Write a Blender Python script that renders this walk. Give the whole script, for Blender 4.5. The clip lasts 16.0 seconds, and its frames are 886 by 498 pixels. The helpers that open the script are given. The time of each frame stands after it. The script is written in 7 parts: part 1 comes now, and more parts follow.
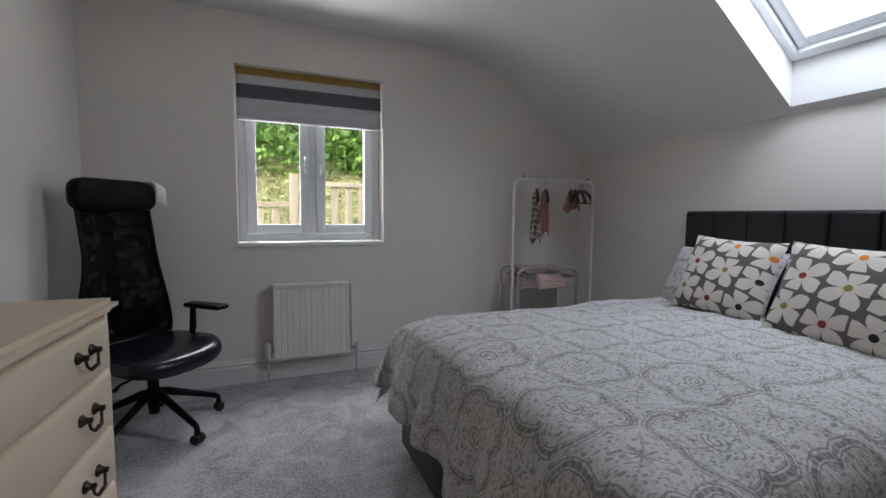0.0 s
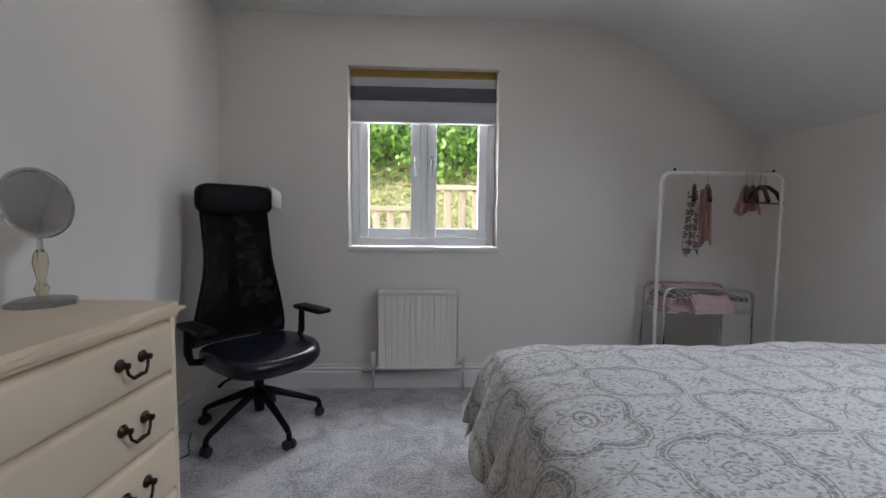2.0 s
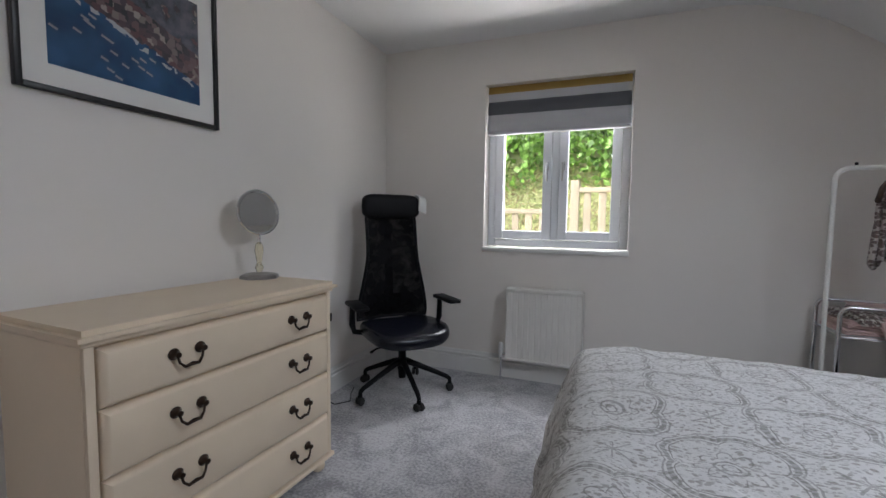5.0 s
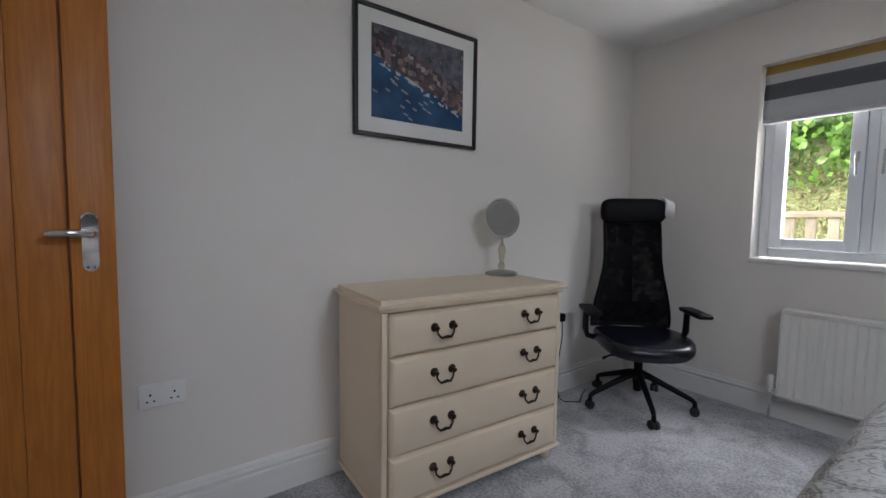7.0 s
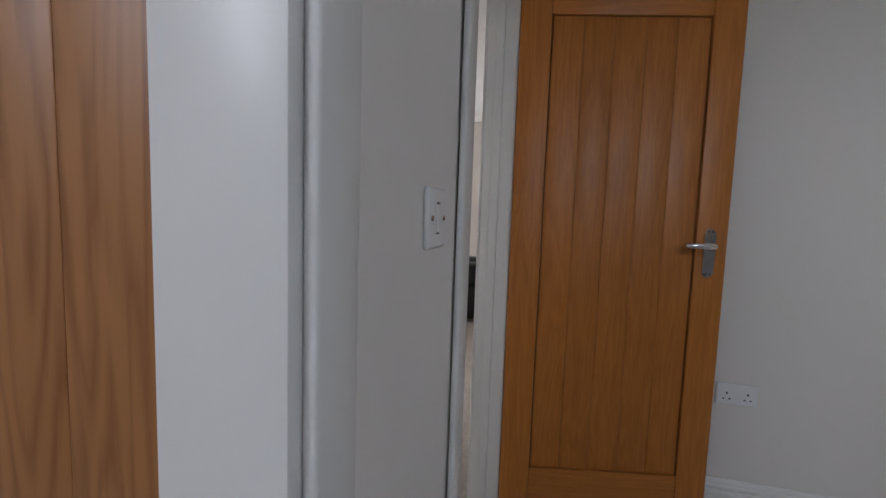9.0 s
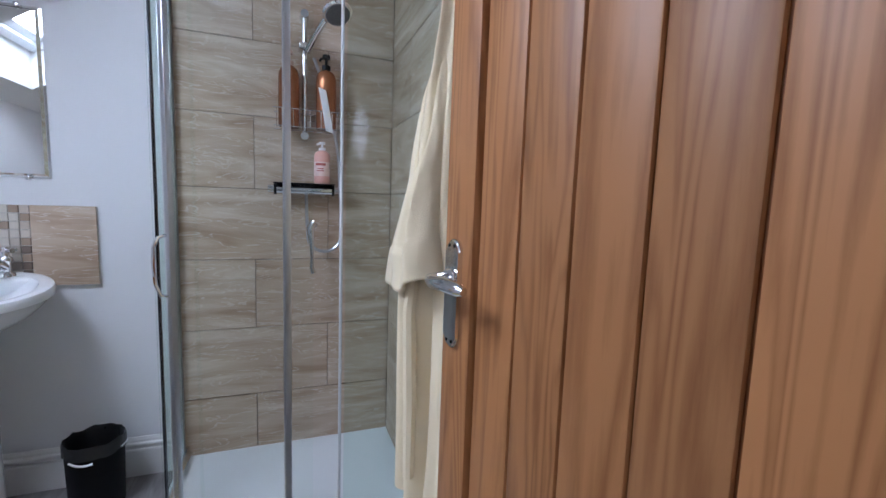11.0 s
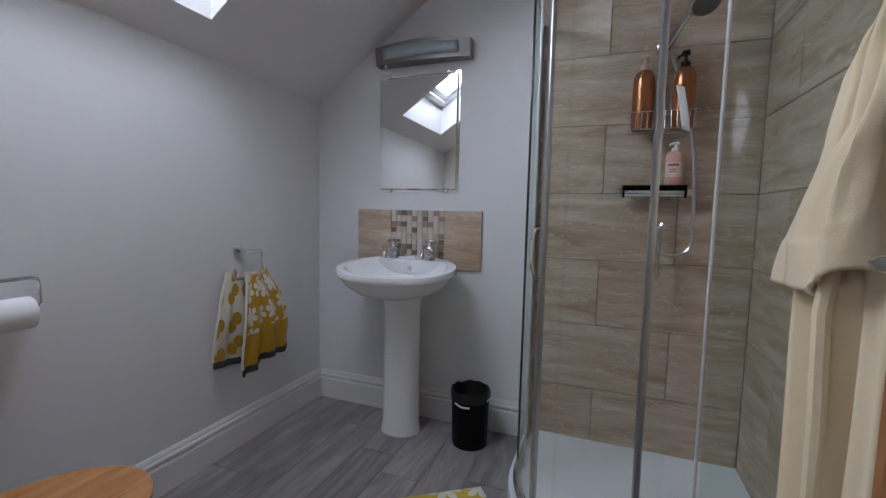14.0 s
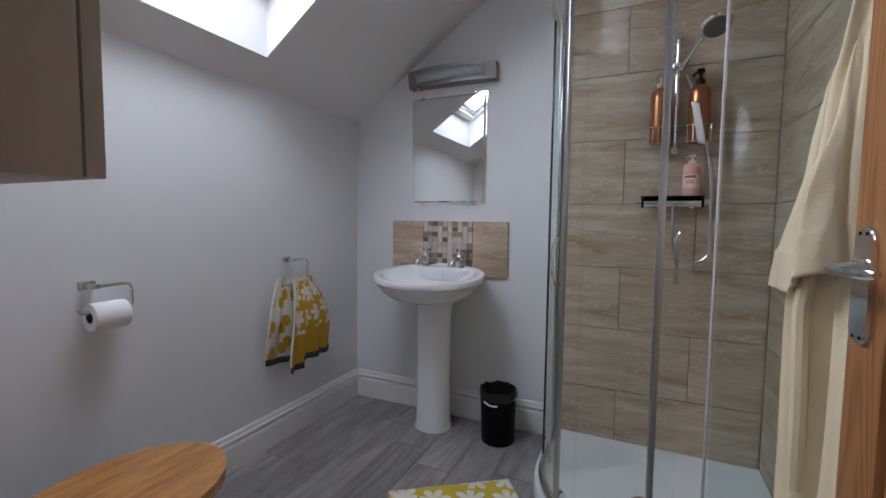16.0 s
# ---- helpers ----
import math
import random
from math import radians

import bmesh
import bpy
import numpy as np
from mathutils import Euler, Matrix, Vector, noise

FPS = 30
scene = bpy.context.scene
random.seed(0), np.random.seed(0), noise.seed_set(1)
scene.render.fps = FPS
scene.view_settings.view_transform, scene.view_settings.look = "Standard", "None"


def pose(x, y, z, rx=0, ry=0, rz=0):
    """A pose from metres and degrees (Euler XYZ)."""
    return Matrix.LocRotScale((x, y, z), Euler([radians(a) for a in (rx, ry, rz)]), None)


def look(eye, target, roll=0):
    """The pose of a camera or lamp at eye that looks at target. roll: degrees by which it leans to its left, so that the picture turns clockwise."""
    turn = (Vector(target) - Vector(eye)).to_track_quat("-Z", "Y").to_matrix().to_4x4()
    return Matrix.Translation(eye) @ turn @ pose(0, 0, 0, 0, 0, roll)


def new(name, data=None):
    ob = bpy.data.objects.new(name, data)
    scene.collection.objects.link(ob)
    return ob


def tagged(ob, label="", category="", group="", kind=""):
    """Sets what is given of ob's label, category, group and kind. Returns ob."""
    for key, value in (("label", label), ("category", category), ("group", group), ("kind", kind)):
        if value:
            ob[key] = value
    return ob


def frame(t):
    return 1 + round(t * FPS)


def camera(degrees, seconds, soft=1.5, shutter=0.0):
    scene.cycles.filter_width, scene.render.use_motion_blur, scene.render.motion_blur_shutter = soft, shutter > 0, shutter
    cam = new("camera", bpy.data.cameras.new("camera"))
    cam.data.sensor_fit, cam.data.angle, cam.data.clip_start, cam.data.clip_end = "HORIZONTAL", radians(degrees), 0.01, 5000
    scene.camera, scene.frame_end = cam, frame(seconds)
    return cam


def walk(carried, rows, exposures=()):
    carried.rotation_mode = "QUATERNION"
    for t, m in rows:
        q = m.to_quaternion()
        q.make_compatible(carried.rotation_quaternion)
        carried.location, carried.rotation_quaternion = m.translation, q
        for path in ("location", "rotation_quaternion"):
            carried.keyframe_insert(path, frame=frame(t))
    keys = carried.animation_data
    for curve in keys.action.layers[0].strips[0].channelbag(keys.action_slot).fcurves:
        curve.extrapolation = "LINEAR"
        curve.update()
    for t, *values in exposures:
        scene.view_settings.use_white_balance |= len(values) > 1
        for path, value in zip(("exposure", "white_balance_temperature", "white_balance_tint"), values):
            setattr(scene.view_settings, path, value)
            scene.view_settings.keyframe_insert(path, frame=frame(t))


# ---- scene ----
cam = camera(92.4, 16.0)
PATH = [
    (0, (1.009, -3.139, 1.15), (1.767, -1.294, 0.995), 0.5),
    (0.5, (1.094, -3.093, 1.15), (1.683, -1.188, 1.003), 0.4),
    (1, (1.172, -3.022, 1.139), (1.544, -1.062, 0.992), 0.3),
    (1.5, (1.262, -2.911, 1.137), (1.512, -0.932, 0.994), 0.4),
    (2, (1.311, -2.843, 1.146), (1.407, -0.85, 1.006), 0.6),
    (2.5, (1.357, -2.836, 1.15), (1.126, -0.855, 1.005), 0.7),
    (3, (1.394, -2.874, 1.139), (0.86, -0.953, 0.991), 1.0),
    (5.5, (1.768, -3.062, 1.165), (0.933, -1.25, 1.03), 0.5),
    (6, (1.837, -3.034, 1.166), (0.698, -1.395, 1.03), 0.0),
    (6.5, (1.849, -3.051, 1.157), (0.441, -1.637, 1.022), 0.3),
    (7, (1.816, -3.128, 1.169), (0.211, -1.944, 1.03), 0.8),
    (7.5, (1.801, -3.255, 1.186), (0.029, -2.338, 1.049), 1.1),
    (8, (1.812, -3.431, 1.201), (-0.12, -2.938, 1.047), 1.4),
    (8.5, (1.852, -3.611, 1.208), (-0.141, -3.632, 1.044), 1.7),
    (11, (1.984, -4.151, 1.171), (1.293, -6.016, 0.954), 2.0),
    (11.5, (2.006, -4.173, 1.18), (1.797, -6.149, 0.957), 1.9),
    (12, (2.029, -4.165, 1.171), (2.289, -6.137, 0.96), 1.7),
    (12.5, (2.049, -4.156, 1.167), (2.565, -6.077, 0.963), 1.6),
    (13, (2.067, -4.138, 1.161), (2.67, -6.035, 0.968), 1.5),
    (13.5, (2.079, -4.115, 1.132), (2.731, -5.998, 0.957), 1.4),
    (14, (2.1, -4.083, 1.099), (2.8, -5.949, 0.93), 1.3),
    (14.5, (2.107, -4.047, 1.045), (2.863, -5.892, 0.886), 1.2),
    (15, (2.093, -4.008, 1.028), (2.886, -5.838, 0.877), 1.0),
    (15.5, (2.067, -3.965, 1.048), (2.88, -5.787, 0.908), 0.9),
    (16, (2.044, -3.94, 1.114), (2.872, -5.756, 0.98), 0.7),
]
walk(cam, [(t, look(eye, target, roll)) for t, eye, target, roll in PATH], exposures=((0, 1.9, 6400, 15), (0.5, 1.9, 6400, 15), (1.0, 2.2, 6450, 15), (1.5, 2.25, 6450, 15), (2.0, 2.12, 6400, 15), (3, 2.05, 6400, 15), (5.5, 2.2, 6400, 15), (6.0, 2.1, 6400, 15), (6.5, 2.05, 6400, 15), (7.0, 2.15, 6350, 15), (7.5, 2.48, 6350, 15), (8.0, 2.35, 6400, 15), (8.5, 1.93, 6450, 15), (10.8, 2.55, 5500, 16), (11.5, 2.42, 5600, 16), (12.0, 2.33, 5850, 16), (12.5, 2.13, 6000, 16), (14, 1.87, 6050, 16), (16, 2.0, 6150, 16)))


# ---- light ----
world = bpy.data.worlds.new("sky")
scene.world = world
world.use_nodes = True
wn = world.node_tree.nodes
sky = wn.new("ShaderNodeTexSky")
sky.sky_type = "NISHITA"
sky.sun_disc = False
sky.sun_elevation = radians(20)
sky.sun_rotation = radians(235)
wn["Background"].inputs["Strength"].default_value = 0.14
overcast = wn.new("ShaderNodeHueSaturation")
overcast.inputs["Saturation"].default_value = 0.35
overcast.inputs["Value"].default_value = 1.9
world.node_tree.links.new(sky.outputs["Color"], overcast.inputs["Color"])
world.node_tree.links.new(overcast.outputs["Color"], wn["Background"].inputs["Color"])

sun_data = bpy.data.lights.new("sun", "SUN")
sun_data.energy, sun_data.angle, sun_data.color = 2.0, radians(14), (1.0, 0.96, 0.9)
sun = new("sun", sun_data)
sun.matrix_world = look((-20, -14, 9), (0, 0, 0))


def area_light(name, m, w, h, power, color=(1, 1, 1)):
    d = bpy.data.lights.new(name, "AREA")
    d.shape, d.size, d.size_y, d.energy, d.color = "RECTANGLE", w, h, power, color
    ob = new(name, d)
    ob.matrix_world = m
    return ob


ROOF_TILT = math.degrees(math.atan(0.69))
area_light("sky_rooflight_bedroom", pose(3.148, -2.09, 2.368, 0, ROOF_TILT, 0), 0.92, 0.57, 4.6, (0.80, 0.91, 1.0))
area_light("sky_rooflight_bathroom", pose(3.242, -4.93, 2.258, 0, ROOF_TILT, 0), 0.88, 0.74, 6.4, (0.87, 0.93, 1.0))
area_light("sky_window_bedroom", look((1.32, 1.0, 2.95), (1.32, -1.8, 0.9)), 2.0, 1.0, 37, (0.93, 0.98, 1.0))
area_light("bank_light_window", look((1.32, 0.62, 0.70), (1.32, -1.3, 2.3)), 1.8, 0.45, 16, (1.0, 1.0, 0.97))
area_light("sky_window_living", look((-6.8, -6.7, 2.0), (-3.0, -6.2, 0.8)), 2.6, 1.6, 60, (0.88, 0.94, 1.0))


# ---- materials ----
def mat(name, color, rough=0.6, metal=0.0, var=0.06, scale=8.0, bump=0.0, bump_scale=60.0, coat=0.0, sheen=0.0, trans=0.0, ior=1.45, spec=0.5):
    m = bpy.data.materials.new(name)
    m.use_nodes = True
    n, l = m.node_tree.nodes, m.node_tree.links
    b = n["Principled BSDF"]
    b.inputs["Roughness"].default_value = rough
    b.inputs["Metallic"].default_value = metal
    b.inputs["Coat Weight"].default_value = coat
    b.inputs["Sheen Weight"].default_value = sheen
    b.inputs["Transmission Weight"].default_value = trans
    b.inputs["IOR"].default_value = ior
    b.inputs["Specular IOR Level"].default_value = spec
    tc = n.new("ShaderNodeTexCoord")
    if var:
        nz = n.new("ShaderNodeTexNoise")
        nz.inputs["Scale"].default_value = scale
        nz.inputs["Detail"].default_value = 6
        l.new(tc.outputs["Object"], nz.inputs["Vector"])
        mix = n.new("ShaderNodeMix")
        mix.data_type = "RGBA"
        mix.inputs["A"].default_value = (*[max(0, c * (1 - var)) for c in color], 1)
        mix.inputs["B"].default_value = (*[min(1, c * (1 + var)) for c in color], 1)
        l.new(nz.outputs["Fac"], mix.inputs["Factor"])
        l.new(mix.outputs["Result"], b.inputs["Base Color"])
    else:
        b.inputs["Base Color"].default_value = (*color, 1)
    if bump:
        nb = n.new("ShaderNodeTexNoise")
        nb.inputs["Scale"].default_value = bump_scale
        nb.inputs["Detail"].default_value = 5
        l.new(tc.outputs["Object"], nb.inputs["Vector"])
        bp = n.new("ShaderNodeBump")
        bp.inputs["Strength"].default_value = bump
        bp.inputs["Distance"].default_value = 0.004
        l.new(nb.outputs["Fac"], bp.inputs["Height"])
        l.new(bp.outputs["Normal"], b.inputs["Normal"])
    return m


def nodes_of(m):
    return m.node_tree.nodes, m.node_tree.links, m.node_tree.nodes["Principled BSDF"]


def ramp(n, stops):
    r = n.new("ShaderNodeValToRGB")
    e = r.color_ramp.elements
    while len(e) < len(stops):
        e.new(0.5)
    for el, (p, c) in zip(e, stops):
        el.position, el.color = p, (*c, 1)
    return r


def wood(name, dark, light, rough=0.4, axis="Z", scale=6.0, stretch=12.0, coat=0.15, figure=9.0):
    """Straight-grained wood; the grain runs along the axis."""
    m = mat(name, light, rough, var=0, coat=coat)
    n, l, b = nodes_of(m)
    tc = n.new("ShaderNodeTexCoord")
    oi = n.new("ShaderNodeObjectInfo")
    add = n.new("ShaderNodeVectorMath")
    add.operation = "ADD"
    mul = n.new("ShaderNodeVectorMath")
    mul.operation = "SCALE"
    mul.inputs["Scale"].default_value = 7.0
    comb = n.new("ShaderNodeCombineXYZ")
    for k in "XYZ":
        l.new(oi.outputs["Random"], comb.inputs[k])
    l.new(comb.outputs["Vector"], mul.inputs[0])
    l.new(tc.outputs["Object"], add.inputs[0])
    l.new(mul.outputs["Vector"], add.inputs[1])
    mp = n.new("ShaderNodeMapping")
    s = [scale * stretch if k != axis else scale for k in "XYZ"]
    mp.inputs["Scale"].default_value = s
    l.new(add.outputs["Vector"], mp.inputs["Vector"])
    fine = n.new("ShaderNodeTexNoise")
    fine.inputs["Scale"].default_value = 1.0
    fine.inputs["Detail"].default_value = 8
    fine.inputs["Roughness"].default_value = 0.65
    l.new(mp.outputs["Vector"], fine.inputs["Vector"])
    mp2 = n.new("ShaderNodeMapping")
    mp2.inputs["Scale"].default_value = [v * 0.16 for v in s]
    l.new(add.outputs["Vector"], mp2.inputs["Vector"])
    wide = n.new("ShaderNodeTexNoise")
    wide.inputs["Scale"].default_value = 1.0
    wide.inputs["Detail"].default_value = 3
    wide.inputs["Distortion"].default_value = 0.6
    l.new(mp2.outputs["Vector"], wide.inputs["Vector"])
    rings = n.new("ShaderNodeMath")
    rings.operation = "PINGPONG"
    rings.inputs[1].default_value = 0.045
    l.new(wide.outputs["Fac"], rings.inputs[0])
    sc = n.new("ShaderNodeMath")
    sc.operation = "MULTIPLY_ADD"
    sc.inputs[1].default_value = figure
    l.new(rings.outputs[0], sc.inputs[0])
    l.new(fine.outputs["Fac"], sc.inputs[2])
    r = ramp(n, [(0.42, dark), (0.85, light)])
    l.new(sc.outputs[0], r.inputs["Fac"])
    vary = n.new("ShaderNodeHueSaturation")
    vm = n.new("ShaderNodeMapRange")
    vm.inputs["To Min"].default_value, vm.inputs["To Max"].default_value = 0.86, 1.12
    l.new(oi.outputs["Random"], vm.inputs["Value"])
    l.new(vm.outputs["Result"], vary.inputs["Value"])
    l.new(r.outputs["Color"], vary.inputs["Color"])
    l.new(vary.outputs["Color"], b.inputs["Base Color"])
    bp = n.new("ShaderNodeBump")
    bp.inputs["Strength"].default_value, bp.inputs["Distance"].default_value = 0.15, 0.002
    l.new(fine.outputs["Fac"], bp.inputs["Height"])
    l.new(bp.outputs["Normal"], b.inputs["Normal"])
    return m


def carpet(name, dark, light):
    """Cut pile: tuft speckle, brushed patches and relief."""
    m = mat(name, light, 0.95, var=0, sheen=0.3)
    n, l, b = nodes_of(m)
    tc = n.new("ShaderNodeTexCoord")
    a, c = n.new("ShaderNodeTexNoise"), n.new("ShaderNodeTexNoise")
    a.inputs["Scale"].default_value, a.inputs["Detail"].default_value = 75, 4
    c.inputs["Scale"].default_value, c.inputs["Detail"].default_value, c.inputs["Distortion"].default_value = 6, 5, 1.0
    for k in (a, c):
        l.new(tc.outputs["Object"], k.inputs["Vector"])
    mix = n.new("ShaderNodeMath")
    mix.operation = "MULTIPLY_ADD"
    mix.inputs[1].default_value = 0.55
    half = n.new("ShaderNodeMath")
    half.operation = "MULTIPLY"
    half.inputs[1].default_value = 0.45
    l.new(c.outputs["Fac"], half.inputs[0])
    l.new(a.outputs["Fac"], mix.inputs[0])
    l.new(half.outputs[0], mix.inputs[2])
    r = ramp(n, [(0.40, dark), (0.59, light)])
    l.new(mix.outputs[0], r.inputs["Fac"])
    l.new(r.outputs["Color"], b.inputs["Base Color"])
    bp = n.new("ShaderNodeBump")
    bp.inputs["Strength"].default_value, bp.inputs["Distance"].default_value = 0.9, 0.006
    l.new(mix.outputs[0], bp.inputs["Height"])
    l.new(bp.outputs["Normal"], b.inputs["Normal"])
    return m


M = {}
M["wall"] = mat("painted_plaster", (0.77, 0.728, 0.686), 0.75, var=0.025, scale=1.5, bump=0.06, bump_scale=180)
M["wall_bath"] = mat("bathroom_paint", (0.735, 0.74, 0.748), 0.6, var=0.025, scale=1.5, bump=0.05, bump_scale=180)
M["ceiling"] = mat("ceiling_paint", (0.78, 0.775, 0.765), 0.8, var=0.02, scale=1.2, bump=0.04, bump_scale=150)
M["trim"] = mat("satin_white_paint", (0.76, 0.75, 0.73), 0.35, var=0.03, scale=3)
M["upvc"] = mat("white_upvc", (0.86, 0.88, 0.91), 0.25, var=0.02)
M["white"] = mat("white_plastic", (0.8, 0.8, 0.79), 0.3, var=0.02)
M["oak"] = wood("oak_veneer", (0.37, 0.122, 0.018), (0.48, 0.174, 0.030), 0.42, "Z", coat=0.0, figure=5.0)
# darker oak: the shade inside the board grooves is put into this colour
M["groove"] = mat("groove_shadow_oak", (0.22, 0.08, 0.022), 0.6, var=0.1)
M["chrome"] = mat("chrome", (0.74, 0.75, 0.77), 0.07, 1.0, var=0)
M["dark_chrome"] = mat("smoked_chrome", (0.05, 0.05, 0.055), 0.2, 1.0, var=0.1)
M["brushed"] = mat("brushed_aluminium", (0.72, 0.73, 0.75), 0.25, 1.0, var=0.03, scale=40)
M["cream"] = mat("cream_paint", (0.765, 0.63, 0.475), 0.45, var=0.05, scale=6, bump=0.05, bump_scale=90)
M["bronze"] = mat("dark_bronze", (0.06, 0.04, 0.03), 0.35, 0.9, var=0.15, scale=60)
M["black_plastic"] = mat("black_plastic", (0.004, 0.004, 0.005), 0.5, var=0.1, spec=0.18)
M["black_leather"] = mat("black_leather", (0.006, 0.007, 0.013), 0.24, var=0.1, scale=30, bump=0.12, bump_scale=320, spec=0.55)
M["rubber"] = mat("dark_rubber", (0.02, 0.02, 0.02), 0.7)
M["ceramic"] = mat("white_ceramic", (0.84, 0.85, 0.86), 0.08, var=0.01, coat=0.5)
M["acrylic"] = mat("white_acrylic", (0.80, 0.83, 0.85), 0.2, var=0.01)
M["black_bag"] = mat("black_bin_liner", (0.012, 0.012, 0.013), 0.35, var=0.2, bump=0.4, bump_scale=40)
M["mirror"] = mat("silvered_glass", (0.86, 0.88, 0.88), 0.015, 1.0, var=0)
M["white_metal"] = mat("white_enamel", (0.78, 0.76, 0.72), 0.35, var=0.02)
M["grey_cab"] = mat("taupe_laminate", (0.46, 0.41, 0.35), 0.4, var=0.03)
M["copper"] = mat("copper_bottle", (0.42, 0.17, 0.075), 0.25, 0.6, var=0.06)
M["pink_bottle"] = mat("pink_bottle_plastic", (0.75, 0.42, 0.35), 0.35, var=0.05)
M["paper"] = mat("white_paper", (0.84, 0.84, 0.84), 0.8, var=0.02)
M["boat_white"] = mat("printed_boat", (0.25, 0.27, 0.3), 0.4, var=0.1)


def glass(name, tint=(1, 1, 1), face=0.03):
    """Clear sheet glass; face is the share mirrored head-on, rising towards grazing."""
    m = bpy.data.materials.new(name)
    m.use_nodes = True
    n, l = m.node_tree.nodes, m.node_tree.links
    n.remove(n["Principled BSDF"])
    t, g, lw, mx = n.new("ShaderNodeBsdfTransparent"), n.new("ShaderNodeBsdfGlossy"), n.new("ShaderNodeLayerWeight"), n.new("ShaderNodeMixShader")
    t.inputs["Color"].default_value = (*tint, 1)
    g.inputs["Roughness"].default_value = 0.02
    lw.inputs["Blend"].default_value = 0.5
    pw, ad = n.new("ShaderNodeMath"), n.new("ShaderNodeMath")
    pw.operation, ad.operation = "POWER", "MULTIPLY_ADD"
    pw.inputs[1].default_value = 5.0
    ad.inputs[1].default_value, ad.inputs[2].default_value = 0.15, face
    l.new(lw.outputs["Facing"], pw.inputs[0])
    l.new(pw.outputs[0], ad.inputs[0])
    l.new(ad.outputs[0], mx.inputs["Fac"])
    l.new(t.outputs["BSDF"], mx.inputs[1])
    l.new(g.outputs["BSDF"], mx.inputs[2])
    l.new(mx.outputs["Shader"], n["Material Output"].inputs["Surface"])
    return m


M["glass"] = glass("window_glass", (1, 1, 1), 0.02)
M["shower_glass"] = glass("shower_glass", (0.95, 0.98, 0.965), 0.006)
M["shower_pane"] = glass("shower_pane", (0.91, 0.965, 0.945), 0.01)


# ---- mesh helpers ----
def finish(ob_name, bm, material, parent=None, label="", smooth=False):
    me = bpy.data.meshes.new(ob_name)
    bmesh.ops.recalc_face_normals(bm, faces=bm.faces)
    bm.to_mesh(me)
    bm.free()
    if smooth:
        for p in me.polygons:
            p.use_smooth = True
        me.set_sharp_from_angle(angle=radians(40))
    for mm in (material if isinstance(material, (list, tuple)) else [material]):
        me.materials.append(M[mm] if isinstance(mm, str) else mm)
    ob = new(ob_name, me)
    if parent:
        ob.parent = parent
    if label:
        ob["label"] = label
    return ob


def part(name, bm, material, parent, label="", smooth=True):
    return finish(name, bm, material, parent, label, smooth)


def thing(name, label, category, m=None, group="", kind=""):
    ob = new(name)
    ob.empty_display_size = 0.1
    tagged(ob, label, category, group, kind)
    if m is not None:
        ob.matrix_world = m
    return ob


def add_box(bm, a, b, bevel=0.0, segs=2, m=None):
    a, b = Vector(a), Vector(b)
    r = bmesh.ops.create_cube(bm, size=1.0)
    vs = r["verts"]
    for v in vs:
        v.co = Vector(((a[i] + b[i]) / 2 + v.co[i] * abs(b[i] - a[i]) for i in range(3)))
    if bevel:
        es = list({e for v in vs for e in v.link_edges})
        out = bmesh.ops.bevel(bm, geom=es, offset=bevel, segments=segs, affect="EDGES", profile=0.5)
        vs = list({v for f in out["faces"] for v in f.verts} | {v for v in vs if v.is_valid})
    if m is not None:
        bmesh.ops.transform(bm, matrix=m, verts=vs)
    return vs


def box(a, b, bevel=0.0, segs=2, m=None):
    bm = bmesh.new()
    add_box(bm, a, b, bevel, segs, m)
    return bm


def add_tube(bm, pts, r, n=10, closed=False, caps=True):
    """A round tube along points; r a number or one for each point."""
    pts = [Vector(p) for p in pts]
    k = len(pts)
    rr = r if isinstance(r, (list, tuple)) else [r] * k
    rings, up = [], None
    for i, p in enumerate(pts):
        a = pts[(i - 1) % k] if (i > 0 or closed) else p
        c = pts[(i + 1) % k] if (i < k - 1 or closed) else p
        t = (c - a).normalized()
        if up is None:
            up = t.orthogonal().normalized()
        up = (up - t * up.dot(t))
        up = up.normalized() if up.length > 1e-6 else t.orthogonal().normalized()
        w = t.cross(up)
        rings.append([bm.verts.new(p + (up * math.cos(2 * math.pi * j / n) + w * math.sin(2 * math.pi * j / n)) * rr[i]) for j in range(n)])
    for i in range(k if closed else k - 1):
        r0, r1 = rings[i], rings[(i + 1) % k]
        for j in range(n):
            bm.faces.new((r0[j], r0[(j + 1) % n], r1[(j + 1) % n], r1[j]))
    if caps and not closed:
        bm.faces.new(rings[0][::-1])
        bm.faces.new(rings[-1])
    return bm


def tube(pts, r, n=10, closed=False):
    return add_tube(bmesh.new(), pts, r, n, closed)


def add_lathe(bm, profile, n=32, m=None, sx=1.0, sy=1.0):
    """A turned body round z from (radius, height) pairs; ends at radius 0 are closed."""
    rings = []
    for rad, z in profile:
        if rad < 1e-6:
            rings.append([bm.verts.new((0, 0, z))])
        else:
            rings.append([bm.verts.new((rad * sx * math.cos(2 * math.pi * j / n), rad * sy * math.sin(2 * math.pi * j / n), z)) for j in range(n)])
    for r0, r1 in zip(rings, rings[1:]):
        for j in range(n):
            q = [r0[j % len(r0)], r0[(j + 1) % len(r0)], r1[(j + 1) % len(r1)], r1[j % len(r1)]]
            q = list(dict.fromkeys(q))
            if len(q) > 2:
                bm.faces.new(q)
    if m is not None:
        bmesh.ops.transform(bm, matrix=m, verts=[v for r in rings for v in r])
    return bm


def lathe(profile, n=32, m=None, sx=1.0, sy=1.0):
    return add_lathe(bmesh.new(), profile, n, m, sx, sy)


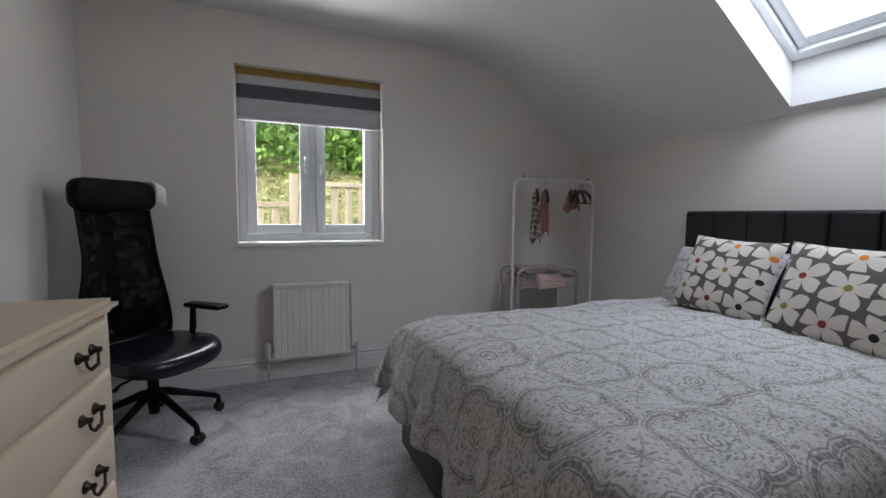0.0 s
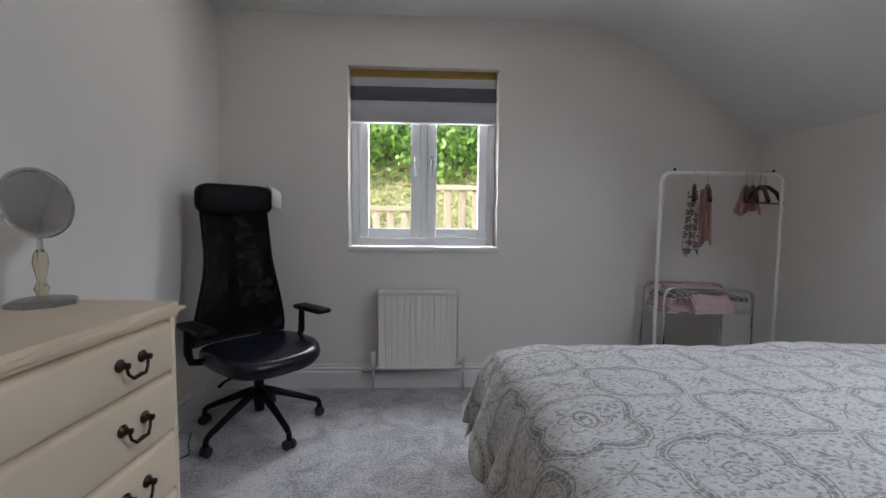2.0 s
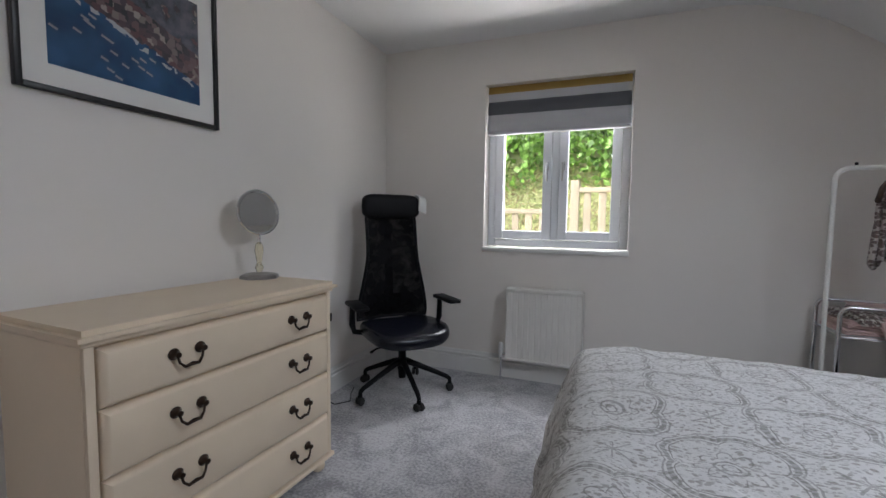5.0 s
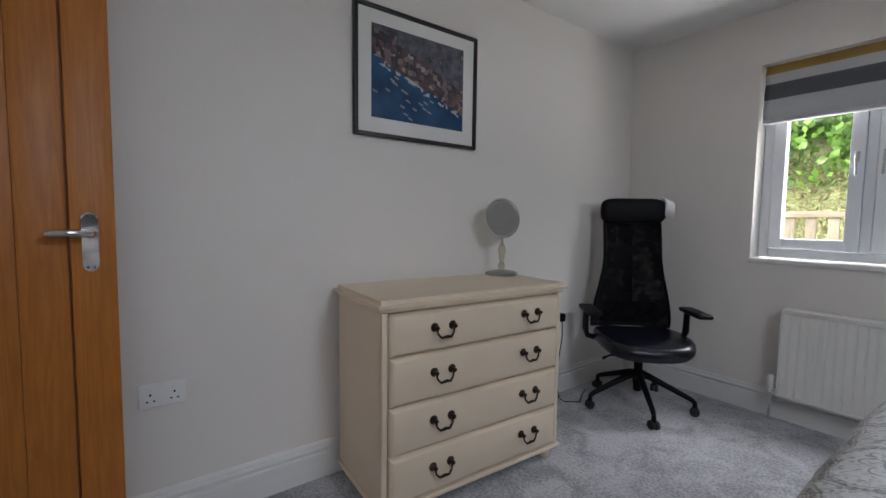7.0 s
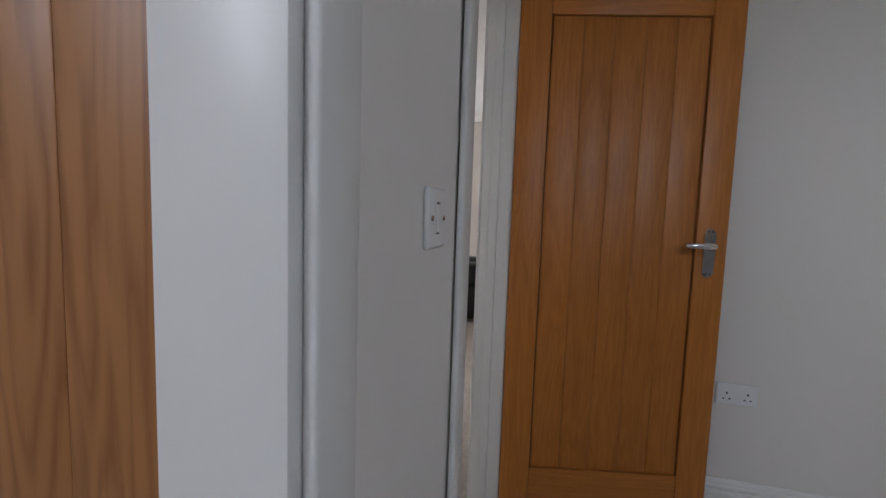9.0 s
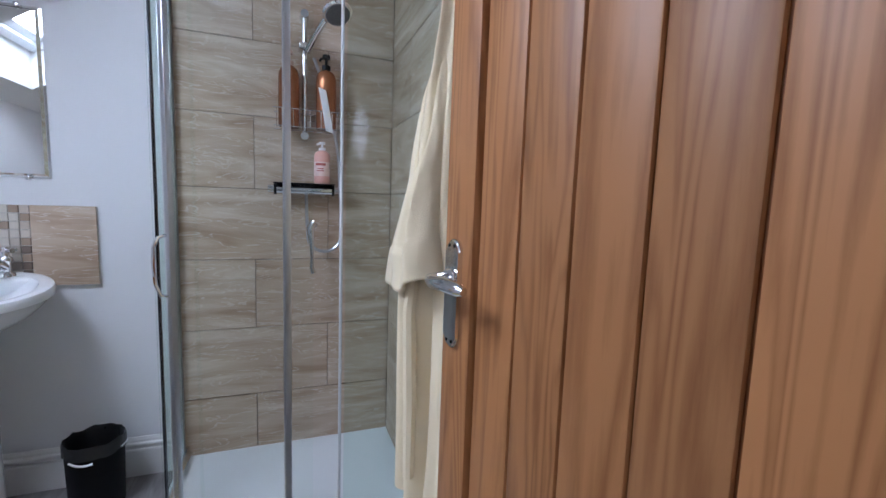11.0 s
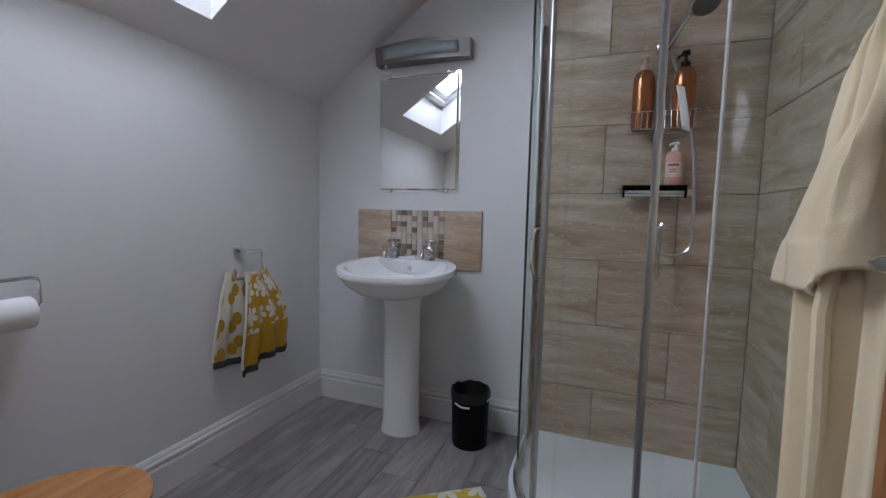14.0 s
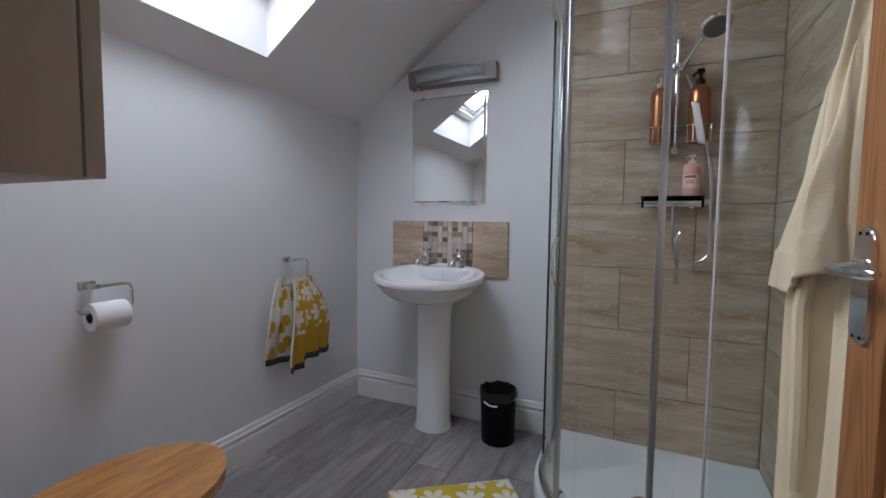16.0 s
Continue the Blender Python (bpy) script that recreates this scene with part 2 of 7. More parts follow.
def prism(outline, axis, a, b):
    """A flat outline of 2D points pushed along an axis from a to b; the 2D axes are the other two in order."""
    bm = bmesh.new()
    k = "xyz".index(axis)

    def at(p, v):
        c = list(p)
        c.insert(k, v)
        return c
    lo = [bm.verts.new(at(p, a)) for p in outline]
    hi = [bm.verts.new(at(p, b)) for p in outline]
    n = len(outline)
    bm.faces.new(lo)
    bm.faces.new(hi[::-1])
    for i in range(n):
        bm.faces.new((lo[i], hi[i], hi[(i + 1) % n], lo[(i + 1) % n]))
    return bm


def grid_sheet(nu, nv, fn):
    """A sheet of quads, fn(u, v) -> place, u and v from 0 to 1."""
    bm = bmesh.new()
    vs = [[bm.verts.new(fn(i / nu, j / nv)) for j in range(nv + 1)] for i in range(nu + 1)]
    for i in range(nu):
        for j in range(nv):
            bm.faces.new((vs[i][j], vs[i + 1][j], vs[i + 1][j + 1], vs[i][j + 1]))
    return bm


def solid(ob, thickness, offset=-1.0):
    md = ob.modifiers.new("thick", "SOLIDIFY")
    md.thickness, md.offset = thickness, offset
    return ob


def structure(name, bm, material, label="", smooth=False):
    ob = finish(name, bm, material, None, "", smooth)
    tagged(ob, label, name.split("_")[0], "", "structure")
    return ob


# ---- structure ----
XE = 3.64           # eave wall
YB = -3.95          # back wall, bedroom side
WT = 0.11           # partition thickness
YBB = YB - WT       # back wall, bathroom side
YS = -6.14          # basin wall
XS = 1.51           # shower side wall
ZE = 1.71           # eave height
ZC = 2.45           # ceiling
SLOPE = 0.69
XK = XE - (ZC - ZE) / SLOPE   # where slope meets ceiling
BEND = 0.34         # half-width of the softened bend


def wall_with_holes(name, axis, a, b, u0, u1, z0, z1, holes, material, label):
    """A wall across an axis from a to b, u along the other ground axis, with rectangular holes (u0, u1, z0, z1)."""
    bm = bmesh.new()
    us = sorted({u0, u1, *[h[0] for h in holes], *[h[1] for h in holes]})
    zs = sorted({z0, z1, *[h[2] for h in holes], *[h[3] for h in holes]})

    def open_at(u, z):
        return any(h[0] < u < h[1] and h[2] < z < h[3] for h in holes)

    def P(u, z, w):
        return (w, u, z) if axis == "x" else (u, w, z)
    cells = [(i, j) for i in range(len(us) - 1) for j in range(len(zs) - 1) if not open_at((us[i] + us[i + 1]) / 2, (zs[j] + zs[j + 1]) / 2)]
    cs = set(cells)
    vert = {}

    def V(i, j, w):
        key = (i, j, w)
        if key not in vert:
            vert[key] = bm.verts.new(P(us[i], zs[j], w))
        return vert[key]
    for i, j in cells:
        for w in (a, b):
            bm.faces.new((V(i, j, w), V(i + 1, j, w), V(i + 1, j + 1, w), V(i, j + 1, w)))
        for (di, dj), (p, q) in {(-1, 0): ((i, j), (i, j + 1)), (1, 0): ((i + 1, j), (i + 1, j + 1)), (0, -1): ((i, j), (i + 1, j)), (0, 1): ((i, j + 1), (i + 1, j + 1))}.items():
            if (i + di, j + dj) not in cs:
                bm.faces.new((V(*p, a), V(*q, a), V(*q, b), V(*p, b)))
    return structure(name, bm, material, label)


WIN = (0.82, 1.81, 0.95, 2.13)
DOOR1 = (0.225, 1.10, 0.0, 2.075)     # to the landing
DOOR2 = (1.615, 2.475, 0.0, 2.075)     # to the bathroom
wall_with_holes("wall_window", "y", 0.0, 0.28, -0.12, XE + 0.3, 0, 2.75, [WIN], "wall", "cream-white painted plaster wall with a window opening")
wall_with_holes("wall_west", "x", -0.12, 0.0, YBB, 0.0, 0, 2.75, [], "wall", "cream-white painted plaster wall behind the drawers")
wall_with_holes("wall_eave", "x", XE, XE + 0.3, YBB, 0.0, 0, ZE + 0.25, [], "wall", "low white plaster wall under the eaves")
wall_with_holes("wall_eave_bath", "x", XE, XE + 0.3, YS, YBB, 0, ZE + 0.25, [], "wall_bath", "low pale painted bathroom wall under the eaves")
wall_with_holes("wall_back", "y", YBB, YB, -0.12, XE, 0, 2.75, [DOOR1, DOOR2], "wall", "white plaster partition with two doorways")
wall_with_holes("wall_basin", "y", YS - 0.12, YS, XS - 0.12, XE + 0.3, 0, 2.75, [], "wall_bath", "pale painted plaster wall behind the basin")
wall_with_holes("wall_shower", "x", XS - 0.12, XS, YS, YBB, 0, 2.75, [], "wall_bath", "pale painted wall beside the shower")


def slope_z(x):
    """Underside of the ceiling with a softened bend."""
    s, w = x - XK, BEND
    if s <= -w:
        return ZC
    if s >= w:
        return ZC - SLOPE * s
    return ZC - SLOPE * (s + w) ** 2 / (4 * w)


# (y0, y1, x0, x1) of the two roof windows, in plan on the inner slope
VEL_BED = (-2.48, -1.70, 2.66, 3.59)
VEL_BATH = (-5.32, -4.54, 2.74, 3.51)


def roof(name, y0, y1, hole, material, label):
    """Flat ceiling, bend and slope in one mesh, with the roof window's opening through it."""
    hy0, hy1, hx0, hx1 = hole
    xs = sorted({-0.12, 1.2, XE, *[XK + BEND * (k / 8 - 1) for k in range(17)], hx0, hx1})
    ys = [y0, hy0, hy1, y1]
    bm = bmesh.new()
    T = 0.30
    lo = [[bm.verts.new((x, y, slope_z(x))) for y in ys] for x in xs]
    hi = [[bm.verts.new((x, y, slope_z(x) + T)) for y in ys] for x in xs]

    def solid_at(i, j):
        return 0 <= i < len(xs) - 1 and 0 <= j < 3 and not (j == 1 and hx0 <= (xs[i] + xs[i + 1]) / 2 <= hx1)
    for i in range(len(xs) - 1):
        for j in range(3):
            if not solid_at(i, j):
                continue
            bm.faces.new((lo[i][j], lo[i + 1][j], lo[i + 1][j + 1], lo[i][j + 1]))
            bm.faces.new((hi[i][j], hi[i][j + 1], hi[i + 1][j + 1], hi[i + 1][j]))
            for di, dj, p, q in ((-1, 0, (i, j), (i, j + 1)), (1, 0, (i + 1, j), (i + 1, j + 1)), (0, -1, (i, j), (i + 1, j)), (0, 1, (i, j + 1), (i + 1, j + 1))):
                if not solid_at(i + di, j + dj):
                    bm.faces.new((lo[p[0]][p[1]], lo[q[0]][q[1]], hi[q[0]][q[1]], hi[p[0]][p[1]]))
    return structure(name, bm, material, label, True)


roof("ceiling_bedroom", YB, 0.0, VEL_BED, "ceiling", "white plaster ceiling sloping down to the eaves")
roof("ceiling_bathroom", YS, YBB, VEL_BATH, "ceiling", "white sloping bathroom ceiling with a roof window")

M["carpet"] = carpet("grey_carpet", (0.24, 0.236, 0.25), (0.50, 0.495, 0.51))
structure("floor_bedroom", box((-0.12, YB - 0.05, -0.1), (XE, 0.0, 0.0)), "carpet", "soft grey cut-pile carpet")
M["vinyl"] = mat("grey_plank", (0.30, 0.29, 0.295), 0.45, var=0.1)
structure("floor_bathroom", box((XS, YS, -0.1), (XE, YB - 0.05, -0.004)), "vinyl", "grey wood-effect plank floor")


# ---- skirting, frames, doors, windows ----
def skirting(name, p, q, inward, label="white moulded skirting board"):
    """A moulded board along the ground from p to q; inward: the way into the room."""
    p, q, n = Vector((*p, 0)), Vector((*q, 0)), Vector((*inward, 0))
    prof = [(0, 0.0), (0.018, 0.0), (0.018, 0.108), (0.016, 0.113), (0.008, 0.115), (0.008, 0.122), (0.015, 0.126), (0.0175, 0.132), (0.016, 0.139), (0.010, 0.144), (0.009, 0.152), (0.006, 0.160), (0.004, 0.164), (0, 0.164)]
    bm = bmesh.new()
    rows = [[bm.verts.new(o + n * d + Vector((0, 0, h))) for d, h in prof] for o in (p, q)]
    for i in range(len(prof) - 1):
        bm.faces.new((rows[0][i], rows[1][i], rows[1][i + 1], rows[0][i + 1]))
    bm.faces.new(rows[0])
    bm.faces.new(rows[1][::-1])
    ob = finish(name, bm, "trim")
    return tagged(ob, label, "skirting", "", "structure")


skirting("baseboard_window", (0.018, 0), (XE, 0), (0, -1))
skirting("baseboard_west", (0, YB), (0, 0), (1, 0))
skirting("baseboard_eave", (XE, YB), (XE, -0.018), (-1, 0))
skirting("baseboard_back_1", (1.18, YB), (1.535, YB), (0, 1))
skirting("baseboard_back_2", (2.555, YB), (XE - 0.018, YB), (0, 1))
skirting("baseboard_basin", (2.42, YS), (XE - 0.018, YS), (0, 1))
skirting("baseboard_bath_eave", (XE, YS), (XE, YBB), (-1, 0))


def door_frame(name, x0, x1, ztop):
    """Lining, stop and architraves of one doorway in the back wall."""
    t = thing(name, "white painted door lining and architrave", "door frame", kind="structure")
    for nm, a, b in (("jamb", (x0 - 0.001, YBB - 0.004, 0), (x0 + 0.026, YB + 0.004, ztop)), ("jamb", (x1 - 0.026, YBB - 0.004, 0), (x1 + 0.001, YB + 0.004, ztop)),
                     ("head", (x0 + 0.026, YBB - 0.004, ztop - 0.026), (x1 - 0.026, YB + 0.004, ztop + 0.001))):
        part(nm, box(a, b, 0.002), "trim", t)
    for side, y in ((1, YB), (-1, YBB)):
        ya, yb = (y + 0.0045, y + 0.018) if side > 0 else (y - 0.018, y - 0.0045)
        for a, b in ((x0 - 0.055, x0 + 0.012), (x1 - 0.012, x1 + 0.055)):
            part("architrave", box((a, ya, 0), (b, yb, ztop + 0.045), 0.005, 3), "trim", t)
        part("architrave", box((x0 + 0.0125, ya, ztop - 0.012), (x1 - 0.0125, yb, ztop + 0.045), 0.005, 3), "trim", t)
    return t


f1 = door_frame("doorframe_landing", *DOOR1[:2], DOOR1[3])
f2 = door_frame("doorframe_bathroom", *DOOR2[:2], DOOR2[3])
part("stop", box((DOOR1[0] + 0.026, YBB + 0.03, 0), (DOOR1[0] + 0.038, YBB + 0.062, 2.045), 0.002), "trim", f1)
part("stop", box((DOOR1[1] - 0.038, YBB + 0.03, 0), (DOOR1[1] - 0.026, YBB + 0.062, 2.045), 0.002), "trim", f1)
part("stop", box((DOOR2[1] - 0.038, YBB + 0.045, 0), (DOOR2[1] - 0.026, YBB + 0.077, 2.045), 0.002), "trim", f2)


def lever(parent, x, z, side, y):
    """Lever handle on a long round-ended plate; z is the spindle's height, the face looks along side * y."""
    s = side
    r, top, foot = 0.0205, z + 0.064, z - 0.118
    ends = [(x + r * math.cos(radians(15 * k)), top - r + r * math.sin(radians(15 * k))) for k in range(13)]
    ends += [(x - r * math.cos(radians(15 * k)), foot + r - r * math.sin(radians(15 * k))) for k in range(13)]
    bm = prism(ends, "y", y, y + s * 0.009)
    bmesh.ops.bevel(bm, geom=[e for e in bm.edges if all(abs(v.co.y - y) > 0.008 for v in e.verts)], offset=0.004, segments=3, affect="EDGES")
    plate = part("handle_plate", bm, "chrome", parent, "polished chrome lever plate")
    part("rose", lathe([(0, 0), (0.017, 0), (0.017, 0.004), (0.013, 0.010), (0, 0.010)], 20, Matrix.Translation((x, y + s * 0.0085, z)) @ pose(0, 0, 0, -90 * s, 0, 0)), "chrome", plate)
    part("lever", tube([(x, y + s * 0.008, z), (x, y + s * 0.036, z), (x - 0.006, y + s * 0.048, z), (x - 0.025, y + s * 0.053, z), (x - 0.06, y + s * 0.053, z + 0.002), (x - 0.095, y + s * 0.050, z + 0.001), (x - 0.108, y + s * 0.049, z)],
                       [0.010, 0.010, 0.011, 0.0115, 0.0115, 0.0105, 0.006], 14), "chrome", plate)
    for dx, dz in ((-0.008, -0.106), (0.008, -0.106), (-0.008, 0.053), (0.008, 0.053)):
        part("screw", lathe([(0, 0), (0.003, 0), (0.003, 0.001), (0, 0.0016)], 8, Matrix.Translation((x + dx, y + s * 0.0088, z + dz)) @ pose(0, 0, 0, -90 * s, 0, 0)), "dark_chrome", plate)


def oak_door(name, label, m, width=0.795, height=2.035, boards=5, gap=0.0005, timber="oak", spindle=1.112, stile=0.112, hinge_stile=0.112, backset=0.066):
    """A ledged oak door: stiles, rails and a boarded panel. Local: hinge edge at x=0, leaf towards +x, thickness in y from -0.02 to 0.02."""
    d = thing(name, label, "door", m, kind="structure")
    st, sh, top, bot = stile, hinge_stile, 0.112, 0.20
    H0 = 0.008
    for nm, a, b in (("stile", (0, -0.02, H0), (sh, 0.02, H0 + height)), ("stile", (width - st, -0.02, H0), (width, 0.02, H0 + height)),
                     ("rail", (sh + 0.0005, -0.0198, H0), (width - st - 0.0005, 0.0198, H0 + bot)), ("rail", (sh + 0.0005, -0.0198, H0 + height - top), (width - st - 0.0005, 0.0198, H0 + height))):
        part(nm, box(a, b, 0.0025), timber if nm == "stile" else timber + "_rail", d)
    pw = width - st - sh
    # backing coloured dark to give the board joints their groove shade
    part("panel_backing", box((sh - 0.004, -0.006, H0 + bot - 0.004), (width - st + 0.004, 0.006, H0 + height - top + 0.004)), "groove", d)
    bw = (pw - 0.012) / boards
    for i in range(boards):
        x0 = sh + 0.006 + i * bw
        part("board", box((x0 + gap, -0.0125, H0 + bot + 0.004), (x0 + bw - gap, 0.0125, H0 + height - top - 0.004), 0.0008 + gap), timber, d)
    for s in (-1, 1):
        lever(d, width - backset, spindle, s, 0.02 * s)
    for z in (0.22, 1.06, 1.80):
        part("hinge", box((-0.012, 0.012, z - 0.05), (0.004, 0.024, z + 0.05), 0.004), "brushed", d, "steel butt hinge")
    return d


M["oak_rail"] = wood("oak_veneer_cross", (0.37, 0.122, 0.018), (0.48, 0.174, 0.030), 0.42, "X", coat=0.0, figure=5.0)
M["red_oak"] = wood("red_oak_veneer", (0.255, 0.100, 0.032), (0.40, 0.176, 0.064), 0.45, "Z", 4.6, 12.0, coat=0.0, figure=11.0)
M["red_oak_rail"] = wood("red_oak_cross", (0.255, 0.100, 0.032), (0.40, 0.176, 0.064), 0.45, "X", 4.6, 12.0, coat=0.0, figure=11.0)
# landing door, open against the west wall
h1 = Vector((0.252, YB + 0.005, 0))
e1 = Vector((0.085, -3.185, 0)) - h1
oak_door("door_landing", "open oak door with vertical boards and chrome lever", Matrix.Translation(h1) @ Matrix.Rotation(math.atan2(e1.y, e1.x), 4, "Z"))
# bathroom door, open into the bathroom
a2 = radians(-90 + 8)
oak_door("door_bathroom", "open boarded oak door with robe behind it", Matrix.Translation((1.60, YBB - 0.006, 0)) @ Matrix.Rotation(a2, 4, "Z"), width=0.775, boards=6, gap=0.0022, timber="red_oak", spindle=1.049, stile=0.085, hinge_stile=0.105, backset=0.038)

# window
def casement_window():
    x0, x1, z0, z1 = WIN
    w = thing("window_1", "white double casement window with two opening lights", "window", kind="structure")
    ya, yb = 0.125, 0.185

    def ring(nm, ax, bx, az, bz, t, y0, y1, par, material="upvc", bev=0.006):
        for a, b in (((ax, y0, az), (ax + t, y1, bz)), ((bx - t, y0, az), (bx, y1, bz)), ((ax + t + 0.0003, y0, az), (bx - t - 0.0003, y1, az + t)), ((ax + t + 0.0003, y0, bz - t), (bx - t - 0.0003, y1, bz))):
            part(nm, box(a, b, bev, 3), material, par)
    ring("window_frame", x0 + 0.002, x1 - 0.002, z0 + 0.012, z1 - 0.002, 0.052, ya, yb, w)
    xm = (x0 + x1) / 2
    part("mullion", box((xm - 0.024, ya, z0 + 0.066), (xm + 0.024, yb, z1 - 0.056), 0.006, 3), "upvc", w)
    for a, b, hs in ((x0 + 0.056, xm - 0.026, 1), (xm + 0.026, x1 - 0.056, -1)):
        ring("sash_rail", a, b, z0 + 0.068, z1 - 0.058, 0.062, ya - 0.018, yb - 0.012, w)
        g = part("pane", box((a + 0.058, 0.15, z0 + 0.126), (b - 0.058, 0.156, z1 - 0.116)), "glass", w, "clear window pane")
        g.visible_shadow = False
        hx = (b - 0.030) if hs > 0 else (a + 0.030)
        h = part("casement_handle", box((hx - 0.012, ya - 0.026, 1.515), (hx + 0.012, ya - 0.017, 1.575), 0.004), "brushed", w, "brushed metal casement handle")
        part("lever", tube([(hx, ya - 0.026, 1.56), (hx, ya - 0.045, 1.56), (hx, ya - 0.05, 1.54), (hx + hs * 0.004, ya - 0.05, 1.44)], [0.008, 0.008, 0.008, 0.006], 8), "brushed", h)
    part("window_sill", box((x0 - 0.006, -0.016, z0 - 0.022), (x1 + 0.006, 0.122, z0 + 0.008), 0.005, 3), "trim", w, "white painted window board")
    return w


casement_window()


def roof_window(name, hole, label):
    hy0, hy1, hx0, hx1 = hole
    w = thing(name, label, "roof window", kind="structure")
    ang = math.atan(SLOPE)
    c = Vector(((hx0 + hx1) / 2, (hy0 + hy1) / 2, slope_z(hx1) + SLOPE * (hx1 - hx0) / 2 + 0.27))
    L, W = (hx1 - hx0) / math.cos(ang) + 0.02, hy1 - hy0 + 0.02
    m = Matrix.Translation(c) @ Matrix.Rotation(ang, 4, "Y")
    for k, (t, lo, hi, inset) in enumerate(((0.05, -0.045, 0.06, 0.0), (0.055, -0.02, 0.05, 0.052))):
        l, v = L / 2 - inset, W / 2 - inset
        for a, b in (((-l, -v, lo), (l, -v + t, hi)), ((-l, v - t, lo), (l, v, hi)), ((-l, -v + t, lo), (-l + t, v - t, hi)), ((l - t, -v + t, lo), (l, v - t, hi))):
            part("roof_window_frame" if k == 0 else "sash", box(a, b, 0.005, 2, m), "upvc", w)
    g = part("pane", box((-L / 2 + 0.1, -W / 2 + 0.1, 0.012), (L / 2 - 0.1, W / 2 - 0.1, 0.018), 0, 2, m), "glass", w, "clear roof window pane")
    g.visible_shadow = False
    part("vent_bar", tube([(m @ Vector((-L / 2 + 0.09, -W / 2 + 0.15, -0.035))), (m @ Vector((-L / 2 + 0.09, W / 2 - 0.15, -0.035)))], 0.012, 10), "brushed", w, "metal ventilation bar")
    return w


roof_window("rooflight_bedroom", VEL_BED, "white framed roof window in the sloping ceiling")
roof_window("rooflight_bathroom", VEL_BATH, "white framed roof window above the toilet")


# ---- bedroom things ----
def uv_sheet(bm, fn):
    lay = bm.loops.layers.uv.new("UVMap")
    for f in bm.faces:
        for lp in f.loops:
            lp[lay].uv = fn(lp.vert.co)


def chest_of_drawers():
    turn = Matrix.Translation((0.03, -2.385, 0)) @ pose(0, 0, 0, 0, 0, -2.6) @ Matrix.Translation((-0.03, 2.385, 0))
    c = thing("chest_of_drawers", "cream painted four-drawer chest with drop handles", "chest of drawers", turn)
    x0, x1, y0, y1 = 0.03, 0.475, -2.385, -1.43
    zb, zt = 0.075, 0.845
    body = part("carcass", box((x0, y0, zb), (x1 - 0.022, y1, zt), 0.003), "cream", c)
    top = box((x0 - 0.012, y0 - 0.022, zt), (x1 + 0.02, y1 + 0.022, zt + 0.028))
    bmesh.ops.bevel(top, geom=[e for e in top.edges if all(v.co.z > zt + 0.02 for v in e.verts)], offset=0.016, segments=4, affect="EDGES")
    part("top", top, "cream", c)
    part("moulding", box((x0 + 0.004, y0 - 0.010, zt - 0.018), (x1 + 0.004, y1 + 0.010, zt - 0.0005), 0.005, 3), "cream", c)
    part("plinth", box((x0 + 0.004, y0 - 0.012, zb - 0.022), (x1 + 0.008, y1 + 0.012, zb - 0.0005), 0.006, 3), "cream", c)
    for yy in (y0 + 0.012, y1 - 0.012):
        part("corner_post", box((x1 - 0.0215, yy - 0.012, zb), (x1 - 0.004, yy + 0.012, zt - 0.019), 0.003), "cream", c)
    z, hs = zb + 0.008, (0.185, 0.185, 0.185, 0.16)
    gap = (zt - 0.022 - z - sum(hs)) / 4 + 0.0
    for h in hs:
        d = bmesh.new()
        add_box(d, (x1 - 0.0212, y0 + 0.03, z), (x1 + 0.012, y1 - 0.03, z + h))
        front = [e for e in d.edges if all(v.co.x > x1 for v in e.verts)]
        bmesh.ops.bevel(d, geom=front, offset=0.017, segments=3, affect="EDGES", profile=0.35)
        dr = part("drawer", d, "cream", c)
        for yy in (-2.127, -1.650):
            zc = z + h * 0.56
            hd = part("drop_handle", tube([(x1 + 0.03, yy - 0.042, zc + 0.004), (x1 + 0.032, yy - 0.036, zc - 0.020), (x1 + 0.036, yy - 0.022, zc - 0.034), (x1 + 0.038, yy, zc - 0.030), (x1 + 0.036, yy + 0.022, zc - 0.034), (x1 + 0.032, yy + 0.036, zc - 0.020), (x1 + 0.03, yy + 0.042, zc + 0.004)],
                                           [0.004, 0.004, 0.005, 0.0065, 0.005, 0.004, 0.004], 8), "bronze", dr, "dark bronze swan-neck handle")
            for s in (-1, 1):
                part("rosette", lathe([(0, 0), (0.017, 0), (0.018, 0.004), (0.012, 0.009), (0.008, 0.018), (0.009, 0.026), (0.0, 0.03)], 14, Matrix.Translation((x1 + 0.0118, yy + s * 0.042, zc + 0.006)) @ pose(0, 0, 0, 0, 90, 0)), "bronze", hd)
        z += h + gap
    for yy in (y0 + 0.05, y1 - 0.05):
        for xx in (x0 + 0.05, x1 - 0.04):
            part("bun_foot", lathe([(0, 0), (0.020, 0.0), (0.029, 0.012), (0.031, 0.026), (0.026, 0.04), (0.022, 0.053), (0, 0.053)], 20, pose(xx, yy, 0)), "cream", c)
    return c


chest_of_drawers()

M["crystal"] = mat("amber_glass", (0.86, 0.80, 0.62), 0.05, var=0.0, trans=0.92, ior=1.45)
M["pewter"] = mat("dull_pewter", (0.36, 0.35, 0.34), 0.28, 0.9, var=0.08, scale=40)


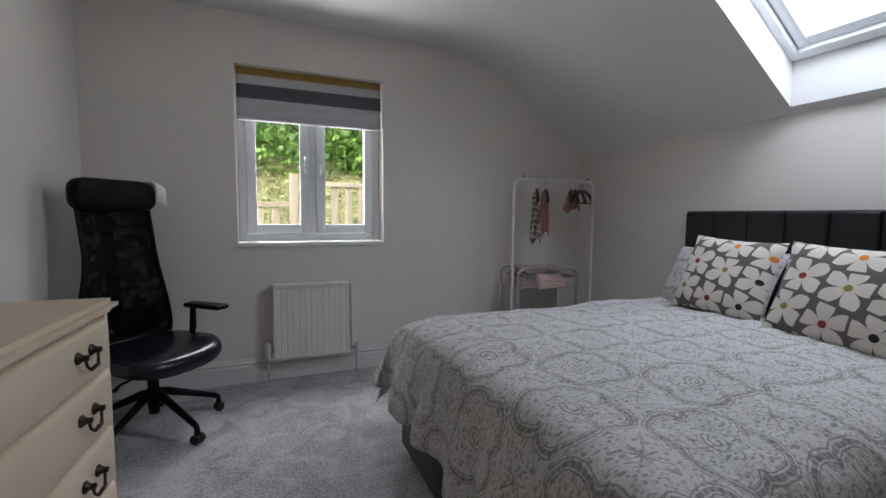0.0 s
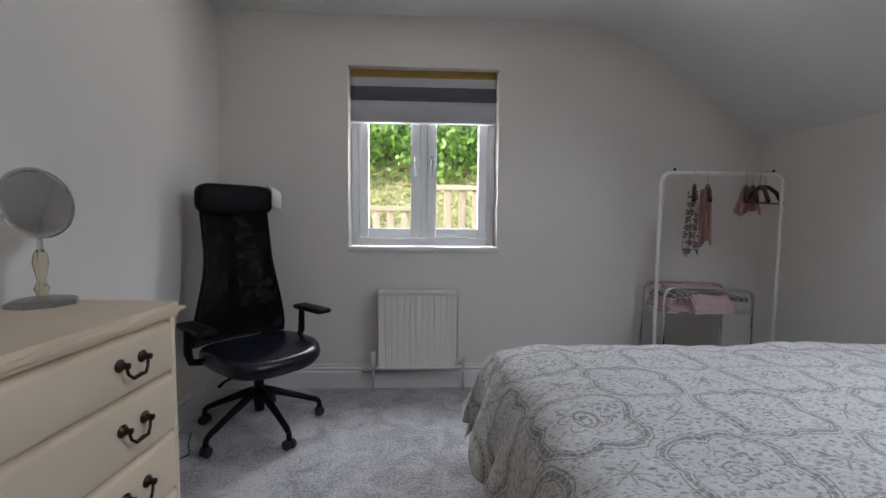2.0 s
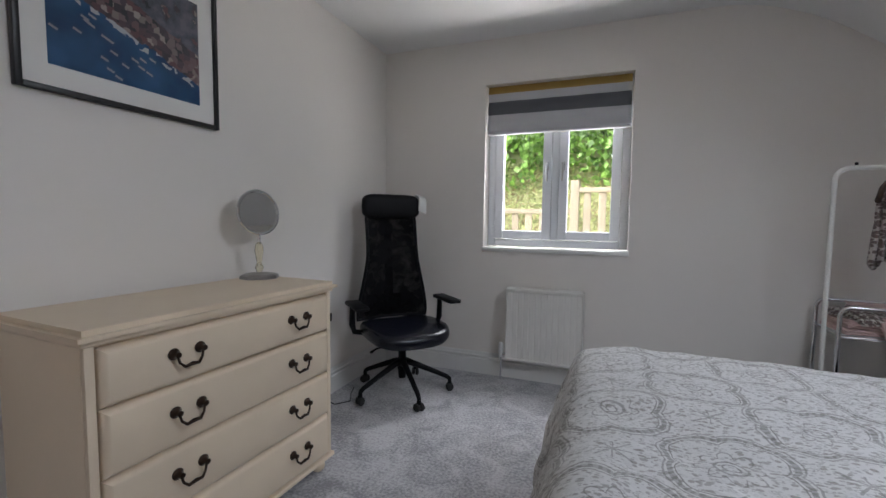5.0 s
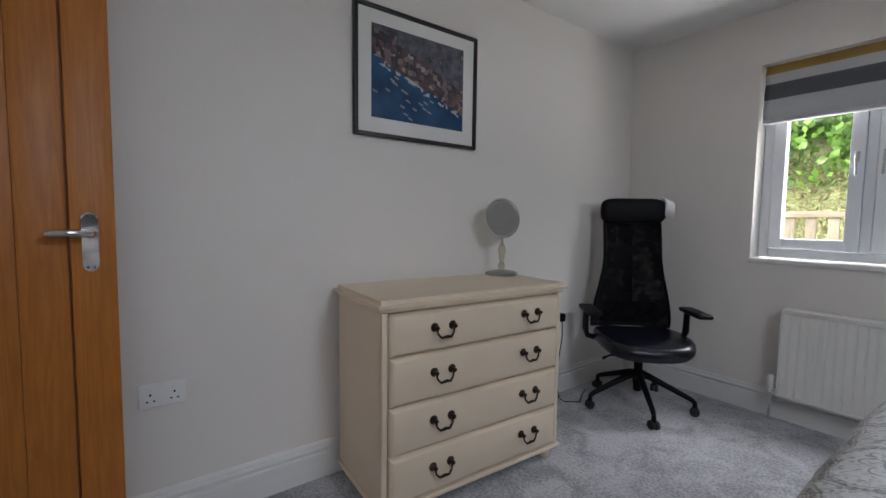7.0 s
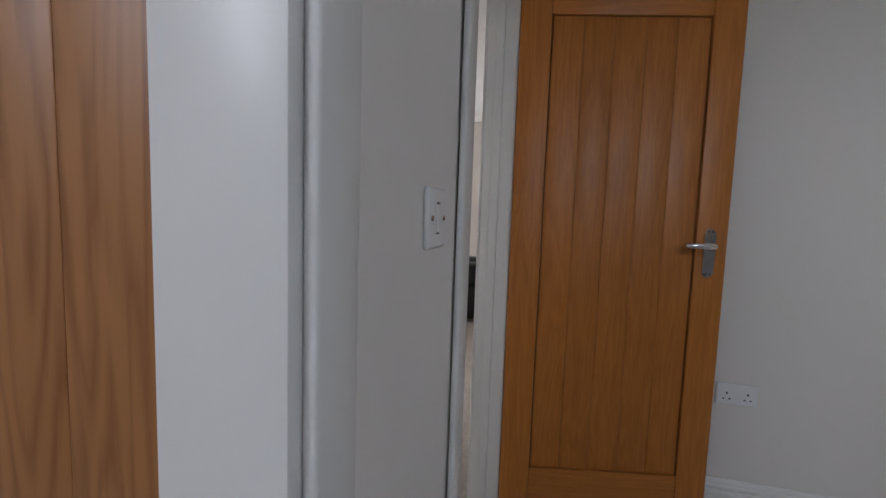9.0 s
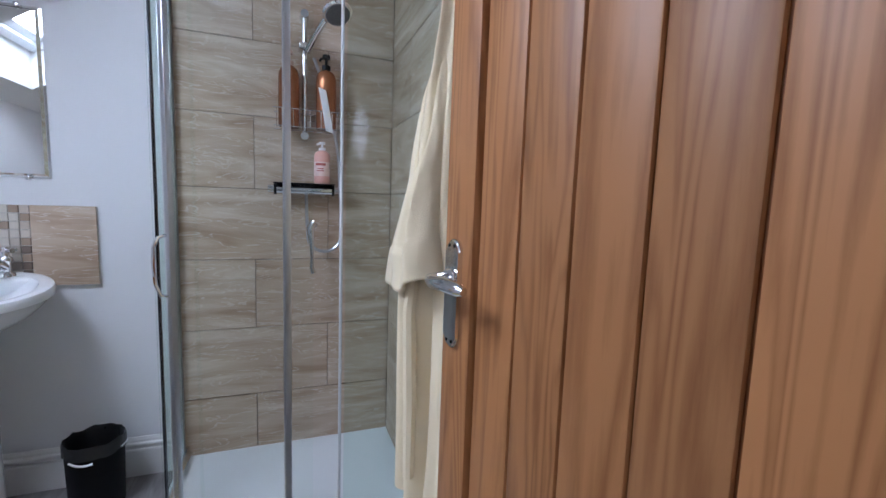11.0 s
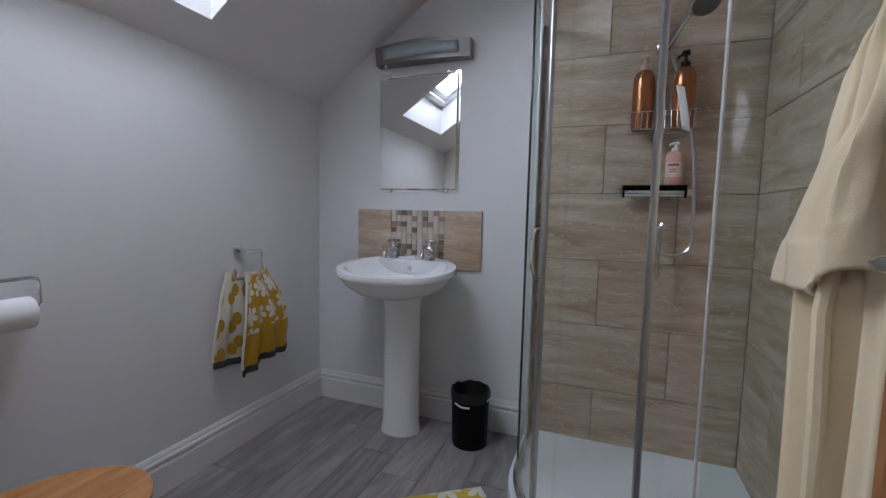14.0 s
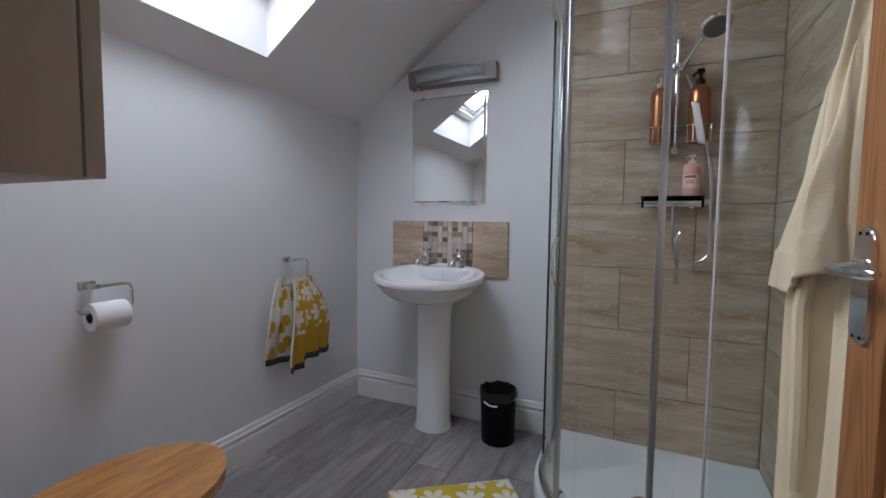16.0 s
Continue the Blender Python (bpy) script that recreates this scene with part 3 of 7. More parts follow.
def vanity_mirror():
    o = Vector((0.155, -1.505, 0.8732))
    t = thing("vanity_mirror", "round chrome vanity mirror with a cut-glass stem", "mirror", Matrix.Translation(o) @ pose(0, 0, 0, 0, 0, -35))
    b = bmesh.new()
    add_lathe(b, [(0, 0), (0.088, 0), (0.086, 0.014), (0.072, 0.02), (0.03, 0.026), (0, 0.028)], 8)
    part("base", b, "pewter", t, "bevelled metal base", smooth=False)
    part("stem", lathe([(0, 0.027), (0.012, 0.027), (0.020, 0.05), (0.011, 0.072), (0.013, 0.085), (0.021, 0.13), (0.017, 0.155), (0.008, 0.17), (0, 0.17)], 8), "crystal", t, "faceted amber glass stem", smooth=False)
    part("collar", lathe([(0, 0.169), (0.009, 0.169), (0.007, 0.21), (0, 0.21)], 12), "chrome", t)
    mm = Matrix.Translation((0, 0, 0.308)) @ pose(0, 0, 0, 84, 0, 112)
    part("rim", add_tube(bmesh.new(), [mm @ Vector((0.100 * math.cos(a), 0.100 * math.sin(a), 0)) for a in [2 * math.pi * k / 40 for k in range(40)]], 0.008, 8, True), "chrome", t)
    part("mirror_glass", lathe([(0, -0.004), (0.098, -0.004), (0.098, 0.004), (0, 0.004)], 40, mm), "mirror", t, "silvered round glass")
    return t


vanity_mirror()


CHAIR = Matrix.Translation((0.43, -0.55, 0)) @ pose(0, 0, 0, 0, 0, 48)


def office_chair():
    c = thing("office_chair", "black high-back mesh office chair with headrest", "office chair", CHAIR)
    # local: faces -y, x to its left hand side of the picture's right
    for k in range(5):
        a = radians(-21 + 72 * k)
        dx, dy = math.cos(a), math.sin(a)
        leg = part("star_leg", tube([(dx * 0.02, dy * 0.02, 0.205), (dx * 0.06, dy * 0.06, 0.200), (dx * 0.20, dy * 0.20, 0.142), (dx * 0.30, dy * 0.30, 0.098), (dx * 0.322, dy * 0.322, 0.080)], [0.026, 0.021, 0.017, 0.015, 0.013], 10), "black_plastic", c)
        cas = part("castor", lathe([(0, -0.011), (0.022, -0.011), (0.026, -0.006), (0.026, 0.006), (0.022, 0.011), (0, 0.011)], 18, Matrix.Translation((dx * 0.322 - dy * 0.014, dy * 0.322 + dx * 0.014, 0.026)) @ pose(0, 0, 0, 90, 0, math.degrees(a) + 20)), "rubber", leg)
        part("castor_wheel", lathe([(0, -0.011), (0.022, -0.011), (0.026, -0.006), (0.026, 0.006), (0.022, 0.011), (0, 0.011)], 18, Matrix.Translation((dx * 0.322 + dy * 0.014, dy * 0.322 - dx * 0.014, 0.026)) @ pose(0, 0, 0, 90, 0, math.degrees(a) + 20)), "rubber", leg)
        part("castor_stem", tube([(dx * 0.320, dy * 0.320, 0.085), (dx * 0.322, dy * 0.322, 0.045)], [0.012, 0.015], 10), "black_plastic", leg)
    part("gas_lift", lathe([(0, 0.10), (0.024, 0.10), (0.027, 0.14), (0.034, 0.19), (0.034, 0.225), (0.026, 0.232), (0.026, 0.34), (0, 0.34)], 18), "black_plastic", c)
    part("tilt_box", box((-0.10, -0.12, 0.335), (0.10, 0.12, 0.375), 0.015, 3), "black_plastic", c)
    part("tilt_lever", tube([(-0.08, -0.05, 0.345), (-0.2, -0.06, 0.335), (-0.24, -0.075, 0.32)], [0.006, 0.006, 0.009], 8), "black_plastic", c)
    bm = bmesh.new()
    rings = []
    for sc, z in ((0.30, 0.372), (0.80, 0.374), (0.94, 0.385), (0.99, 0.405), (1.0, 0.425), (0.985, 0.445), (0.95, 0.458), (0.88, 0.466), (0.72, 0.470), (0.45, 0.468), (0.2, 0.466)):
        row = []
        for k in range(48):
            ca, sa = math.cos(2 * math.pi * k / 48), math.sin(2 * math.pi * k / 48)
            x = 0.272 * sc * math.copysign(abs(ca) ** 0.62, ca)
            y = -0.035 + 0.258 * sc * math.copysign(abs(sa) ** 0.62, sa)
            row.append(bm.verts.new((x, y, z - 0.14 * max(0, -y - 0.14) + 0.015 * (x / 0.27) ** 2)))
        rings.append(row)
    for r0, r1 in zip(rings, rings[1:]):
        for k in range(48):
            bm.faces.new((r0[k], r0[(k + 1) % 48], r1[(k + 1) % 48], r1[k]))
    bm.faces.new(rings[0][::-1])
    bm.faces.new(rings[-1])
    part("seat", bm, "black_leather", c, "glossy black leather seat")
    # back: frame and mesh, leaning back
    def back(u, v):
        z = 0.47 + 0.72 * v
        w = 0.252 - 0.074 * (lambda q: q * q * (3 - 2 * q))(min(1, v * 1.45))
        return Vector(((u - 0.5) * 2 * w, 0.235 + 0.05 * v - 0.03 * math.sin(math.pi * v) - 0.05 * (2 * u - 1) ** 2, z))
    loop = [back(0, k / 20) for k in range(21)] + [back(k / 8, 1) for k in range(1, 8)] + [back(1, 1 - k / 20) for k in range(21)] + [back(1 - k / 8, 0) for k in range(1, 8)]
    part("back_frame", tube(loop, 0.011, 8, True), "black_plastic", c)
    part("back_mesh", grid_sheet(12, 24, back), "mesh_fabric", c, "see-through black mesh")
    part("lumbar_support", grid_sheet(8, 6, lambda u, v: back(0.12 + 0.76 * u, 0.02 + 0.2 * v) + Vector((0, 0.02, 0))), "black_plastic", c)
    part("spine", tube([back(0.5, k / 10) + Vector((0, 0.045, 0)) for k in range(10)] , [0.035] * 3 + [0.03] * 4 + [0.026] * 3, 10), "black_plastic", c)
    def pad(u, v):
        """A stuffed roll: rounded oblong section, closing softly at both ends."""
        t = 2 * u - 1
        sc = max(0.0, 1 - abs(t) ** 7) ** 0.4
        ca, sa = math.cos(2 * math.pi * v), math.sin(2 * math.pi * v)
        x = 0.002 + 0.213 * t
        y = 0.245 + 0.048 * sc * math.copysign(abs(ca) ** 0.7, ca) - 0.35 * x * x
        return Vector((x, y, 1.243 + 0.085 * sc * math.copysign(abs(sa) ** 0.6, sa)))
    bm = grid_sheet(40, 32, pad)
    bmesh.ops.remove_doubles(bm, verts=bm.verts, dist=0.0005)
    part("headrest", bm, "black_plastic", c, "padded black headrest")
    for s in (-1, 1):
        arm = part("arm_post", tube([(s * 0.22, 0.1, 0.40), (s * 0.30, 0.09, 0.42), (s * 0.315, 0.085, 0.47), (s * 0.315, 0.08, 0.60)], [0.018, 0.018, 0.02, 0.017], 8), "black_plastic", c)
        part("armrest", box((s * 0.315 - 0.045, -0.16, 0.60), (s * 0.315 + 0.045, 0.11, 0.628), 0.013, 3), "black_plastic", arm)
    return c


M["mesh_fabric"] = None


def make_mesh_fabric():
    m = bpy.data.materials.new("woven_mesh")
    m.use_nodes = True
    n, l, b = nodes_of(m)
    b.inputs["Base Color"].default_value = (0.004, 0.004, 0.005, 1)
    b.inputs["Roughness"].default_value = 0.8
    b.inputs["Specular IOR Level"].default_value = 0.1
    t, mx = n.new("ShaderNodeBsdfTransparent"), n.new("ShaderNodeMixShader")
    tc = n.new("ShaderNodeTexCoord")
    nz = n.new("ShaderNodeTexNoise")
    nz.inputs["Scale"].default_value = 14
    nz.inputs["Distortion"].default_value = 0.8
    l.new(tc.outputs["Object"], nz.inputs["Vector"])
    mr = n.new("ShaderNodeMapRange")
    mr.inputs["From Min"].default_value, mr.inputs["From Max"].default_value = 0.35, 0.7
    mr.inputs["To Min"].default_value, mr.inputs["To Max"].default_value = 1.0, 0.93
    l.new(nz.outputs["Fac"], mr.inputs["Value"])
    l.new(mr.outputs["Result"], mx.inputs["Fac"])
    l.new(t.outputs["BSDF"], mx.inputs[1])
    l.new(b.outputs["BSDF"], mx.inputs[2])
    l.new(mx.outputs["Shader"], n["Material Output"].inputs["Surface"])
    return m


M["mesh_fabric"] = make_mesh_fabric()
office_chair()
M["white_cloth"] = mat("white_towelling", (0.78, 0.78, 0.76), 0.95, var=0.05, bump=0.5, bump_scale=200)
hc = finish("folded_cloth", grid_sheet(8, 24, lambda u, v: CHAIR @ Vector((0.190 + 0.055 * u + 0.003 * math.sin(11 * v), 0.232 - 0.060 * math.cos(math.pi * v), 1.215 - 0.02 * u + 0.122 * math.sin(math.pi * v) ** 0.35))), "white_cloth", None, "", True)
tagged(solid(hc, 0.012), "white cloth draped over the headrest corner", "cloth")


def radiator():
    r = thing("radiator", "white ribbed panel radiator under the window", "radiator")
    x0, x1, z0, z1, y = 1.03, 1.545, 0.155, 0.668, -0.062
    bm = bmesh.new()
    n = 13
    pts = [(x0, y - 0.03)]
    pitch = (x1 - x0) / n
    for i in range(n):
        a = x0 + i * pitch
        pts += [(a + pitch * 0.06, y - 0.03), (a + pitch * 0.16, y - 0.0335), (a + pitch * 0.84, y - 0.0335), (a + pitch * 0.94, y - 0.03)]
    pts += [(x1, y - 0.03), (x1, y), (x0, y)]
    part("panel", prism(pts, "z", z0 + 0.018, z1 - 0.018), "white_metal", r)
    for a, b in ((z0, z0 + 0.0185), (z1 - 0.0185, z1 - 0.002)):
        part("panel_edge", box((x0 - 0.002, y - 0.04, a), (x1 + 0.002, y, b), 0.006, 3), "white_metal", r)
    part("top_grille", box((x0 - 0.004, y - 0.046, z1 - 0.0015), (x1 + 0.004, y + 0.05, z1 + 0.008), 0.003), "white_metal", r)
    for xx in (x0 - 0.004, x1 + 0.0005):
        part("side_cover", box((xx, y - 0.045, z0 + 0.01), (xx + 0.0035, y + 0.048, z1 - 0.002), 0.001), "white_metal", r)
    for xx in (x0 + 0.08, x1 - 0.08):
        part("bracket", box((xx - 0.015, y + 0.0005, z0 + 0.1), (xx + 0.015, -0.0005, z1 - 0.1)), "white_metal", r)
    for xx, s in ((x0, -1), (x1, 1)):
        part("pipe", tube([(xx + s * 0.04, y - 0.015, 0.001), (xx + s * 0.04, y - 0.015, 0.18)], 0.0075, 10), "chrome", r)
        part("valve", tube([(xx - s * 0.001, y - 0.015, 0.19), (xx + s * 0.045, y - 0.015, 0.19)], 0.011, 10), "brushed", r)
    part("thermostat_head", lathe([(0, 0.17), (0.014, 0.17), (0.016, 0.2), (0.019, 0.205), (0.019, 0.26), (0.014, 0.272), (0, 0.275)], 16, pose(x0 - 0.04, y - 0.015, 0)), "white", r, "white thermostatic valve head")
    part("valve_cap", lathe([(0, 0.17), (0.013, 0.17), (0.013, 0.22), (0.0, 0.225)], 12, pose(x1 + 0.04, y - 0.015, 0)), "brushed", r)
    return r


radiator()


# roman blind
def stripes(name, bands):
    """Cloth with horizontal bands; bands: (height in metres from the object's foot, colour)."""
    m = mat(name, (0.7, 0.7, 0.7), 0.9, var=0, bump=0.3, bump_scale=300)
    n, l, b = nodes_of(m)
    tc, sp = n.new("ShaderNodeTexCoord"), n.new("ShaderNodeSeparateXYZ")
    l.new(tc.outputs["Object"], sp.inputs["Vector"])
    mr = n.new("ShaderNodeMapRange")
    mr.inputs["From Min"].default_value, mr.inputs["From Max"].default_value = 0.0, 0.40
    l.new(sp.outputs["Z"], mr.inputs["Value"])
    r = ramp(n, [(z / 0.40, c) for z, c in bands])
    r.color_ramp.interpolation = "CONSTANT"
    l.new(mr.outputs["Result"], r.inputs["Fac"])
    nz = n.new("ShaderNodeTexNoise")
    nz.inputs["Scale"].default_value = 260
    l.new(tc.outputs["Object"], nz.inputs["Vector"])
    mx = n.new("ShaderNodeMix")
    mx.data_type, mx.blend_type = "RGBA", "MULTIPLY"
    mx.inputs["Factor"].default_value = 0.35
    l.new(r.outputs["Color"], mx.inputs["A"])
    l.new(nz.outputs["Color"], mx.inputs["B"])
    l.new(mx.outputs["Result"], b.inputs["Base Color"])
    return m


M["blind"] = stripes("striped_blind_cloth", [(0, (0.62, 0.62, 0.64)), (0.13, (0.13, 0.135, 0.15)), (0.226, (0.62, 0.62, 0.64)), (0.28, (0.42, 0.27, 0.07)), (0.36, (0.6, 0.6, 0.6))])
bl = thing("roman_blind", "half-raised roman blind with grey and mustard stripes", "blind", Matrix.Translation((WIN[0] + 0.012, 0.035, 1.79)))
wb = WIN[1] - WIN[0] - 0.024


def blind_sheet(u, v):
    z = 0.336 * v
    y = 0.02 - 0.012 * math.sin(v * math.pi * 3) ** 2 - 0.02 * (1 - v) + 0.002 * math.sin(u * 23)
    return (wb * u, y, z)


solid(part("cloth", grid_sheet(30, 30, blind_sheet), "blind", bl), 0.004)
part("folded_hem", box((0.0, -0.014, -0.012), (wb, 0.03, 0.012), 0.008, 3), "blind", bl)
part("head_rail", box((0, 0.03, 0.305), (wb, 0.06, 0.336), 0.003), "white", bl)


# sockets and switch
def socket_plate(name, label, m, w, h, slots):
    t = thing(name, label, "socket" if slots else "switch", m)
    part("plate", box((-w / 2, -h / 2, 0), (w / 2, h / 2, 0.009), 0.004, 3), "white", t)
    if slots:
        for sx in (-w / 4, w / 4):
            for a, b in (((sx - 0.003, 0.0), (sx + 0.003, 0.008)), ((sx - 0.014, -0.022), (sx - 0.007, -0.017)), ((sx + 0.007, -0.022), (sx + 0.014, -0.017))):
                part("slot", box((*a, 0.0088), (*b, 0.0098)), "black_plastic", t)
            part("rocker", box((sx - 0.006, 0.018, 0.0088), (sx + 0.006, 0.034, 0.012), 0.001), "white", t)
    else:
        part("rocker", box((-0.012, -0.018, 0.0088), (0.012, 0.018, 0.0125), 0.002), "white", t)
        for sx in (-0.03, 0.03):
            part("screw", lathe([(0, 0.0088), (0.0045, 0.0088), (0.004, 0.0105), (0, 0.011)], 10, pose(sx, 0, 0)), "brushed", t)
        for yy in (-0.022, 0.022):
            part("mark", box((-0.008, yy - 0.0012, 0.0089), (0.008, yy + 0.0012, 0.0094)), "black_plastic", t)
    return t


west = Matrix(((0, 0, 1, 0), (1, 0, 0, 0), (0, 1, 0, 0), (0, 0, 0, 1)))
socket_plate("double_socket", "white double wall socket above the skirting", Matrix.Translation((0.0, -3.05, 0.522)) @ west, 0.147, 0.087, True)
socket_plate("double_socket", "white double wall socket behind the office chair", Matrix.Translation((0.0, -0.86, 0.522)) @ west, 0.147, 0.087, True)
pl = thing("charger_plug", "black plug with a trailing cable", "plug")
part("plug_body", box((0.0095, -0.845, 0.50), (0.055, -0.80, 0.555), 0.008, 3), "black_plastic", pl)
part("cable", tube([(0.04, -0.82, 0.505), (0.045, -0.82, 0.40), (0.03, -0.84, 0.2), (0.05, -0.86, 0.05), (0.08, -0.88, 0.008), (0.14, -0.9, 0.005), (0.2, -0.82, 0.005), (0.14, -0.72, 0.005), (0.1, -0.62, 0.005)], 0.003, 6), "black_plastic", pl)
socket_plate("wall_switch", "square white rocker wall switch", Matrix.Translation((1.29, YB, 1.195)) @ pose(0, 0, 0, 90, 0, 180), 0.088, 0.088, False)


# framed picture
def harbour_print():
    m = mat("harbour_photo", (0.1, 0.2, 0.35), 0.25, var=0)
    n, l, b = nodes_of(m)
    tc, sp = n.new("ShaderNodeTexCoord"), n.new("ShaderNodeSeparateXYZ")
    l.new(tc.outputs["Object"], sp.inputs["Vector"])

    def math_node(op, a, bb, c=None):
        k = n.new("ShaderNodeMath")
        k.operation = op
        for i, v in enumerate((a, bb, c)):
            if v is None:
                continue
            if isinstance(v, (int, float)):
                k.inputs[i].default_value = v
            else:
                l.new(v, k.inputs[i])
        return k.outputs[0]
    nz = n.new("ShaderNodeTexNoise")
    nz.inputs["Scale"].default_value, nz.inputs["Detail"].default_value = 22, 6
    l.new(tc.outputs["Object"], nz.inputs["Vector"])
    # height above the shore line, which falls along the picture
    s = math_node("ADD", sp.outputs["Z"], math_node("MULTIPLY_ADD", sp.outputs["Y"], 0.39, 0.016))
    s = math_node("ADD", s, math_node("MULTIPLY_ADD", nz.outputs["Fac"], 0.05, -0.025))
    land = math_node("GREATER_THAN", s, -0.005)
    vo = n.new("ShaderNodeTexVoronoi")
    vo.inputs["Scale"].default_value = 42
    vo.distance = "CHEBYCHEV"
    l.new(tc.outputs["Object"], vo.inputs["Vector"])
    houses = ramp(n, [(0, (0.03, 0.035, 0.04)), (0.3, (0.08, 0.06, 0.075)), (0.55, (0.13, 0.07, 0.08)), (0.8, (0.20, 0.16, 0.16)), (1, (0.36, 0.31, 0.29))])
    sep = n.new("ShaderNodeSeparateColor")
    l.new(vo.outputs["Color"], sep.inputs["Color"])
    l.new(sep.outputs["Red"], houses.inputs["Fac"])
    hills = ramp(n, [(0.35, (0.045, 0.05, 0.065)), (0.65, (0.14, 0.135, 0.17))])
    l.new(nz.outputs["Fac"], hills.inputs["Fac"])

    def mixc(f, a, bb):
        k = n.new("ShaderNodeMix")
        k.data_type = "RGBA"
        l.new(f, k.inputs["Factor"])
        for nm, v in (("A", a), ("B", bb)):
            if isinstance(v, tuple):
                k.inputs[nm].default_value = (*v, 1)
            else:
                l.new(v, k.inputs[nm])
        return k.outputs["Result"]
    far = math_node("MULTIPLY", math_node("GREATER_THAN", s, 0.12), math_node("GREATER_THAN", nz.outputs["Fac"], 0.40))
    town = mixc(far, houses.outputs["Color"], hills.outputs["Color"])
    wn_ = n.new("ShaderNodeTexNoise")
    wn_.inputs["Scale"].default_value = 9
    l.new(tc.outputs["Object"], wn_.inputs["Vector"])
    water = ramp(n, [(0.3, (0.012, 0.045, 0.12)), (0.7, (0.03, 0.10, 0.22))])
    l.new(wn_.outputs["Fac"], water.inputs["Fac"])
    quay = math_node("MULTIPLY", math_node("GREATER_THAN", s, -0.03), math_node("GREATER_THAN", sep.outputs["Green"], 0.55))
    wat = mixc(quay, water.outputs["Color"], (0.45, 0.47, 0.5))
    out = mixc(land, wat, town)
    l.new(out, b.inputs["Base Color"])
    return m


M["photo"] = harbour_print()
M["black_frame"] = mat("black_frame_paint", (0.012, 0.011, 0.012), 0.35, var=0.1)
M["mount"] = mat("white_mount_card", (0.78, 0.76, 0.73), 0.85, var=0.02)
pc = thing("framed_picture", "black-framed harbour photograph in a white mount", "picture", Matrix.Translation((0.0, -1.951, 1.842)))
hw, hh, fw = 0.356, 0.294, 0.018
for a, b in (((-hw, -hh), (-hw + fw, hh)), ((hw - fw, -hh), (hw, hh)), ((-hw + fw + 0.0004, -hh), (hw - fw - 0.0004, -hh + fw)), ((-hw + fw + 0.0004, hh - fw), (hw - fw - 0.0004, hh))):
    part("frame", box((0.002, *a), (0.028, *b), 0.003), "black_frame", pc)
part("mount", box((0.003, -hw + 0.01, -hh + 0.01), (0.014, hw - 0.01, hh - 0.01)), "mount", pc)
part("photograph", box((0.0142, -0.268, -0.205), (0.0155, 0.268, 0.215)), "photo", pc, "blue harbour with boats and houses")
for k in range(26):
    yy, zz = random.uniform(-0.25, 0.1), random.uniform(-0.19, 0.02)
    if zz + 0.39 * yy < -0.055:
        part("boat", box((0.0153, yy - 0.013, zz - 0.004), (0.0159, yy + 0.013, zz + 0.004), 0, 2, Matrix.Translation((0, yy, zz)) @ pose(0, 0, 0, -22, 0, 0) @ Matrix.Translation((0, -yy, -zz))), "boat_white", pc)


# ---- bed ----
def node_math(n, l):
    def fn(op, a, b=None, c=None):
        k = n.new("ShaderNodeMath")
        k.operation = op
        for i, v in enumerate((a, b, c)):
            if v is None:
                continue
            if isinstance(v, (int, float)):
                k.inputs[i].default_value = v
            else:
                l.new(v, k.inputs[i])
        return k.outputs[0]
    return fn


def node_mix(n, l):
    def fn(f, a, b):
        k = n.new("ShaderNodeMix")
        k.data_type = "RGBA"
        if isinstance(f, (int, float)):
            k.inputs["Factor"].default_value = f
        else:
            l.new(f, k.inputs["Factor"])
        for nm, v in (("A", a), ("B", b)):
            if isinstance(v, tuple):
                k.inputs[nm].default_value = (*v, 1)
            else:
                l.new(v, k.inputs[nm])
        return k.outputs["Result"]
    return fn


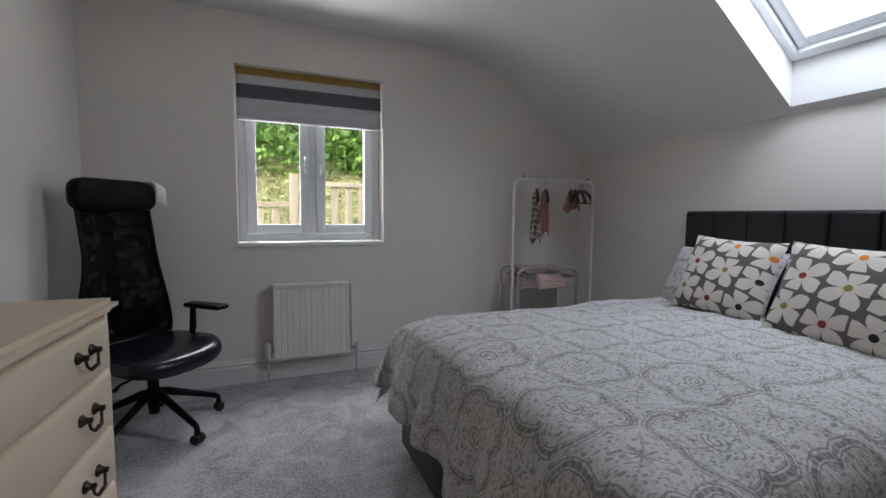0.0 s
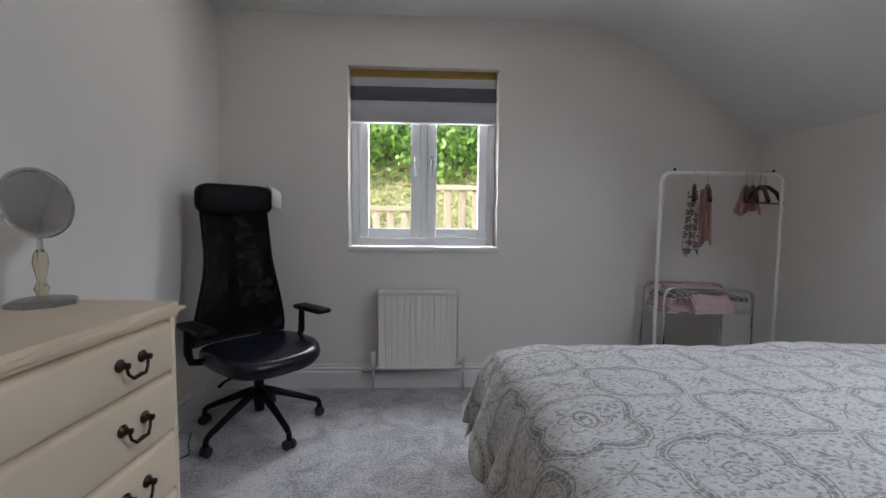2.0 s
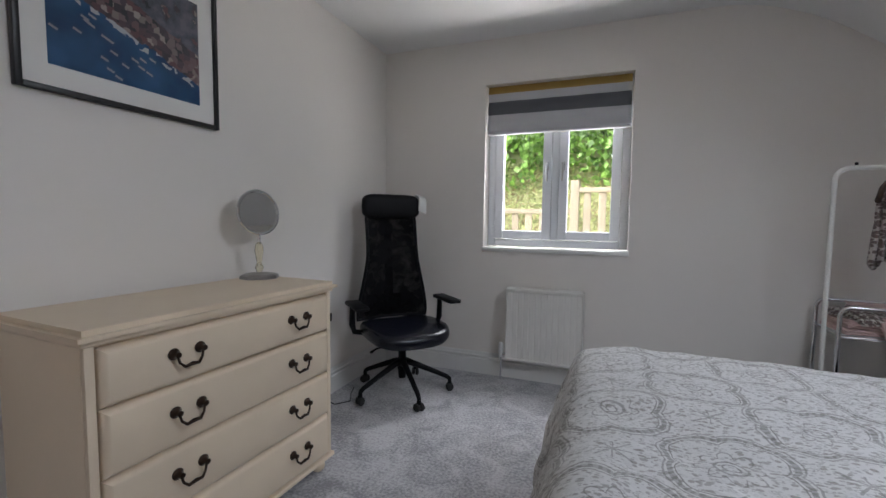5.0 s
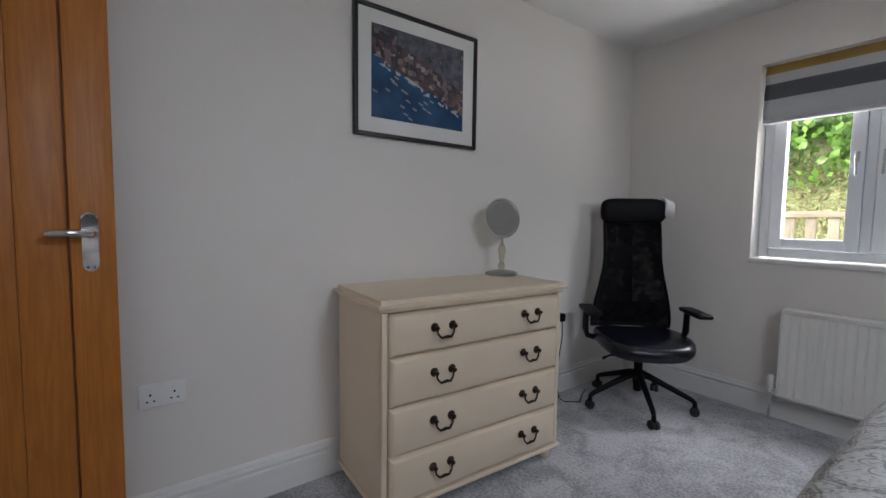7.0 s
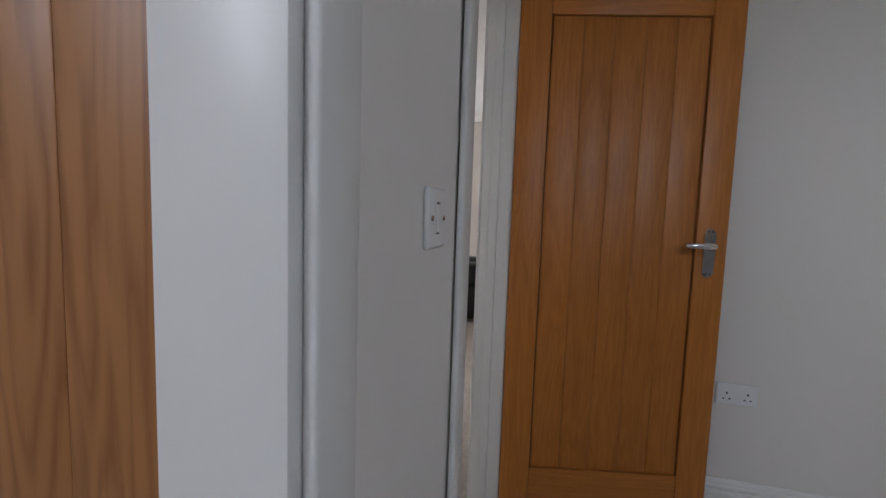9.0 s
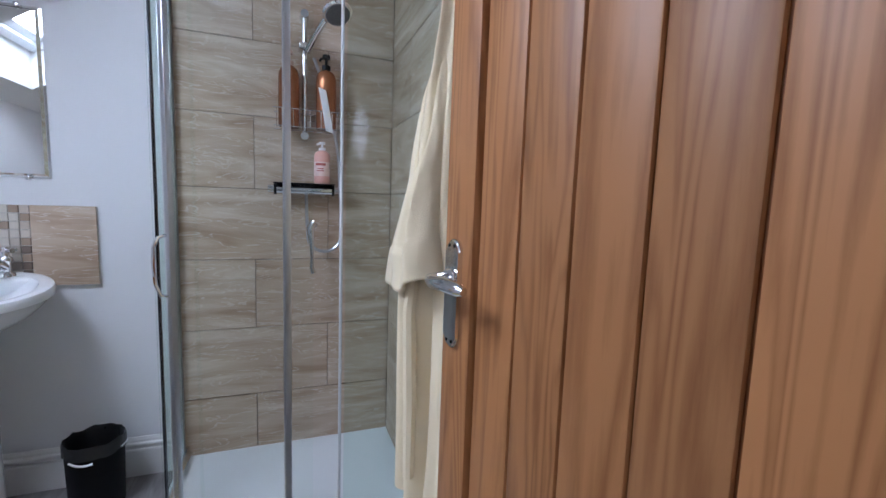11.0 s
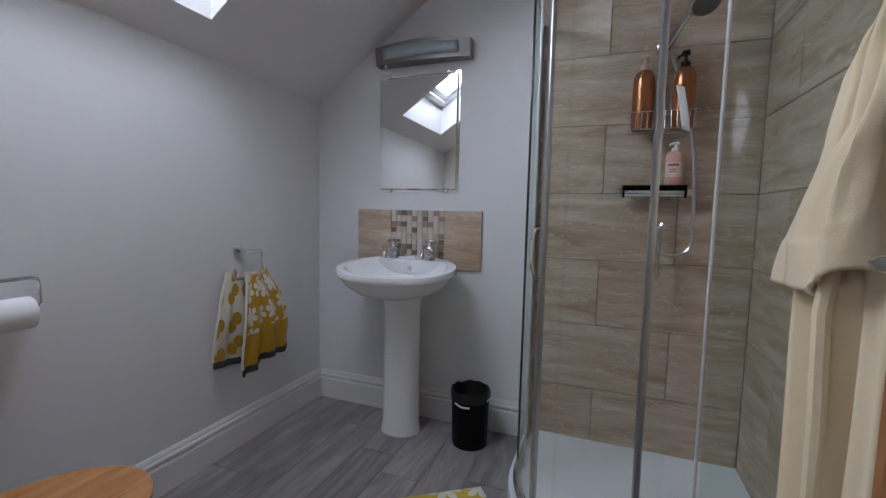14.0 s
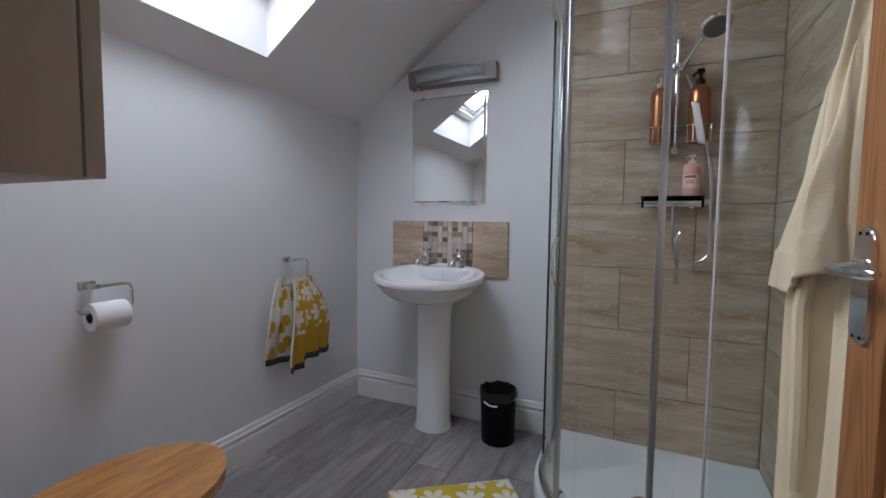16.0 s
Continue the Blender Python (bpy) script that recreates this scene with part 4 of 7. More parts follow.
def paisley(name, period=0.31, base=(0.66, 0.645, 0.635), line=(0.185, 0.172, 0.16)):
    """Printed cotton: quatrefoil medallions on a diagonal lattice with leafy filling."""
    m = mat(name, base, 0.9, var=0, sheen=0.2)
    n, l, b = nodes_of(m)
    A, X = node_math(n, l), node_mix(n, l)
    uv = n.new("ShaderNodeUVMap")
    wob = n.new("ShaderNodeTexNoise")
    wob.inputs["Scale"].default_value = 9
    l.new(uv.outputs["UV"], wob.inputs["Vector"])
    mp = n.new("ShaderNodeMapping")
    mp.inputs["Rotation"].default_value = (0, 0, radians(45))
    mp.inputs["Scale"].default_value = (1 / period,) * 3
    warp = n.new("ShaderNodeVectorMath")
    warp.operation = "MULTIPLY_ADD"
    warp.inputs[1].default_value = (0.028, 0.028, 0)
    fine = n.new("ShaderNodeTexNoise")
    fine.inputs["Scale"].default_value = 13
    l.new(uv.outputs["UV"], fine.inputs["Vector"])
    l.new(fine.outputs["Color"], warp.inputs[0])
    l.new(uv.outputs["UV"], warp.inputs[2])
    l.new(warp.outputs["Vector"], mp.inputs["Vector"])
    fr = n.new("ShaderNodeVectorMath")
    fr.operation = "FRACTION"
    l.new(mp.outputs["Vector"], fr.inputs[0])
    sp = n.new("ShaderNodeSeparateXYZ")
    l.new(fr.outputs["Vector"], sp.inputs["Vector"])
    px, py = A("ABSOLUTE", A("SUBTRACT", sp.outputs["X"], 0.5)), A("ABSOLUTE", A("SUBTRACT", sp.outputs["Y"], 0.5))
    r = A("SQRT", A("ADD", A("MULTIPLY", px, px), A("MULTIPLY", py, py)))
    hi, lo = A("MAXIMUM", px, py), A("MINIMUM", px, py)
    dx = A("SUBTRACT", hi, 0.20)
    quat = A("SUBTRACT", A("SQRT", A("ADD", A("MULTIPLY", dx, dx), A("MULTIPLY", lo, lo))), 0.238)
    quat = A("ADD", quat, A("MULTIPLY_ADD", wob.outputs["Fac"], 0.03, -0.015))
    band = A("LESS_THAN", A("ABSOLUTE", quat), 0.017)
    rim = A("LESS_THAN", A("ABSOLUTE", A("SUBTRACT", quat, -0.034)), 0.0045)
    outer = A("LESS_THAN", A("ABSOLUTE", A("SUBTRACT", quat, 0.038)), 0.006)
    ring = A("LESS_THAN", A("ABSOLUTE", A("SUBTRACT", r, 0.088)), 0.009)
    ring2 = A("LESS_THAN", A("ABSOLUTE", A("SUBTRACT", r, 0.045)), 0.006)
    ang = A("ARCTAN2", A("SUBTRACT", sp.outputs["Y"], 0.5), A("SUBTRACT", sp.outputs["X"], 0.5))
    petal = A("LESS_THAN", A("ABSOLUTE", A("SUBTRACT", r, A("MULTIPLY_ADD", A("ABSOLUTE", A("COSINE", A("MULTIPLY", ang, 4.0))), 0.07, 0.13))), 0.007)
    beads = A("MULTIPLY_ADD", A("GREATER_THAN", A("SINE", A("MULTIPLY", ang, 52.0)), 0.1), 0.30, 0.48)
    c = base
    for turn, scale, ink in ((28, 40, (0.33, 0.305, 0.28)), (-52, 50, (0.34, 0.32, 0.305)), (80, 66, (0.40, 0.385, 0.37))):
        lm = n.new("ShaderNodeMapping")
        lm.inputs["Rotation"].default_value = (0, 0, radians(turn))
        lm.inputs["Scale"].default_value = (1.0, 1.7, 1.0)
        l.new(warp.outputs["Vector"], lm.inputs["Vector"])
        vo = n.new("ShaderNodeTexVoronoi")
        vo.voronoi_dimensions = "2D"
        vo.inputs["Scale"].default_value = scale
        l.new(lm.outputs["Vector"], vo.inputs["Vector"])
        vsep = n.new("ShaderNodeSeparateColor")
        l.new(vo.outputs["Color"], vsep.inputs["Color"])
        size = A("MULTIPLY_ADD", vsep.outputs["Red"], 0.26, 0.06)
        leaf = A("LESS_THAN", vo.outputs["Distance"], size)
        edge = A("LESS_THAN", A("ABSOLUTE", A("SUBTRACT", vo.outputs["Distance"], size)), 0.06)
        c = X(A("MULTIPLY", leaf, A("MULTIPLY", A("GREATER_THAN", vsep.outputs["Green"], 0.55), 0.85)), c, ink)
        c = X(A("MULTIPLY", edge, A("MULTIPLY", vsep.outputs["Blue"], 0.45)), c, line)
    for f, k in ((rim, 0.75), (petal, 0.65), (ring2, 0.75), (ring, 0.65), (outer, 0.62)):
        c = X(A("MULTIPLY", f, k), c, line)
    c = X(A("MULTIPLY", band, beads), c, line)
    qx, qy = A("SUBTRACT", 0.5, px), A("SUBTRACT", 0.5, py)
    near = A("LESS_THAN", A("ADD", qx, qy), 0.17)
    arms = A("MINIMUM", A("MINIMUM", qx, qy), A("ABSOLUTE", A("SUBTRACT", qx, qy)))
    c = X(A("MULTIPLY", A("MULTIPLY", near, A("LESS_THAN", arms, 0.0075)), 0.6), c, line)
    fade = n.new("ShaderNodeTexNoise")
    fade.inputs["Scale"].default_value = 26
    fade.inputs["Detail"].default_value = 5
    l.new(uv.outputs["UV"], fade.inputs["Vector"])
    fr2 = n.new("ShaderNodeMapRange")
    fr2.inputs["From Min"].default_value, fr2.inputs["From Max"].default_value = 0.45, 0.75
    fr2.inputs["To Max"].default_value = 0.15
    l.new(fade.outputs["Fac"], fr2.inputs["Value"])
    c = X(fr2.outputs["Result"], c, base)
    l.new(c, b.inputs["Base Color"])
    nb = n.new("ShaderNodeTexNoise")
    nb.inputs["Scale"].default_value, nb.inputs["Detail"].default_value, nb.inputs["Distortion"].default_value = 11, 5, 0.8
    l.new(uv.outputs["UV"], nb.inputs["Vector"])
    bp = n.new("ShaderNodeBump")
    bp.inputs["Strength"].default_value, bp.inputs["Distance"].default_value = 0.9, 0.02
    l.new(nb.outputs["Fac"], bp.inputs["Height"])
    l.new(bp.outputs["Normal"], b.inputs["Normal"])
    return m


M["duvet"] = paisley("medallion_cotton")
M["pillow_print"] = paisley("medallion_pillow", 0.26)
M["divan"] = mat("black_faux_leather", (0.010, 0.010, 0.012), 0.42, var=0.1, bump=0.2, bump_scale=250)
M["sheet"] = mat("white_sheet", (0.7, 0.7, 0.7), 0.9, var=0.03)


def flower_cloth(name, ground, petal, cell=0.17, centres=((0.75, 0.24, 0.02), (0.25, 0.03, 0.02), (0.32, 0.25, 0.05), (0.02, 0.02, 0.02)), lobes=2.5, size=0.58, plain=None):
    """Bold flowers, one to a cell of a jittered lattice, with coloured centres."""
    m = mat(name, ground, 0.9, var=0, sheen=0.2, bump=0.2, bump_scale=500)
    n, l, b = nodes_of(m)
    A, X = node_math(n, l), node_mix(n, l)
    uv = n.new("ShaderNodeUVMap")
    mp = n.new("ShaderNodeMapping")
    mp.inputs["Scale"].default_value = (1 / cell,) * 3
    mp.inputs["Rotation"].default_value = (0, 0, radians(12))
    l.new(uv.outputs["UV"], mp.inputs["Vector"])
    vo = n.new("ShaderNodeTexVoronoi")
    vo.voronoi_dimensions = "2D"
    vo.inputs["Scale"].default_value = 1.0
    vo.inputs["Randomness"].default_value = 0.22
    l.new(mp.outputs["Vector"], vo.inputs["Vector"])
    d = n.new("ShaderNodeVectorMath")
    d.operation = "SUBTRACT"
    l.new(mp.outputs["Vector"], d.inputs[0])
    l.new(vo.outputs["Position"], d.inputs[1])
    sp = n.new("ShaderNodeSeparateXYZ")
    l.new(d.outputs["Vector"], sp.inputs["Vector"])
    sc = n.new("ShaderNodeSeparateColor")
    l.new(vo.outputs["Color"], sc.inputs["Color"])
    ang = A("ADD", A("ARCTAN2", sp.outputs["Y"], sp.outputs["X"]), A("MULTIPLY", sc.outputs["Red"], 1.2))
    lob = A("POWER", A("ABSOLUTE", A("COSINE", A("MULTIPLY", ang, lobes))), 0.42)
    lim = A("MULTIPLY", lob, size)
    r = A("SQRT", A("ADD", A("MULTIPLY", sp.outputs["X"], sp.outputs["X"]), A("MULTIPLY", sp.outputs["Y"], sp.outputs["Y"])))
    edge = n.new("ShaderNodeTexVoronoi")
    edge.voronoi_dimensions, edge.feature = "2D", "DISTANCE_TO_EDGE"
    edge.inputs["Scale"].default_value, edge.inputs["Randomness"].default_value = 1.0, 0.22
    l.new(mp.outputs["Vector"], edge.inputs["Vector"])
    flower = A("MULTIPLY", A("LESS_THAN", r, lim), A("GREATER_THAN", edge.outputs["Distance"], 0.035))
    if plain is not None:
        su = n.new("ShaderNodeSeparateXYZ")
        l.new(uv.outputs["UV"], su.inputs["Vector"])
        flower = A("MULTIPLY", flower, A("LESS_THAN", su.outputs["Y"], plain))
    c = X(flower, ground, petal)
    if centres:
        rc = ramp(n, [(i / len(centres), k) for i, k in enumerate(centres)])
        rc.color_ramp.interpolation = "CONSTANT"
        l.new(sc.outputs["Green"], rc.inputs["Fac"])
        c = X(A("LESS_THAN", r, 0.095), c, rc.outputs["Color"])
    l.new(c, b.inputs["Base Color"])
    return m


M["flower_cushion"] = flower_cloth("flower_cushion_cloth", (0.135, 0.118, 0.105), (0.74, 0.68, 0.62), 0.152, size=0.64)
BX0, BX1, BY0, BY1 = 1.575, 3.55, -2.60, -1.25      # bed base


def duvet_point(u, v):
    """Duvet laid over the mattress: flat on top, rounded at the edges, hanging at both sides and the foot."""
    hx, hy = 0.29, 0.27            # overhang lengths
    x0, x1, y0, y1 = 1.575, 3.30, BY0 - 0.075, BY1 + 0.115
    sx = -hx + u * (hx + (x1 - x0))          # distance from the foot edge
    sy = -hy + v * (2 * hy + (y1 - y0))
    top = 0.635

    def fold(s, length, hang):
        """Returns place along, drop for an arc-length s measured from an edge at 0 (inside positive)."""
        R = 0.11
        q = math.pi / 2 * R
        if s >= R:
            return s, 0.0
        a = R - s
        if a <= q:
            th = a / R
            return R - R * math.sin(th), R - R * math.cos(th)
        return -0.02 * min(1, (a - q) / hang), R + (a - q)
    px, dxz = fold(sx, hx, 0.3)
    ya, da = fold(sy, hy, 0.3)
    yb, db = fold((y1 - y0) - sy, hy, 0.3)
    y = y0 + ya if sy < (y1 - y0) / 2 else y1 - yb
    dy = da + db
    x = x0 + px
    drop = max(dxz, dy) if min(dxz, dy) < 0.01 else math.hypot(dxz, dy) * 0.93
    w = noise.noise(Vector((sx * 3.1, sy * 3.1, 0.3))) * 0.018 + noise.noise(Vector((sx * 7, sy * 10, 4.3))) * 0.013 + noise.noise(Vector((sx * 15, sy * 19, 9.3))) * 0.006
    hang = min(1, max(0, drop - 0.08) / 0.2)
    out = hang * (0.032 * math.sin(sy * 21 + 3 * noise.noise(Vector((sy * 3, 0, 0)))) + 0.016 * noise.noise(Vector((sy * 9, sx * 2, 2))))
    outy = hang * (0.030 * math.sin(sx * 19 + 2 * noise.noise(Vector((sx * 3, 1, 0)))) + 0.014 * noise.noise(Vector((sx * 9, sy * 2, 5))))
    if dxz > 0.1:
        x -= out + 0.03 * hang
    if dy > 0.1:
        y += outy + (0.03 * hang if sy > (y1 - y0) / 2 else -0.03 * hang)
    puff = 0.03 * math.sin(math.pi * min(1, max(0, (sx) / 1.7))) * math.sin(math.pi * min(1, max(0, sy / (y1 - y0))))
    return Vector((x, y, max(0.10, top + puff + w * (1 - 0.5 * hang) - drop)))


bed = thing("double_bed", "double bed with black base and padded black headboard", "bed")
part("base", box((BX0, BY0, 0.06), (BX1, BY1, 0.34), 0.02, 3), "divan", bed, "black upholstered divan base")
part("mattress", box((BX0 - 0.005, BY0, 0.3405), (BX1, BY1, 0.585), 0.04, 4), "sheet", bed)
for xx in (BX0 + 0.06, BX1 - 0.06):
    for yy in (BY0 + 0.06, BY1 - 0.06):
        part("foot", lathe([(0, 0), (0.025, 0), (0.028, 0.06), (0, 0.06)], 14, pose(xx, yy, 0)), "black_plastic", bed)
hb = part("headboard", box((3.57, -2.705, 0.3), (3.625, -1.145, 1.195), 0.008, 3), "divan", bed, "padded black headboard with upright channels")
nch = 8
for i in range(nch):
    a = -2.70 + i * 1.55 / nch
    part("padded_channel", box((3.548, a + 0.002, 0.55), (3.5695, a + 1.55 / nch - 0.002, 1.19), 0.014, 4), "divan", hb)

bm = grid_sheet(150, 150, duvet_point)
lay = bm.loops.layers.uv.new("UVMap")
bm.verts.index_update()
for f in bm.faces:
    for lp in f.loops:
        i, j = divmod(lp.vert.index, 151)
        lp[lay].uv = (i / 150 * 2.015, j / 150 * 2.08)
dv = thing("duvet", "white duvet printed with grey medallions over the bed", "duvet")
solid(part("cover", bm, "duvet", dv), 0.02, 1.0)
hem = [duvet_point(0, k / 120) + Vector((0, 0, 0.004)) for k in range(121)]
part("hem", tube(hem, 0.006, 6), "sheet", dv, "stitched white hem")


def cushion(name, label, material, m, w, h, t, frill=0.0):
    """A stuffed square cushion, flat in x-y, thick in z."""
    bm = bmesh.new()
    N = 22

    def prof(a):
        return max(0.0, 1 - abs(a) ** 3.2) ** 0.62
    grids = []
    for s in (1, -1):
        g = []
        for i in range(N + 1):
            row = []
            for j in range(N + 1):
                a, b = 2 * i / N - 1, 2 * j / N - 1
                pin = 1 - 0.07 * (1 - a * a) * abs(b) ** 3
                pin2 = 1 - 0.07 * (1 - b * b) * abs(a) ** 3
                z = s * t / 2 * prof(a) * prof(b) * (1 + 0.12 * noise.noise(Vector((a * 2, b * 2, s + w)))) 
                row.append(bm.verts.new((a * w / 2 * pin2, b * h / 2 * pin, z)))
            g.append(row)
        grids.append(g)
    lay = bm.loops.layers.uv.new("UVMap")
    for g in grids:
        for i in range(N):
            for j in range(N):
                f = bm.faces.new((g[i][j], g[i + 1][j], g[i + 1][j + 1], g[i][j + 1]))
                for lp in f.loops:
                    lp[lay].uv = (lp.vert.co.x, lp.vert.co.y)
    bmesh.ops.remove_doubles(bm, verts=bm.verts, dist=0.0004)
    ob = finish(name, bm, material, None, "", True)
    ob.matrix_world = m
    return tagged(ob, label, "cushion" if name == "cushion" else "pillow", "bed pillows")


def leaning(x, y, z, tilt, turn=0.0, roll=0.0):
    """Cushion pose: faces -x, leaning back on the headboard."""
    base = Matrix(((0, 0, -1, 0), (-1, 0, 0, 0), (0, 1, 0, 0), (0, 0, 0, 1)))
    return Matrix.Translation((x, y, z)) @ Matrix.Rotation(radians(turn), 4, "Z") @ Matrix.Rotation(radians(tilt), 4, "Y") @ base @ Matrix.Rotation(radians(roll), 4, "Z")


cushion("pillow", "white pillow with grey medallion print against headboard", "pillow_print", leaning(3.38, -1.50, 0.79, 30, 0, 0), 0.64, 0.42, 0.17)
cushion("pillow", "white pillow with grey medallion print against headboard", "pillow_print", leaning(3.38, -2.24, 0.79, 30, 0, 0), 0.66, 0.42, 0.17)
cushion("cushion", "taupe cushion with large white flowers", "flower_cushion", leaning(3.20, -1.67, 0.85, 24, 3, -3), 0.46, 0.43, 0.15)
cushion("cushion", "taupe cushion with large white flowers", "flower_cushion", leaning(3.13, -2.20, 0.84, 26, 2, -2), 0.50, 0.45, 0.16)


# ---- clothes rail and trolley ----
def clothes_rail():
    c = thing("clothes_rail", "white tubular metal clothes rail in the corner", "clothes rail")
    y = -0.36
    xa, xb, zt = 2.725, 3.475, 1.435
    R = 0.06
    pts = [(xa, y, 0.10)] + [(xa, y, zt - R)] + [(xa + R - R * math.cos(a), y, zt - R + R * math.sin(a)) for a in [radians(15 * k) for k in range(1, 7)]]
    pts += [(xb - R + R * math.sin(a), y, zt - R + R * math.cos(a)) for a in [radians(15 * k) for k in range(0, 7)]] + [(xb, y, 0.10)]
    part("tube", tube(pts, 0.0105, 12), "white_metal", c)
    for xx in (xa, xb):
        part("foot", tube([(xx, y - 0.2, 0.014)] + [(xx, y - 0.2 * math.cos(a), 0.014 + 0.10 * math.sin(a)) for a in [radians(12 * k) for k in range(1, 15)]] + [(xx, y + 0.2, 0.014)], 0.0125, 10), "white_metal", c)
    for xx in (xa + 0.08, xb - 0.06):
        part("end_knob", lathe([(0, 0), (0.007, 0), (0.008, 0.012), (0, 0.016)], 10, pose(xx, y, zt + 0.013)), "black_plastic", c)
    part("lower_bar", tube([(xa, y, 0.26), (xb, y, 0.26)], 0.010, 10), "white_metal", c)
    return c


clothes_rail()
M["wood_dark"] = wood("dark_hanger_wood", (0.02, 0.010, 0.006), (0.05, 0.025, 0.014), 0.4, "X")


def hanger(x, turn, label):
    h = thing("coat_hanger", label, "hanger", Matrix.Translation((x, -0.36, 1.435)) @ pose(0, 0, 0, 0, 0, turn), group="hangers on the rail")
    part("hook", tube([(0.018 * math.cos(a), 0, 0.0 + 0.0185 * math.sin(a)) for a in [radians(-10 + 22 * k) for k in range(10)]] + [(0, 0, -0.04), (0, 0, -0.075)], 0.0024, 6), "brushed", h)
    part("shoulder", tube([(-0.20, 0, -0.17), (-0.12, 0, -0.105), (-0.03, 0, -0.075), (0.03, 0, -0.075), (0.12, 0, -0.105), (0.20, 0, -0.17)], [0.012, 0.012, 0.011, 0.011, 0.012, 0.012], 8), "wood_dark", h)
    part("trouser_bar", tube([(-0.195, 0, -0.172), (0.195, 0, -0.172)], 0.006, 8), "wood_dark", h)
    return h


for xx, tn in ((3.25, 52), (3.29, 58), (3.335, 63)):
    hanger(xx, tn, "dark wooden coat hanger on the rail")
hanger(3.37, 24, "black coat hanger turned towards the room")
for xx, tn in ((2.93, 57), (3.01, 60)):
    hanger(xx, tn, "slim dark hanger holding a scarf")
M["pink_cloth"] = mat("dusty_pink_cloth", (0.42, 0.235, 0.20), 0.95, var=0.15, scale=25, bump=0.3, bump_scale=160)
M["pale_pink"] = mat("pale_pink_cloth", (0.60, 0.43, 0.40), 0.95, var=0.12, scale=18, bump=0.3, bump_scale=160)
M["print_cloth"] = flower_cloth("small_print_cloth", (0.58, 0.53, 0.49), (0.17, 0.12, 0.11), 0.045, None)
M["grey_cloth"] = mat("grey_cloth", (0.42, 0.40, 0.42), 0.95, var=0.12, scale=18, bump=0.3, bump_scale=160)


def hung_cloth(name, label, material, x, z0, z1, w0, w1, turn):
    bm = grid_sheet(14, 20, lambda u, v: ((u - 0.5) * (w0 + (w1 - w0) * v), 0.016 * math.sin(u * 19 + v * 2), z0 + (z1 - z0) * v - (0.03 * math.sin(u * 7) if v > 0.95 else 0)))
    uv_sheet(bm, lambda co: (co.x, co.z))
    ob = finish(name, bm, material, None, "", True)
    ob.matrix_world = Matrix.Translation((x, -0.36, 0)) @ pose(0, 0, 0, 0, 0, turn)
    solid(ob, 0.01, 0.0)
    return tagged(ob, label, "garment")


hung_cloth("garment", "printed cream scarf hanging from a hanger", "print_cloth", 2.925, 1.33, 0.965, 0.045, 0.085, -20)
hung_cloth("garment", "dusty pink top hanging from a hanger", "pink_cloth", 3.005, 1.34, 1.02, 0.05, 0.08, -25)
hung_cloth("garment", "small pink bikini top on a hanger", "pink_cloth", 3.27, 1.36, 1.21, 0.05, 0.14, -20)


def trolley():
    t = thing("tube_trolley", "chrome tube trolley with folded clothes on top", "trolley")
    x0, x1, y0, y1 = 2.80, 3.36, -0.33, -0.06
    for y in (y0, y1):
        pts = [(x0, y, 0.03), (x0, y, 0.70), (x0 + 0.015, y, 0.727), (x0 + 0.045, y, 0.738), (x1 - 0.05, y, 0.722), (x1 - 0.015, y, 0.712), (x1, y, 0.68), (x1, y, 0.03)]
        part("side_tube", tube(pts, 0.011, 10), "chrome", t)
        for z in (0.22, 0.585):
            part("shelf_rail", tube([(x0, y, z), (x1, y, z)], 0.008, 8), "chrome", t)
    for x in (x0, x1, (x0 + x1) / 2):
        part("cross_tube", tube([(x, y0, 0.585), (x, y1, 0.585)], 0.008, 8), "chrome", t)
    for z in (0.22, 0.587):
        part("shelf", box((x0 + 0.01, y0 + 0.01, z), (x1 - 0.01, y1 - 0.01, z + 0.008), 0.003), "shelf_glass", t, "frosted shelf")
    for x in (x0, x1):
        for y in (y0, y1):
            part("castor", lathe([(0, -0.01), (0.02, -0.01), (0.02, 0.01), (0, 0.01)], 14, pose(x, y, 0.02, 90, 0, 0)), "rubber", t)
    return t


M["shelf_glass"] = mat("frosted_shelf", (0.55, 0.57, 0.58), 0.4, var=0.02)
trolley()


def folded(label, material, x, y, z, w, d, h, turn, sag=0.0):
    """A soft folded garment: a low stack of layers with rounded folds."""
    g = thing("folded_garment", label, "garment", Matrix.Translation((x, y, z)) @ pose(0, 0, 0, 0, 0, turn), group="folded clothes")
    layers = max(2, int(h / 0.014))
    for k in range(layers):
        f = 1 - 0.04 * k + 0.03 * math.sin(k * 2.3)
        zz = k * h / layers
        bm = box((-w / 2 * f, -d / 2 * f, zz + 0.0006), (w / 2 * f, d / 2 * f, zz + h / layers - 0.0006), h / layers * 0.42, 3)
        bmesh.ops.subdivide_edges(bm, edges=[e for e in bm.edges if e.calc_length() > 0.08], cuts=5, use_grid_fill=True)
        for v in bm.verts:
            v.co.z += 0.014 * noise.noise(v.co * 9 + Vector((x, y, z))) * (v.co.z > 0.004)
            if sag and v.co.y < -d * 0.3:
                v.co.z -= sag * (-v.co.y - d * 0.3) / d
        uv_sheet(bm, lambda co: (co.x + co.z, co.y + co.z))
        part("fold", bm, material, g)
    return g


